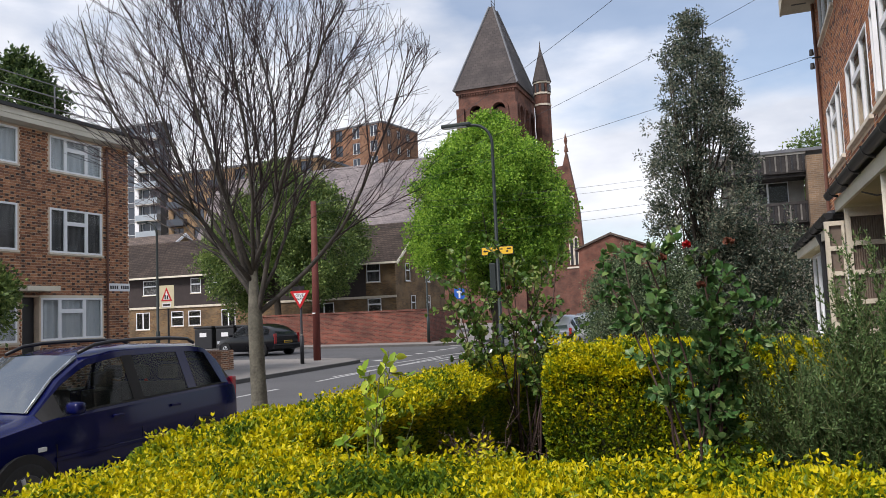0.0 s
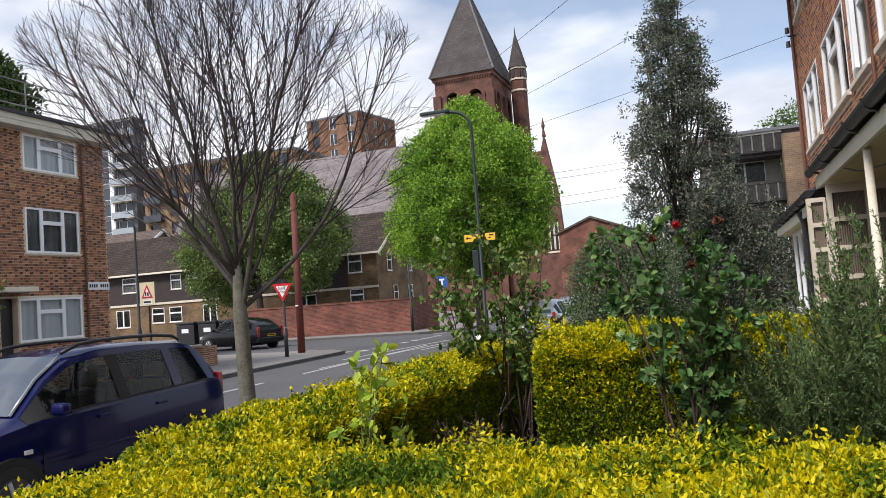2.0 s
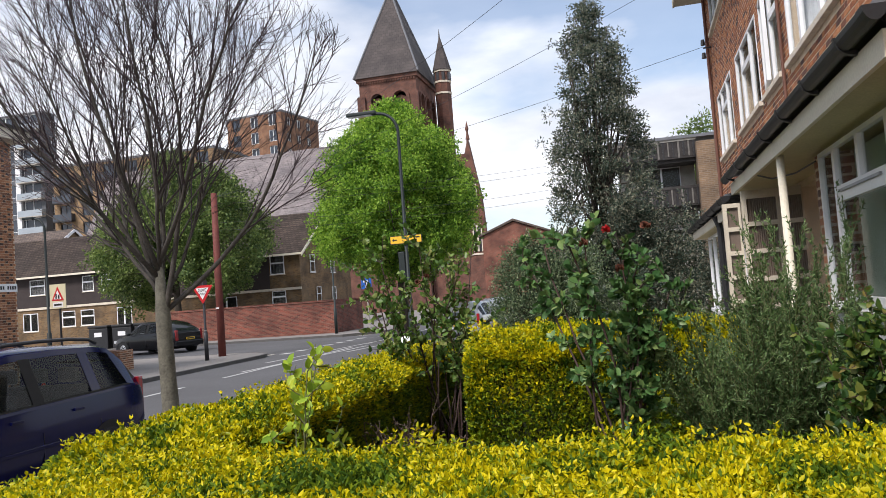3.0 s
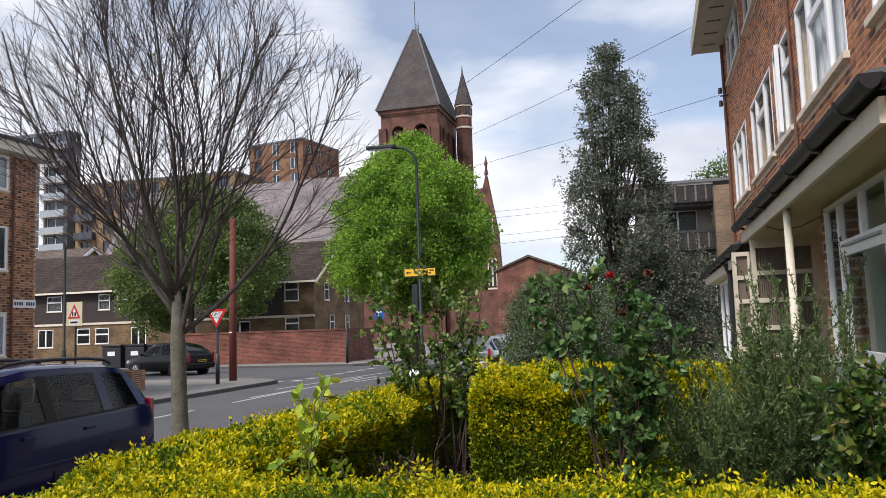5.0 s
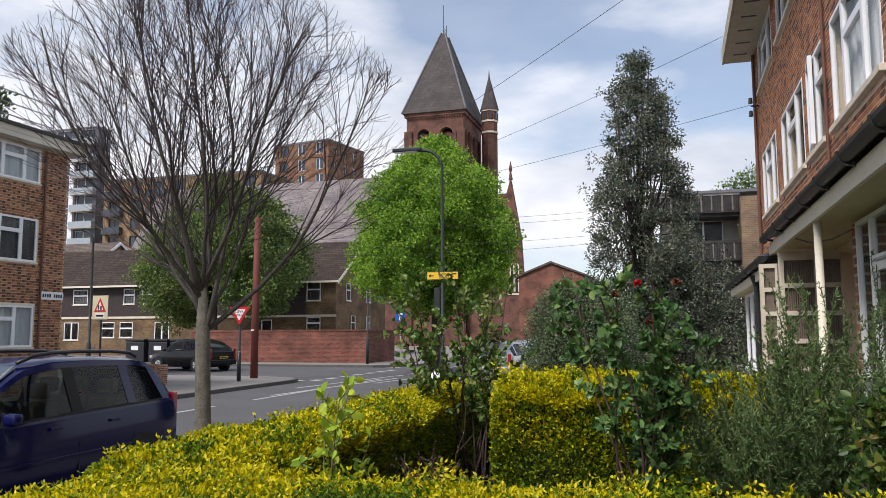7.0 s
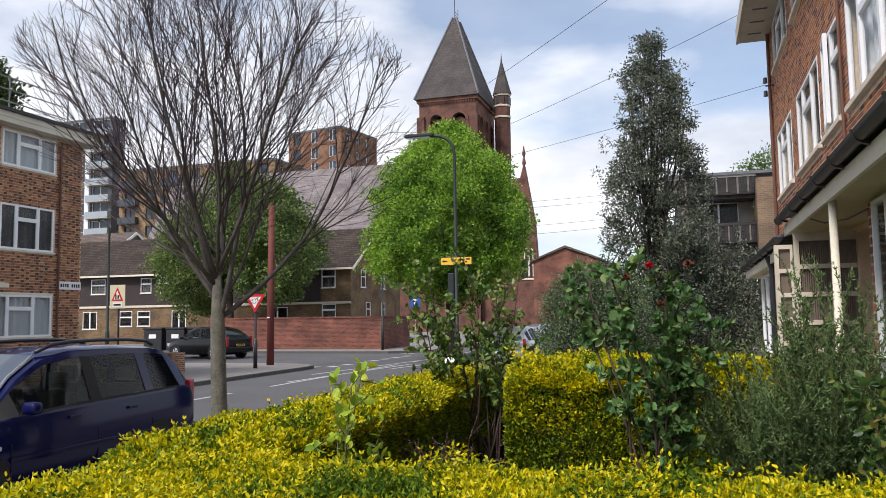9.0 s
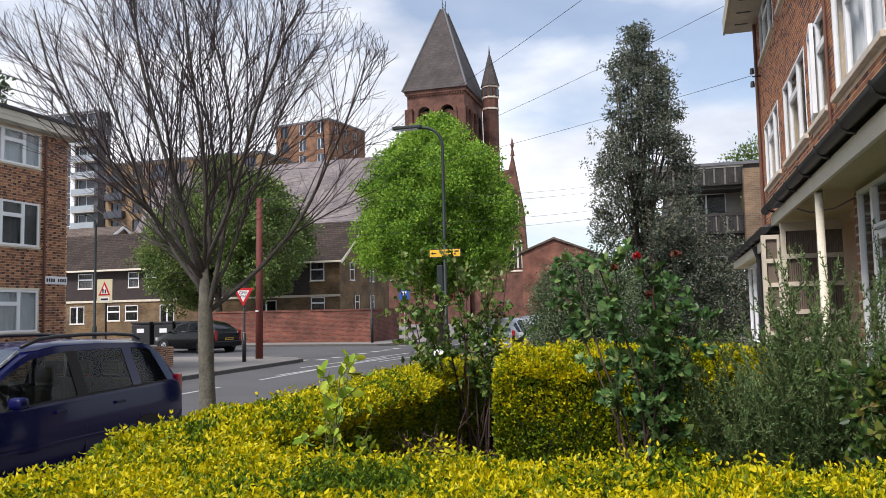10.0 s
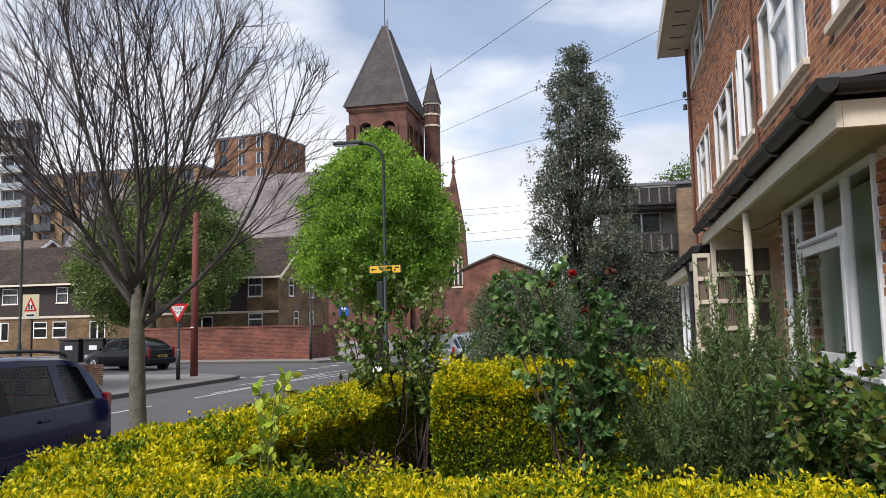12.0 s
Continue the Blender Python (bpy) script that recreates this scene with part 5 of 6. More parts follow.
# bay window and the wall under it
bay = thing("bay_window", "white framed bay window with pale green blinds", "window", at=(1.2, 5.2, 0.1))
part("base_wall", boxes((1.2, XF, 4.12, 6.3, 0.1, 1.56)), WHITE_WALL, bay, "white rendered wall under the window")
BAYL = [(0, 0.2, 0, 1), (0.2, 0.475, 0.71, 1), (0.475, 0.75, 0.71, 1), (0.2, 0.75, 0, 0.71), (0.75, 1, 0, 1)]
window(bay, 1.2, 6.27, 1.6, FACE_WEST, 2.12, 1.08, BAYL, frame=0.03, sill=None, depth=0.04)
part("sill", boxes((1.165, 1.21, 4.1, 6.32, 1.568, 1.597), bevel=0.006), WHITE, bay, "thin white window sill")
part("opener", pierced("y", -0.012, 0.04, 0.45, 1.56, 0.03, 0.74, [(0.5, 1.51, 0.08, 0.69)]), WHITE, bay).matrix_basis = pose(1.2, 6.27, 1.6, 0, 0, -90)
part("trickle_vent", boxes((0.55, 1.45, -0.02, 0.0, 0.752, 0.768)), plain("grey_vent", (0.35, 0.36, 0.38), 0.5, bump=0), bay).matrix_basis = pose(1.2, 6.27, 1.6, 0, 0, -90)
part("blind", boxes((1.42, 1.43, 4.2, 6.2, 1.6, 2.68)), BLIND, bay, "pale green drawn blind")
part("side_wall", boxes((1.22, XF + 0.3, 6.275, 6.5, 0.1, 2.69)), BRICK_L, bay)
part("pier", boxes((1.215, XF, 3.7, 4.11, 0.1, 2.69)), MORTAR, bay)
porch = thing("porch_screen", "glazed timber porch screen with brown reeded panes", "screen", at=(1.25, 8.5, 0.1))
rows_ = [(0.165 + 0.276 * k, 0.395 + 0.276 * k) for k in range(9)]
part("frame", pierced("y", 8.5, 0.07, 0.94, 1.62, 0.1, 2.69, [(0.985 + 0.31 * j, 1.265 + 0.31 * j, a, b) for a, b in rows_ for j in range(2)]), TIMBER, porch)
for a, b in rows_:
    for j in range(2):
        bm = bmesh.new()
        x0 = 0.985 + 0.31 * j
        n = 28
        ed = [(x0 + 0.28 * k / n, 8.53 + (0.004 if k % 2 else -0.004)) for k in range(n + 1)]
        lo = [bm.verts.new((u, v, a)) for u, v in ed]
        hi = [bm.verts.new((u, v, b)) for u, v in ed]
        for k in range(n):
            bm.faces.new((lo[k], lo[k + 1], hi[k + 1], hi[k]))
        part("pane", bm, REEDED, porch, "reeded brown glass")
side = thing("porch_screen", "narrow timber porch light with brown panes", "screen", at=(0.85, 8.62, 0.1))
part("frame", pierced("y", 8.6, 0.07, 0.765, 0.935, 0.1, 2.58, [(0.805, 0.912, 0.15 + 0.243 * k, 0.35 + 0.243 * k) for k in range(10)]), TIMBER, side)
for k in range(10):
    part("pane", boxes((0.803, 0.914, 8.63, 8.64, 0.148 + 0.243 * k, 0.352 + 0.243 * k)), REEDED, side)
solid("porch_post", tube(bmesh.new(), [(0.97, 6.4, 0.1), (0.97, 6.4, 0.14), (0.97, 6.4, 2.72)], [0.05, 0.029, 0.029], 16), CREAM, "round cream porch post", "post", smooth=True)
solid("front_door", boxes((1.75, 1.8, 6.5, 7.6, 0.1, 2.65)), DOOR_WOOD, "dark brown wooden front door", "door")
solid("porch_wall", boxes((1.82, 2.0, 6.5, 8.6, 0.1, 2.69)), BRICK_L, "brick wall at the back of the porch", "wall", "structure")
bay2 = thing("bay_window", "white framed bay window of the next flat", "window", at=(1.1, 11, 0.1))
part("base_wall", boxes((1.05, XF, 9.6, 13.9, 0.1, 1.3)), WHITE_WALL, bay2)
window(bay2, 1.05, 13.9, 1.32, FACE_WEST, 4.3, 1.16, [(0, 0.2, 0, 1), (0.2, 0.5, 0, 1), (0.5, 0.8, 0, 1), (0.8, 1, 0, 1)], sill=WHITE)
window(bay2, 1.05, 9.6, 1.32, FACE_SOUTH, 0.44, 1.16, [(0, 1, 0, 1)], sill=None)
part("blind", boxes((1.3, 1.31, 9.8, 13.8, 1.3, 2.48)), CURTAIN, bay2)
solid("downpipe", pipe((0.93, 10.6, 0.1), (0.93, 10.6, 2.45), (0.88, 10.6, 2.6), r=0.045), BLACK, "black rainwater downpipe below the gutter", "pipe")
solid("downpipe", pipe((XF - 0.04, 15.2, 0.1), (XF - 0.04, 15.2, 7.0), r=0.03), BROWN_PAINT, "brown painted rainwater downpipe", "pipe")
solid("downpipe", pipe((XF - 0.03, 8.6, 3.1), (XF - 0.03, 8.6, 7.0), r=0.018), BROWN_PAINT, "brown painted waste pipe on the brickwork", "pipe")
solid("soffit_cable", tube(bmesh.new(), [(0.94, 7.3, 2.69), (1.0, 7.0, 2.62), (1.1, 6.6, 2.6), (1.19, 6.3, 2.64)], 0.007, 5), BLACK, "thin black cable sagging under the soffit", "cable")
# an opened casement on the upper floor
case = thing("open_casement", "white casement window standing open", "window", at=(XF, 9.3, 3.95))
part("sash", pierced("y", 0, 0.045, 0, 0.52, 0, 1.0, [(0.05, 0.47, 0.05, 0.95)]), WHITE, case).matrix_basis = pose(XF - 0.02, 9.8, 3.95, 0, 0, -96)
part("pane", boxes((0.045, 0.475, 0.018, 0.026, 0.045, 0.955)), GLASS, case).matrix_basis = pose(XF - 0.02, 9.8, 3.95, 0, 0, -96)
bracket = thing("wire_bracket", "black cable bracket with insulators on the corner", "bracket", at=(XF, 14.9, 5.9))
part("arm", pipe((XF, 14.9, 5.95), (XF - 0.14, 14.9, 5.95), r=0.015), BLACK, bracket)
for z in (5.76, 6.0):
    part("insulator", tube(bmesh.new(), [(XF - 0.14, 14.9, z), (XF - 0.14, 14.9, z + 0.1)], [0.04, 0.032], 8), BLACK, bracket)


# ---- street furniture ----
def street_lamp(x, y, h, reach, label, head=(0.62, 0.2), r=0.055, turn=180):
    la = thing("street_lamp", label, "lamp", "street lamps", at=(x, y, 0.11))
    a = radians(turn)
    dx, dy = math.cos(a), math.sin(a)
    bend = [(x + dx * 0.5 * (1 - math.cos(t)), y + dy * 0.5 * (1 - math.cos(t)), h - 0.5 + 0.5 * math.sin(t)) for t in (math.pi / 2 * k / 8 for k in range(9))]
    part("pole", tube(bmesh.new(), [(x, y, 0.11), (x, y, 1.5), (x, y, 1.52), *bend, (x + dx * reach * 0.6, y + dy * reach * 0.6, h + 0.01)], [r * 1.6, r * 1.6, r, *[r * 0.8] * 9, r * 0.8], 12), LAMP_GREEN, la, "dark green steel pole", True)
    m = pose(x + dx * reach * 0.5, y + dy * reach * 0.5, h + 0.02, 0, 0, turn)
    hd = part("head", boxes((0, head[0], -head[1] / 2, head[1] / 2, -0.03, 0.06), bevel=0.025), LAMP_GREEN, la, "flat dark lamp head")
    hd.matrix_basis = m
    part("lens", boxes((0.1, head[0] - 0.06, -head[1] / 2 + 0.03, head[1] / 2 - 0.03, -0.042, -0.031)), WHITE, hd)
    return la


LAMP_GREEN = plain("lamp_green", (0.008, 0.016, 0.015), 0.6, var=0.2, bump=0.05)
RED = plain("sign_red", (0.5, 0.02, 0.025), 0.4, var=0.05, bump=0)
BLUE = plain("sign_blue", (0.015, 0.10, 0.42), 0.4, var=0.05, bump=0)
YELLOW = plain("sign_yellow", (0.75, 0.45, 0.02), 0.5, var=0.05, bump=0)
PALE_YELLOW = plain("pale_yellow_board", (0.62, 0.57, 0.38), 0.5, var=0.06, bump=0)
SIGN_WHITE = plain("sign_white", (0.75, 0.75, 0.75), 0.45, var=0.04, bump=0)
street_lamp(-5.42, 18.05, 6.34, 1.05, "tall dark green street lamp with flat head", (0.74, 0.2), r=0.045)
street_lamp(-22.4, 26.0, 6.0, 0.9, "dark street lamp beside the side street", (0.5, 0.2))
street_lamp(-16.6, 41.0, 5.9, 0.9, "dark street lamp beside the church wall", (0.45, 0.2), turn=0)


def writing(text, size, mat, parent, m, thin=0.002):
    cu = bpy.data.curves.new("lettering", "FONT")
    cu.body, cu.size, cu.align_x, cu.align_y, cu.extrude = text, size, "CENTER", "CENTER", thin
    cu.materials.append(mat)
    ob = new("lettering", cu)
    ob.parent = parent
    ob.matrix_parent_inverse = Matrix.Translation(parent.location).inverted()
    ob.matrix_basis = m
    return ob


ysign = thing("direction_sign", "small yellow direction sign strapped to a lamp pole", "sign", at=(-6.93, 23.1, 3.6))
part("board", boxes((-7.42, -6.4, 23.085, 23.1, 3.48, 3.74)), BLACK, ysign, "black edge of the board")
part("face", boxes((-7.40, -6.42, 23.079, 23.084, 3.5, 3.72)), YELLOW, ysign, "yellow face")
part("arrow", prism([(-7.36, 3.61), (-7.29, 3.655), (-7.29, 3.625), (-7.19, 3.625), (-7.19, 3.595), (-7.29, 3.595), (-7.29, 3.565)], "y", 23.073, 23.078), BLACK, ysign)
part("symbol", boxes((-6.6, -6.47, 23.073, 23.078, 3.64, 3.68), (-6.63, -6.56, 23.073, 23.078, 3.56, 3.6)), BLACK, ysign)
writing("Dalston", 0.1, BLACK, ysign, pose(-6.89, 23.076, 3.66, 90, 0, 0))
writing("Square", 0.1, BLACK, ysign, pose(-6.89, 23.076, 3.555, 90, 0, 0))
for o_ in (ysign,):
    o_.location = Vector((-0.07, 0.02, 1.91)) + (Vector(o_.location) - Vector((-0.07, 0.02, 1.91))) * 0.778
    o_.scale = (0.778,) * 3
solid("control_box", boxes((-5.62, -5.47, 18.0, 18.15, 2.3, 2.95), bevel=0.015), LAMP_GREEN, "dark box strapped to the lamp pole", "box")

gw = thing("give_way_sign", "red and white triangular give way sign on a black post", "sign", at=(-15.48, 25.7, 0.11))
part("post", tube(bmesh.new(), [(-15.48, 25.7, 0.11), (-15.48, 25.7, 1.15), (-15.48, 25.7, 1.16), (-15.48, 25.7, 2.95)], [0.075, 0.075, 0.045, 0.045], 10), BLACK, gw, "black steel post", True)
part("grey_band", tube(bmesh.new(), [(-15.48, 25.7, 1.17), (-15.48, 25.7, 1.2)], 0.055, 10), CONCRETE, gw)
part("border", prism([(-15.88, 2.8), (-15.84, 2.83), (-15.1, 2.83), (-15.06, 2.8), (-15.45, 2.18), (-15.49, 2.18)], "y", 25.62, 25.64), RED, gw, "red border")
part("face", prism([(-15.73, 2.74), (-15.21, 2.74), (-15.47, 2.32)], "y", 25.612, 25.619), SIGN_WHITE, gw)
writing("GIVE", 0.17, BLACK, gw, pose(-15.47, 25.609, 2.65, 90, 0, 0))
writing("WAY", 0.12, BLACK, gw, pose(-15.47, 25.609, 2.52, 90, 0, 0))
part("back_plate", boxes((-15.82, -15.3, 25.66, 25.68, 2.78, 3.0)), BLACK, gw, "dark plate behind the sign")

kid = thing("warning_sign", "pale yellow crossing warning sign on a black post", "sign", at=(-21.86, 26, 0.11))
part("post", pipe((-21.86, 26, 0.11), (-21.86, 26, 3.3), r=0.04), BLACK, kid)
part("board", boxes((-22.24, -21.52, 25.93, 25.95, 2.42, 3.36)), PALE_YELLOW, kid, "pale yellow backing board")
part("triangle", prism([(-22.16, 2.72), (-21.6, 2.72), (-21.88, 3.27)], "y", 25.922, 25.929), RED, kid)
part("face", prism([(-22.05, 2.78), (-21.71, 2.78), (-21.88, 3.13)], "y", 25.915, 25.921), SIGN_WHITE, kid)
part("symbol", boxes((-21.97, -21.91, 25.908, 25.914, 2.8, 2.98), (-21.86, -21.79, 25.908, 25.914, 2.8, 2.95)), BLACK, kid)
part("sub_plate", boxes((-22.1, -21.66, 25.922, 25.929, 2.47, 2.66)), SIGN_WHITE, kid)
part("bar", boxes((-22.05, -21.71, 25.915, 25.921, 2.53, 2.6)), BLACK, kid)

dead = thing("road_sign", "blue no through road sign on a grey post", "sign", at=(-14.8, 41.3, 0.11))
part("post", pipe((-14.75, 41.3, 0.11), (-14.75, 41.3, 3.05), r=0.035), CONCRETE, dead)
part("board", boxes((-15.05, -14.45, 41.22, 41.24, 2.46, 3.06), bevel=0.005), BLUE, dead)
part("symbol", boxes((-14.8, -14.7, 41.212, 41.219, 2.52, 2.85), (-14.9, -14.6, 41.204, 41.211, 2.82, 2.92)), SIGN_WHITE, dead)

pole = thing("telegraph_pole", "red-brown timber telegraph pole on the pavement", "pole", at=(-15.93, 27.56, 0.11))
part("shaft", tube(bmesh.new(), [(-15.93, 27.56, 0.11), (-15.92, 27.56, 3), (-15.9, 27.56, 6.45)], [0.15, 0.14, 0.115], 14), POLE_RED, pole, "", True)
part("plate", boxes((-15.99, -15.87, 27.38, 27.41, 1.95, 2.0)), SIGN_WHITE, pole)


def wire(a, b, sag, r=0.0045):
    a, b = Vector(a), Vector(b)
    pts = [a.lerp(b, k / 24) - Vector((0, 0, sag * 4 * (k / 24) * (1 - k / 24))) for k in range(25)]
    return solid("overhead_wire", tube(bmesh.new(), pts, r, 5, False), BLACK, "thin dark overhead telephone wire", "wire", group="overhead wires")


PT = (-15.9, 27.56, 6.3)
wire(PT, (0.92, 14.6, 7.2), 0.42)
wire(PT, (1.36, 14.9, 5.97), 0.2)
wire(PT, (0.93, 10.25, 7.2), 0.42)
for z, s in ((7.3, 0.35), (7.05, 0.35), (6.3, 0.35), (6.0, 0.4)):
    wire((-15.9, 27.6, z - 1.0), (0.6, 34.0, z), s, 0.006)


# ---- cars ----
def wheel(parent, x, y, r, rim_mat):
    w = part("wheel", tube(bmesh.new(), [(x, y - 0.1, r), (x, y - 0.08, r), (x, y + 0.08, r), (x, y + 0.1, r)], [r * 0.9, r, r, r * 0.9], 24), TYRE, parent, "black rubber tyre", True)
    s = 1 if y > 0 else -1
    bm = tube(bmesh.new(), [(x, y + s * 0.095, r), (x, y + s * 0.108, r)], [r * 0.66, r * 0.62], 20)
    part("rim", bm, rim_mat, w, "alloy rim")
    for k in range(5):
        a = 2 * math.pi * k / 5
        p, q = r * 0.16, r * 0.6
        part("spoke", tube(bmesh.new(), [(x + p * math.cos(a), y + s * 0.112, r + p * math.sin(a)), (x + q * math.cos(a), y + s * 0.112, r + q * math.sin(a))], 0.02, 6), BLACK if rim_mat is not ALLOY else STEEL, w)


def car(label, paint, m, length=4.2, width=1.74, height=1.5, rails=True, estate=True, group="", rim=None):
    """A five-door car, nose along +x, standing on z = 0."""
    L, W, H = length, width / 2, height
    c = thing("car", label, "car", group)
    rear = -L * 0.5
    belt = H * 0.635
    st = [  # share of length from the tail, bottom, belt, top, half width at belt, half width at top
        (0.0, 0.38, belt * 0.93, belt * 0.95, 0.86, 0.8), (0.012, 0.30, belt * 0.99, belt * 1.02, 0.93, 0.78), (0.05, 0.24, belt * 1.01, H * 0.84 if estate else H * 0.73, 0.97, 0.72), (0.10, 0.2, belt * 1.01, H * 0.955 if estate else H * 0.82, 0.985, 0.68),
        (0.17, 0.18, belt, H * 0.985 if estate else H * 0.92, 1, 0.69), (0.32, 0.18, belt * 0.985, H, 1, 0.7), (0.48, 0.18, belt * 0.97, H * 0.995, 1, 0.7), (0.58, 0.18, belt * 0.96, H * 0.955, 1, 0.69), (0.66, 0.18, belt * 0.95, H * 0.83, 1, 0.72), (0.745, 0.18, belt * 0.935, belt * 1.01, 0.99, 0.8),
        (0.80, 0.18, belt * 0.90, belt * 0.955, 0.98, 0.78), (0.90, 0.2, belt * 0.83, belt * 0.885, 0.94, 0.72), (0.965, 0.24, belt * 0.72, belt * 0.77, 0.86, 0.66), (1.0, 0.34, belt * 0.58, belt * 0.62, 0.72, 0.6)]

    def ring(s):
        t, zb, zl, zt, wl_, wt = s
        x = rear + L * t
        side = [(0.0, zb), (0.62 * wl_, zb), (0.93 * wl_, zb + 0.06), (1.0 * wl_, zb + (zl - zb) * 0.45), (0.99 * wl_, zb + (zl - zb) * 0.8), (0.955 * wl_, zl), (wt * 1.0, zl + (zt - zl) * 0.93), (wt * 0.86, zt), (0.0, zt + 0.018)]
        return [(x, W * u, z) for u, z in side]

    bm = bmesh.new()
    rings = []
    for s in st:
        r = ring(s)
        rings.append([bm.verts.new(p) for p in r] + [bm.verts.new((p[0], -p[1], p[2])) for p in r[-2:0:-1]])
    n = len(rings[0])
    for i, (a, b) in enumerate(zip(rings, rings[1:])):
        for k in range(n):
            side_open = k in (5, n - 6) and st[i][0] >= 0.05 and st[i + 1][0] <= 0.746
            screen_open = k in (7, n - 8) and st[i][0] >= 0.58 and st[i + 1][0] <= 0.746
            if not side_open and not screen_open:
                bm.faces.new((a[k], a[(k + 1) % n], b[(k + 1) % n], b[k]))
    bm.faces.new(rings[0])
    bm.faces.new(rings[-1][::-1])
    bmesh.ops.recalc_face_normals(bm, faces=bm.faces[:])
    for e in bm.edges:
        if len(e.link_faces) == 2 and e.calc_face_angle(0) > 0.5:
            e.smooth = False
    body = part("body", bm, paint, c, "", True)

    def at(t, lo):
        for a, b in zip(st, st[1:]):
            if a[0] <= t <= b[0]:
                k = (t - a[0]) / (b[0] - a[0])
                ra, rb = ring(a), ring(b)
                p = [ra[i][j] + (rb[i][j] - ra[i][j]) * k for i in (5, 6) for j in (0, 1, 2)]
                return [p[j] + (p[3 + j] - p[j]) * lo for j in range(3)]

    def glass(name, t0, t1, lo0, lo1, t0b=None, t1b=None, steps=6, mat=None, out=0.014, label="dark tinted side glass"):
        for s in (1, -1):
            bm = bmesh.new()
            low, top = [], []
            for k in range(steps + 1):
                a = at(t0 + (t1 - t0) * k / steps, lo0)
                b = at((t0b if t0b is not None else t0) + ((t1b if t1b is not None else t1) - (t0b if t0b is not None else t0)) * k / steps, lo1)
                low.append(bm.verts.new((a[0], s * (a[1] + out), a[2])))
                top.append(bm.verts.new((b[0], s * (b[1] + out), b[2] + 0.004)))
            for k in range(steps):
                bm.faces.new((low[k], low[k + 1], top[k + 1], top[k]))
            part(name, bm, mat or GLASS_AUTO, c, label, True)

    # door frames and pillars round the side glass
    glass("door_frame", 0.05, 0.7449, -0.01, 0.07, None, None, 24, paint, 0.003, "painted sill of the side windows")
    glass("belt_strip", 0.075, 0.7, 0.055, 0.085, None, None, 24, TYRE, 0.012, "black rubber strip under the side glass")
    glass("roof_frame", 0.05, 0.7449, 0.9, 1.01, None, None, 24, paint, 0.003, "painted roof edge over the doors")
    glass("rear_pillar", 0.05, 0.082, 0.06, 0.91, 0.05, 0.115, 3, paint, 0.003, "painted rear pillar")
    glass("door_pillar", 0.205, 0.242, 0.06, 0.91, None, None, 3, paint, 0.004, "painted pillar behind the rear door")
    glass("door_pillar", 0.42, 0.458, 0.06, 0.91, None, None, 3, TYRE, 0.005, "black pillar between the doors")
    glass("mirror_panel", 0.685, 0.7449, 0.06, 0.91, None, None, 4, TYRE, 0.004, "black triangle behind the wing mirror")
    glass("rear_quarter_window", 0.08, 0.21, 0.07, 0.905, 0.112, 0.21, out=-0.004)
    glass("rear_door_window", 0.235, 0.425, 0.07, 0.905, out=-0.004)
    glass("front_door_window", 0.455, 0.69, 0.07, 0.905, out=-0.004)
    # cabin
    part("cabin_floor", boxes((rear + L * 0.06, rear + L * 0.74, -W * 0.85, W * 0.85, 0.3, 0.36)), SEAT, c)
    part("dashboard", boxes((rear + L * 0.69, rear + L * 0.76, -W * 0.8, W * 0.8, 0.4, belt * 0.97), bevel=0.03), SEAT, c, "dark grey dashboard")
    for t_, s_ in ((0.46, 0.42), (0.46, -0.42), (0.22, 0.5), (0.22, 0.0), (0.22, -0.5)):
        seat = part("seat", boxes((rear + L * t_, rear + L * t_ + 0.5, W * s_ - 0.22, W * s_ + 0.22, 0.36, 0.62), (rear + L * t_ - 0.06, rear + L * t_ + 0.1, W * s_ - 0.22, W * s_ + 0.22, 0.6, belt * 1.12), bevel=0.04), SEAT, c, "dark grey fabric seat")
        part("headrest", boxes((rear + L * t_ - 0.05, rear + L * t_ + 0.05, W * s_ - 0.12, W * s_ + 0.12, belt * 1.15, belt * 1.15 + 0.17), bevel=0.035), SEAT, seat)
    part("steering_wheel", tube(bmesh.new(), [(rear + L * 0.655 + 0.09 * math.sin(q), -W * 0.42 + 0.19 * math.cos(q), belt * 0.92 + 0.17 * math.sin(q)) for q in (2 * math.pi * k / 20 for k in range(21))], 0.016, 6, False), TYRE, c, "black steering wheel")
    bm = bmesh.new()
    rows_w = []
    for t in (0.5801, 0.6, 0.63, 0.6599, 0.69, 0.715, 0.7449):
        a, b = next((p, q) for p, q in zip(st, st[1:]) if p[0] <= t <= q[0])
        k = (t - a[0]) / (b[0] - a[0])
        r = [Vector(p).lerp(Vector(q), k) for p, q in zip(ring(a), ring(b))]
        half_ = [r[6].lerp(r[7], 0.8), r[7], r[7].lerp(r[8], 0.5), r[8]]
        line = half_ + [Vector((p.x, -p.y, p.z)) for p in half_[-2::-1]]
        rows_w.append([bm.verts.new(p + Vector((0.012, 0.004 if p.y > 0 else -0.004, 0.012))) for p in line])
    for a, b in zip(rows_w, rows_w[1:]):
        for k in range(6):
            bm.faces.new((a[k], a[k + 1], b[k + 1], b[k]))
    part("windscreen", bm, GLASS_SCREEN, c, "sky-reflecting windscreen", True)
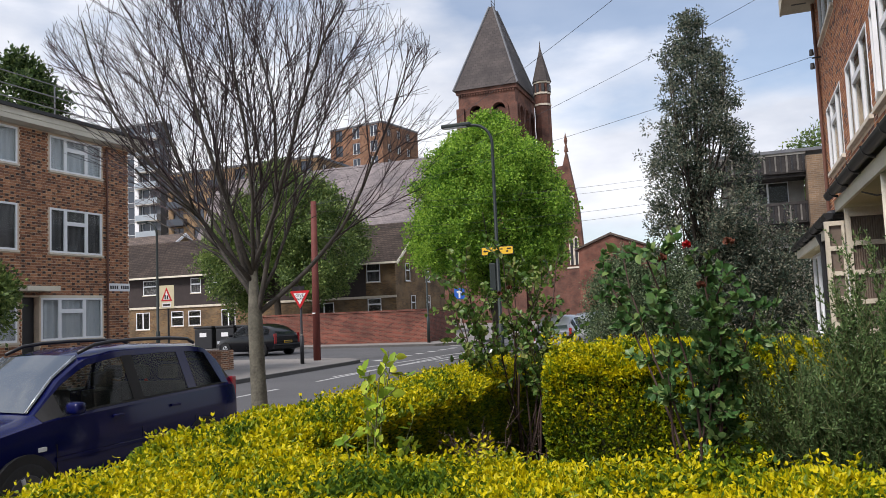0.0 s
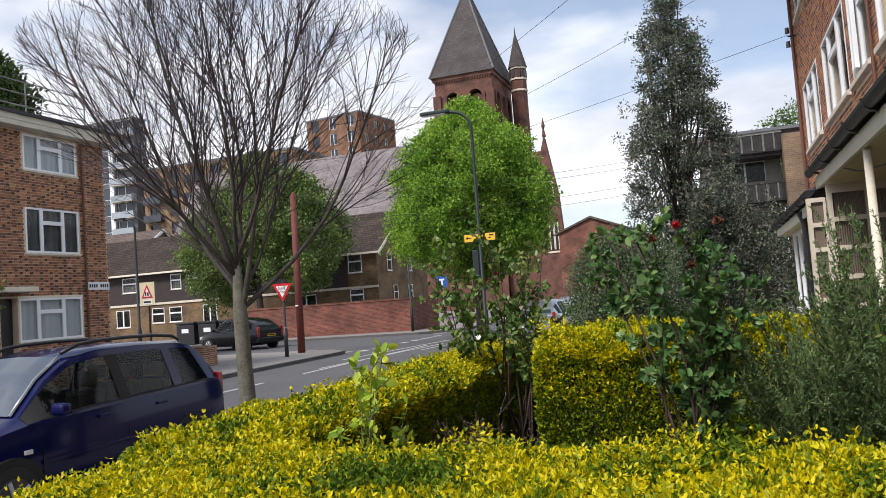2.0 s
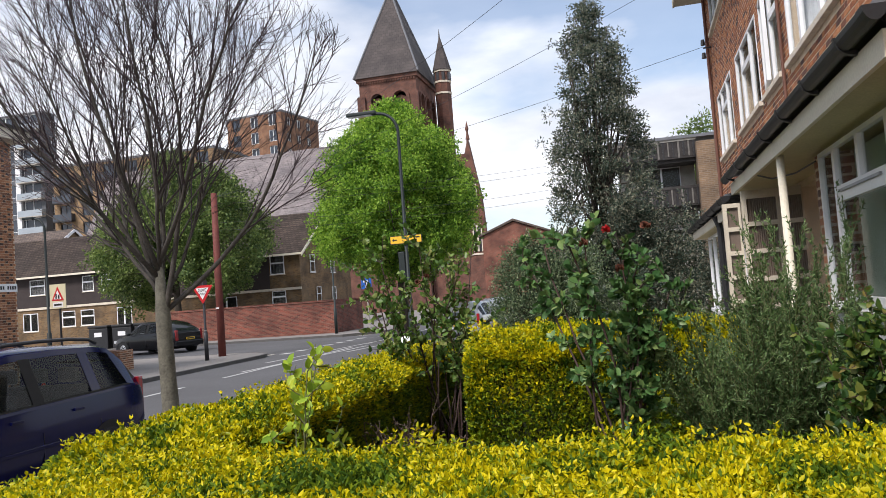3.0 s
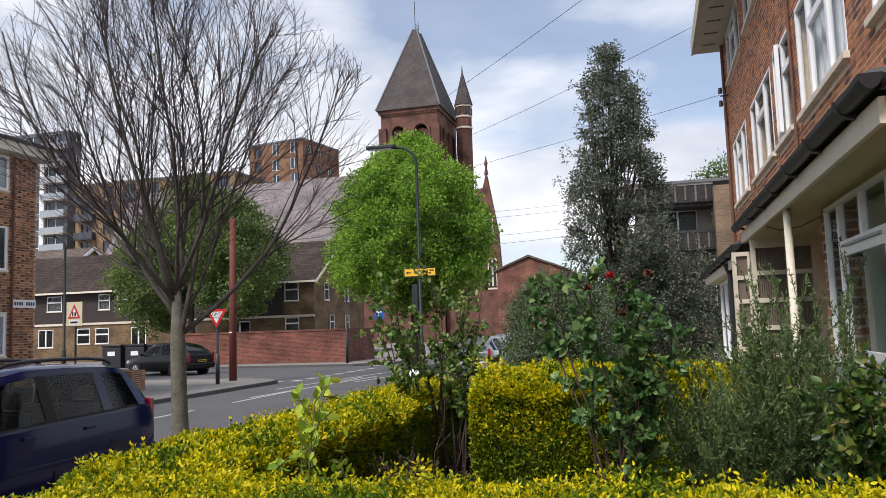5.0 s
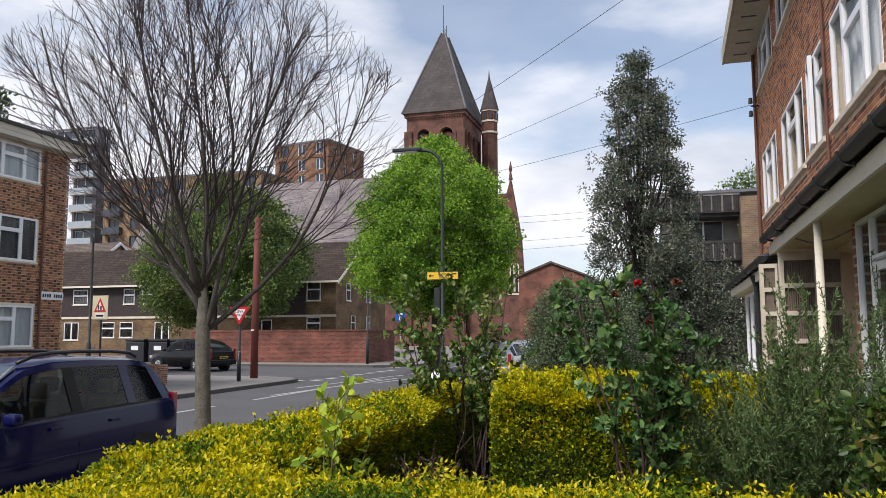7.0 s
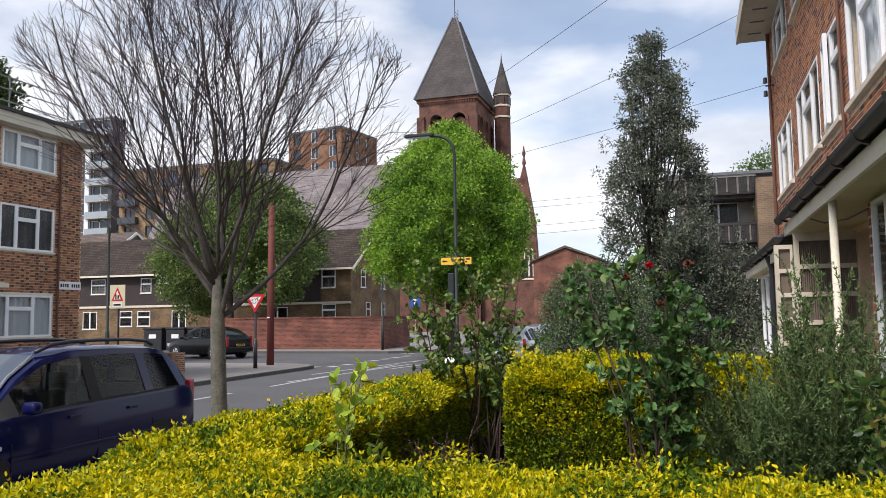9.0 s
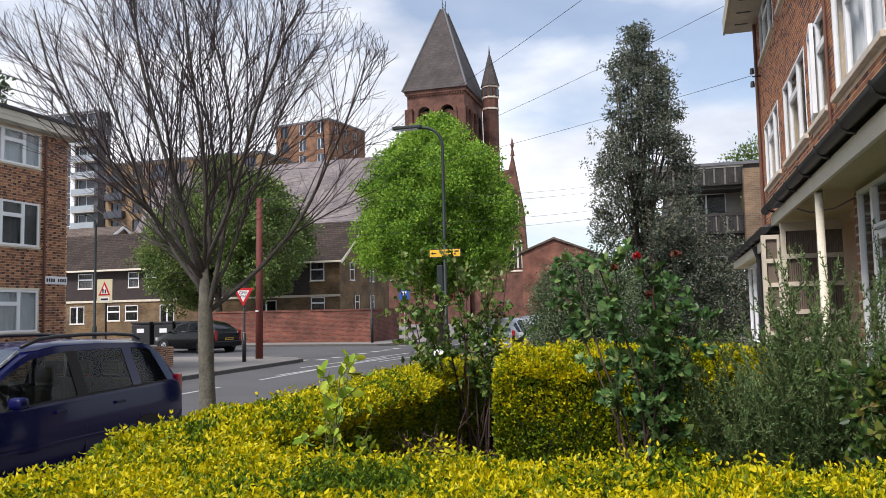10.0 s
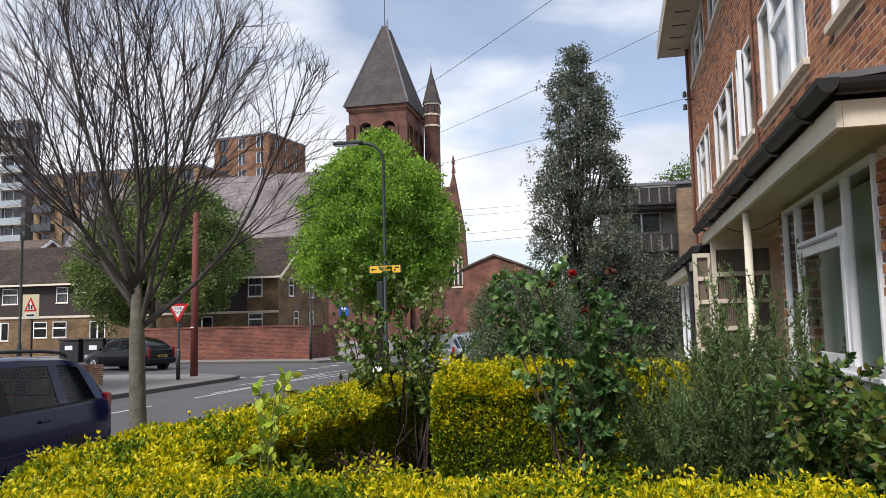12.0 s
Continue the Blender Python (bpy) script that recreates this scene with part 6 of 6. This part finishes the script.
    for s in (-1, 1):
        pts = []
        for t in (0.5801, 0.62, 0.66, 0.70, 0.7449):
            a, b = next((p, q) for p, q in zip(st, st[1:]) if p[0] <= t <= q[0])
            k = (t - a[0]) / (b[0] - a[0])
            q = Vector(ring(a)[7]).lerp(Vector(ring(b)[7]), k)
            pts.append((q.x + 0.012, s * q.y, q.z + 0.014))
        part("screen_trim", tube(bmesh.new(), pts, 0.012, 6), CHROME, c, "bright trim along the windscreen", True)
    bm = bmesh.new()
    v = [bm.verts.new(p) for p in ((rear + L * 0.008, -W * 0.7, belt * 1.06), (rear + L * 0.008, W * 0.7, belt * 1.06), (rear + L * 0.078, W * 0.6, H * (0.9 if estate else 0.76)), (rear + L * 0.078, -W * 0.6, H * (0.9 if estate else 0.76)))]
    bm.faces.new(v)
    bmesh.ops.translate(bm, verts=bm.verts[:], vec=(-0.035, 0, 0.01))
    part("rear_window", bm, GLASS_AUTO, c)
    for s in (1, -1):
        part("tail_light", boxes((rear - 0.004, rear + 0.09, min(s * W * 0.73, s * W * 0.865), max(s * W * 0.73, s * W * 0.895), belt * 0.6, belt * 1.1), bevel=0.025), TAIL, c, "red tail light")
        part("headlight", boxes((rear + L * 0.925, rear + L * 0.985, min(s * W * 0.5, s * W * 0.86), max(s * W * 0.5, s * W * 0.86), belt * 0.6, belt * 0.76), bevel=0.02), HEADLIGHT, c)
        mir = boxes((rear + L * 0.665, rear + L * 0.695, min(s * W * 0.99, s * (W + 0.17)), max(s * W * 0.99, s * (W + 0.17)), belt * 0.98, belt * 1.1), bevel=0.045)
        part("wing_mirror", mir, paint, c, "body-coloured wing mirror", True)
        if rails:
            pts = [(rear + L * t, s * W * 0.60, H + dz) for t, dz in ((0.13, -0.02), (0.16, 0.035), (0.24, 0.062), (0.36, 0.072), (0.46, 0.066), (0.52, 0.045), (0.575, -0.03))]
            part("roof_rail", tube(bmesh.new(), pts, 0.021, 8), BLACK, c, "black roof rail", True)
        for t0, t1 in ((0.225, 0.226), (0.44, 0.441), (0.715, 0.716)):
            part("door_seam", boxes((rear + L * t0, rear + L * t0 + 0.004, min(s * W * 0.98, s * W * 1.001), max(s * W * 0.98, s * W * 1.001), 0.36, belt * 0.72)), BLACK, c)
        if estate:
            part("rub_strip", boxes((rear + L * 0.22, rear + L * 0.72, min(s * W * 0.985, s * (W + 0.012)), max(s * W * 0.985, s * (W + 0.012)), belt * 0.56, belt * 0.60), bevel=0.005), paint, c, "moulded strip along the doors")
            part("side_repeater", boxes((rear + L * 0.745, rear + L * 0.765, min(s * W * 0.97, s * (W * 1.0 + 0.006)), max(s * W * 0.97, s * (W * 1.0 + 0.006)), belt * 0.68, belt * 0.72), bevel=0.006), SIGN_WHITE, c, "small clear side lamp")
        for t in (0.29, 0.505):
            part("door_handle", boxes((rear + L * t, rear + L * t + 0.16, min(s * W * 0.97, s * (W * 0.985 + 0.02)), max(s * W * 0.97, s * (W * 0.985 + 0.02)), belt * 0.87, belt * 0.9), bevel=0.006), paint, c)
        for t in (0.19, 0.80):
            part("wheel_arch", tube(bmesh.new(), [(rear + L * t, s * (W - 0.16), 0.33), (rear + L * t, s * (W * 0.99 + 0.012), 0.33)], 0.375, 24), TYRE, c, "dark wheel arch")
            wheel(c, rear + L * t, s * (W - 0.085), 0.315, rim or ALLOY)
    part("bumper", boxes((rear - 0.05, rear + 0.3, -W * 0.9, W * 0.9, 0.32, 0.58), bevel=0.05), paint, c)
    part("number_plate", boxes((rear - 0.062, rear - 0.05, -0.26, 0.26, 0.62, 0.73)), YELLOW, c, "yellow number plate")
    part("plate_bar", boxes((rear - 0.068, rear - 0.0625, -0.21, 0.21, 0.645, 0.705)), BLACK, c)
    part("number_plate", boxes((rear + L * 1.0 - 0.01, rear + L * 1.0 + 0.012, -0.26, 0.26, 0.42, 0.53)), SIGN_WHITE, c, "white number plate")
    c.matrix_basis = m
    return c


TYRE = plain("tyre", (0.02, 0.02, 0.02), 0.85, var=0.2)
ALLOY = plain("alloy", (0.08, 0.08, 0.085), 0.4, 0.6, var=0.2, bump=0)
STEEL = plain("bright_alloy", (0.6, 0.6, 0.62), 0.35, 0.3, var=0.1, bump=0)
TAIL = plain("tail_light_red", (0.28, 0.008, 0.012), 0.12, var=0.1, bump=0, coat=0.8)
HEADLIGHT = plain("headlight", (0.5, 0.52, 0.55), 0.1, var=0.1, bump=0, coat=1)
GLASS_AUTO = glassy("tinted_car_glass", (0.55, 0.62, 0.59), 0.74)
SEAT = plain("grey_seat_cloth", (0.045, 0.045, 0.05), 0.9, var=0.3, scale=12)
CHROME = plain("bright_trim", (0.6, 0.61, 0.63), 0.25, 0.9, var=0.05, bump=0)
GLASS_SCREEN = plain("windscreen_glass", (0.05, 0.06, 0.065), 0.05, var=0.3, scale=1.5, bump=0)
GLASS_SCREEN.node_tree.nodes["Principled BSDF"].inputs["Specular IOR Level"].default_value = 1.0
GLASS_SCREEN.node_tree.nodes["Principled BSDF"].inputs["IOR"].default_value = 2.1
NAVY = plain("navy_car_paint", (0.004, 0.006, 0.055), 0.12, 0.0, var=0.15, scale=3, bump=0, coat=0.15)
BLACK_PAINT = plain("black_car_paint", (0.006, 0.006, 0.008), 0.2, 0.0, var=0.1, bump=0, coat=0.35)
for m_ in (NAVY, BLACK_PAINT):
    m_.node_tree.nodes["Principled BSDF"].inputs["Specular IOR Level"].default_value = 0.2
SILVER = plain("silver_car_paint", (0.3, 0.31, 0.33), 0.3, 0.7, var=0.1, bump=0, coat=0.8)
WHITE_PAINT = plain("white_car_paint", (0.7, 0.7, 0.7), 0.3, var=0.05, bump=0, coat=0.8)
car("dark navy blue estate car parked beside the pavement", NAVY, pose(-7.17, 6.95, 0, 0, 0, -90), 4.2, 1.74, 1.62)
car("black hatchback parked in the side street", BLACK_PAINT, pose(-23.5, 34.55, 0, 0, 0, 164), 4.6, 1.85, 1.56, rails=False, estate=False, rim=STEEL)
car("silver hatchback parked along the kerb", SILVER, pose(-6.75, 31.0, 0, 0, 0, 90), 4.2, 1.74, 1.5, rails=False, estate=False, group="parked cars")
car("white hatchback parked along the kerb", WHITE_PAINT, pose(-6.75, 37.5, 0, 0, 0, 90), 4.2, 1.74, 1.5, rails=False, estate=False, group="parked cars")
car("dark grey car parked down the street", BLACK_PAINT, pose(-6.75, 44.0, 0, 0, 0, 90), 4.3, 1.76, 1.52, rails=False, group="parked cars")

# bins, planter, bollard
for k, x in enumerate((-31.2, -29.6, -28.1)):
    b = thing("wheelie_bin", "black communal rubbish bin with lid", "bin", "rubbish bins", at=(x, 40.6, 0.115))
    part("body", boxes((x - 0.65, x + 0.65, 40.1, 41.1, 0.115, 1.35), bevel=0.06), BLACK, b)
    part("lid", boxes((x - 0.68, x + 0.68, 40.05, 41.15, 1.36, 1.5), bevel=0.05), GUTTER, b)
    part("label", boxes((x - 0.25, x + 0.25, 40.085, 40.095, 0.85, 1.1)), SIGN_WHITE, b, "pale notice")
planter = solid("brick_planter", boxes((-17.75, -17.0, 22.9, 23.6, 0.115, 0.8), bevel=0.02), BRICK_L, "low brick planter on the pavement", "planter")
solid("street_bollard", tube(bmesh.new(), [(-7.6, 24.6, 0.0), (-7.6, 24.6, 0.35), (-7.6, 24.6, 0.55), (-7.6, 24.6, 0.62)], [0.28, 0.27, 0.18, 0.02], 16), SIGN_WHITE, "rounded white traffic island bollard", "bollard", smooth=True)
sat = thing("satellite_dish", "grey satellite dish on the flat roof", "dish", at=(XL - 0.2, 13.2, 7.74))
part("pole", pipe((XL - 0.2, 13.2, 7.74), (XL - 0.2, 13.2, 8.5), r=0.03), CONCRETE, sat)
part("dish", tube(bmesh.new(), [(XL - 0.1, 13.2, 8.5), (XL - 0.04, 13.2, 8.52), (XL + 0.06, 13.2, 8.55)], [0.05, 0.28, 0.42], 20, False), CONCRETE, sat)
for k in range(9):
    a = 18.84 + 0.088 * k
    if k == 4:
        continue
    part("bar", boxes((XL + 0.031, XL + 0.034, a, a + 0.06, 2.95, 3.05)), BLACK, plate)


# ---- brickwork of the flats beside the garden ----
def brick_mat(name, piece, stops=None):
    m, n, l, b = nodes_of(name)
    src = n.new("ShaderNodeObjectInfo").outputs["Random"] if piece else n.new("ShaderNodeNewGeometry").outputs["Random Per Island"]
    r = ramp(n, stops or [(0.0, (0.075, 0.038, 0.03)), (0.16, (0.15, 0.06, 0.038)), (0.32, (0.28, 0.1, 0.046)), (0.7, (0.38, 0.145, 0.056)), (1.0, (0.48, 0.21, 0.085))])
    l.new(src, r.inputs["Fac"])
    tc, ns = n.new("ShaderNodeTexCoord"), n.new("ShaderNodeTexNoise")
    ns.inputs["Scale"].default_value, ns.inputs["Detail"].default_value = 28, 5
    l.new(tc.outputs["Object"], ns.inputs["Vector"])
    r2 = ramp(n, [(0.3, (0.7, 0.68, 0.66)), (0.7, (1.15, 1.12, 1.1))])
    l.new(ns.outputs["Fac"], r2.inputs["Fac"])
    mx = n.new("ShaderNodeMixRGB")
    mx.blend_type, mx.inputs["Fac"].default_value = "MULTIPLY", 1.0
    l.new(r.outputs["Color"], mx.inputs["Color1"])
    l.new(r2.outputs["Color"], mx.inputs["Color2"])
    l.new(mx.outputs["Color"], b.inputs["Base Color"])
    b.inputs["Roughness"].default_value = 0.85
    bp = n.new("ShaderNodeBump")
    bp.inputs["Strength"].default_value, bp.inputs["Distance"].default_value = 0.35, 0.006
    l.new(ns.outputs["Fac"], bp.inputs["Height"])
    l.new(bp.outputs["Normal"], b.inputs["Normal"])
    return m


BRICK_ONE, BRICK_MANY = brick_mat("garden_side_brick", True), brick_mat("garden_side_brickwork", False)


def lay(y0, y1, z0, z1, holes):
    """Flemish bond: (y, z, length) of each brick in a wall that faces -x."""
    out, row, z = [], 0, z0
    while z + 0.042 <= z1 + 0.01:
        y, k = y0 - (0.0 if row % 2 else 0.12), 0
        while y < y1:
            w = 0.150 if k % 2 == 0 else 0.069
            a, b = max(y, y0), min(y + w, y1)
            parts_ = [(a, b)]
            for h in holes:
                if h[2] - 0.03 < z + 0.021 < h[3]:
                    parts_ = [q for p, r in parts_ for q in ((p, min(r, h[0] - 0.004)), (max(p, h[1] + 0.004), r)) if q[1] - q[0] > 0.03]
            out += [(p, z, r - p) for p, r in parts_ if r - p > 0.03]
            y += w + 0.012
            k += 1
        z += 0.054
        row += 1
    return out


def brick_mesh(length):
    bm = boxes((0, 0.1, 0, length, 0, 0.042))
    me = bpy.data.meshes.new("brick")
    bmesh.ops.recalc_face_normals(bm, faces=bm.faces[:])
    bm.to_mesh(me)
    bm.free()
    me.materials.append(BRICK_ONE)
    return me


laid = lay(-3.0, 3.66, 0.12, 2.95, []) + lay(-3.0, 15.35, 2.98, 7.02, [(a, b, c - 0.075, d) for a, b, c, d, _ in UP])
shared = {0.15: brick_mesh(0.15), 0.069: brick_mesh(0.069)}
near = [q for q in laid if q[1] < 3.86 and 4.4 < q[0] < 9.0 and round(q[2], 4) in shared][:300]
near_set = set(near)
inv = Matrix.Translation(flats.location).inverted()
rb = np.random.default_rng(3)
for y, z, w in near:
    o = new("brick", shared[round(w, 4)])
    o.parent, o.matrix_parent_inverse = flats, inv
    o.location = (XF + rb.uniform(-0.001, 0.001), y, z)
rest = [q for q in laid if q not in near_set]
pier_rows = [(y, z, w) for y, z, w in lay(3.7, 4.11, 0.15, 2.66, [])]


def wall_of(name, rows, x, thick, parent):
    k = len(rows)
    a = np.array(rows)
    jx = rb.uniform(-0.001, 0.001, k)
    v = np.empty((k, 8, 3))
    for i, (dx, dy, dz) in enumerate(((0, 0, 0), (1, 0, 0), (1, 1, 0), (0, 1, 0), (0, 0, 1), (1, 0, 1), (1, 1, 1), (0, 1, 1))):
        v[:, i, 0] = x + jx + dx * thick
        v[:, i, 1] = a[:, 0] + dy * a[:, 2]
        v[:, i, 2] = a[:, 1] + dz * 0.042
    f = [[8 * j + i for i in q] for j in range(k) for q in ((4, 5, 6, 7), (3, 2, 1, 0), (0, 1, 5, 4), (2, 3, 7, 6), (3, 0, 4, 7))]
    me = bpy.data.meshes.new(name)
    me.from_pydata(v.reshape(-1, 3).tolist(), [], f)
    me.materials.append(BRICK_MANY)
    o = new(name, me)
    o.parent = parent
    o.matrix_parent_inverse = Matrix.Translation(parent.location).inverted()
    return tagged(o, "orange-brown bricks with dark headers", kind="stuff")


wall_of("brickwork", rest, XF, 0.1, flats)
wall_of("brickwork", pier_rows, 1.2, 0.05, bay)


# ---- brickwork of the brown flats across the street ----
def bond(y0, y1, z0, z1, holes):
    """Flemish bond of full-size bricks: (y, z, length, header or not)."""
    out, row, z = [], 0, z0
    while z + 0.065 <= z1:
        y, k = y0 - (0.0 if row % 2 else 0.1625), 0
        while y < y1:
            w = 0.215 if k % 2 == 0 else 0.1025
            runs = [(max(y, y0), min(y + w, y1))]
            for h in holes:
                if h[2] - 0.05 < z + 0.03 < h[3]:
                    runs = [q for p, r in runs for q in ((p, min(r, h[0])), (max(p, h[1]), r))]
            out += [(p, z, r - p, k % 2) for p, r in runs if r - p > 0.04]
            y += w + 0.01
            k += 1
        z += 0.075
        row += 1
    return out


def facing(rows, x, mat, label):
    """One mesh of bricks whose faces stand at x, turned towards +x."""
    a = np.array([q[:3] for q in rows])
    k = len(a)
    out = x + rb.uniform(-0.002, 0.002, k)
    v = np.empty((k, 8, 3))
    for i, (dx, dy, dz) in enumerate(((0, 0, 0), (1, 0, 0), (1, 1, 0), (0, 1, 0), (0, 0, 1), (1, 0, 1), (1, 1, 1), (0, 1, 1))):
        v[:, i, 0] = np.where(dx, out, x - 0.05)
        v[:, i, 1] = a[:, 0] + dy * a[:, 2]
        v[:, i, 2] = a[:, 1] + dz * 0.065
    f = [[8 * j + i for i in q] for j in range(k) for q in ((4, 5, 6, 7), (3, 2, 1, 0), (0, 1, 5, 4), (2, 3, 7, 6), (1, 2, 6, 5))]
    me = bpy.data.meshes.new("brickwork")
    me.from_pydata(v.reshape(-1, 3).tolist(), [], f)
    me.materials.append(mat)
    o = new("brickwork", me)
    o.parent, o.matrix_parent_inverse = left, Matrix.Translation(left.location).inverted()
    return tagged(o, label, kind="stuff")


STRETCHER = [(0.0, (0.17, 0.08, 0.048)), (0.3, (0.28, 0.125, 0.066)), (0.7, (0.39, 0.18, 0.09)), (1.0, (0.5, 0.26, 0.135))]
HEADER = [(0.0, (0.045, 0.03, 0.027)), (0.5, (0.1, 0.055, 0.042)), (0.8, (0.28, 0.13, 0.078)), (1.0, (0.45, 0.22, 0.12))]
left_holes = [(a - 0.055, b + 0.055, c - 0.065, d + (0.075 if c < 3 else 0.005)) for a, b, c, d in LW] + [(15.73, 16.32, 0.1, 2.72)]
courses = bond(2.0, 19.65, 0.12, 7.34, left_holes)
single = [q for q in courses if 16.3 < q[0] < 19.6 and 2.9 < q[1] < 3.8 and round(q[2], 4) in (0.215, 0.1025)][:300]
taken = set(single)
brick_meshes = {}
for w, stops in ((0.215, STRETCHER), (0.1025, HEADER)):
    bm = boxes((0, 0.06, 0, w, 0, 0.065))
    bmesh.ops.recalc_face_normals(bm, faces=bm.faces[:])
    brick_meshes[w] = bpy.data.meshes.new("brick")
    bm.to_mesh(brick_meshes[w])
    bm.free()
    brick_meshes[w].materials.append(brick_mat("street_brick", True, stops))
inv = Matrix.Translation(left.location).inverted()
for y, z, w, _ in single:
    o = new("brick", brick_meshes[round(w, 4)])
    o.parent, o.matrix_parent_inverse = left, inv
    o.location = (XL - 0.053 + rb.uniform(-0.002, 0.002), y, z)
facing([q for q in courses if not q[3] and q not in taken], XL + 0.007, brick_mat("street_stretcher", False, STRETCHER), "orange-brown stretcher bricks")
facing([q for q in courses if q[3] and q not in taken], XL + 0.007, brick_mat("street_header", False, HEADER), "dark brown header bricks")
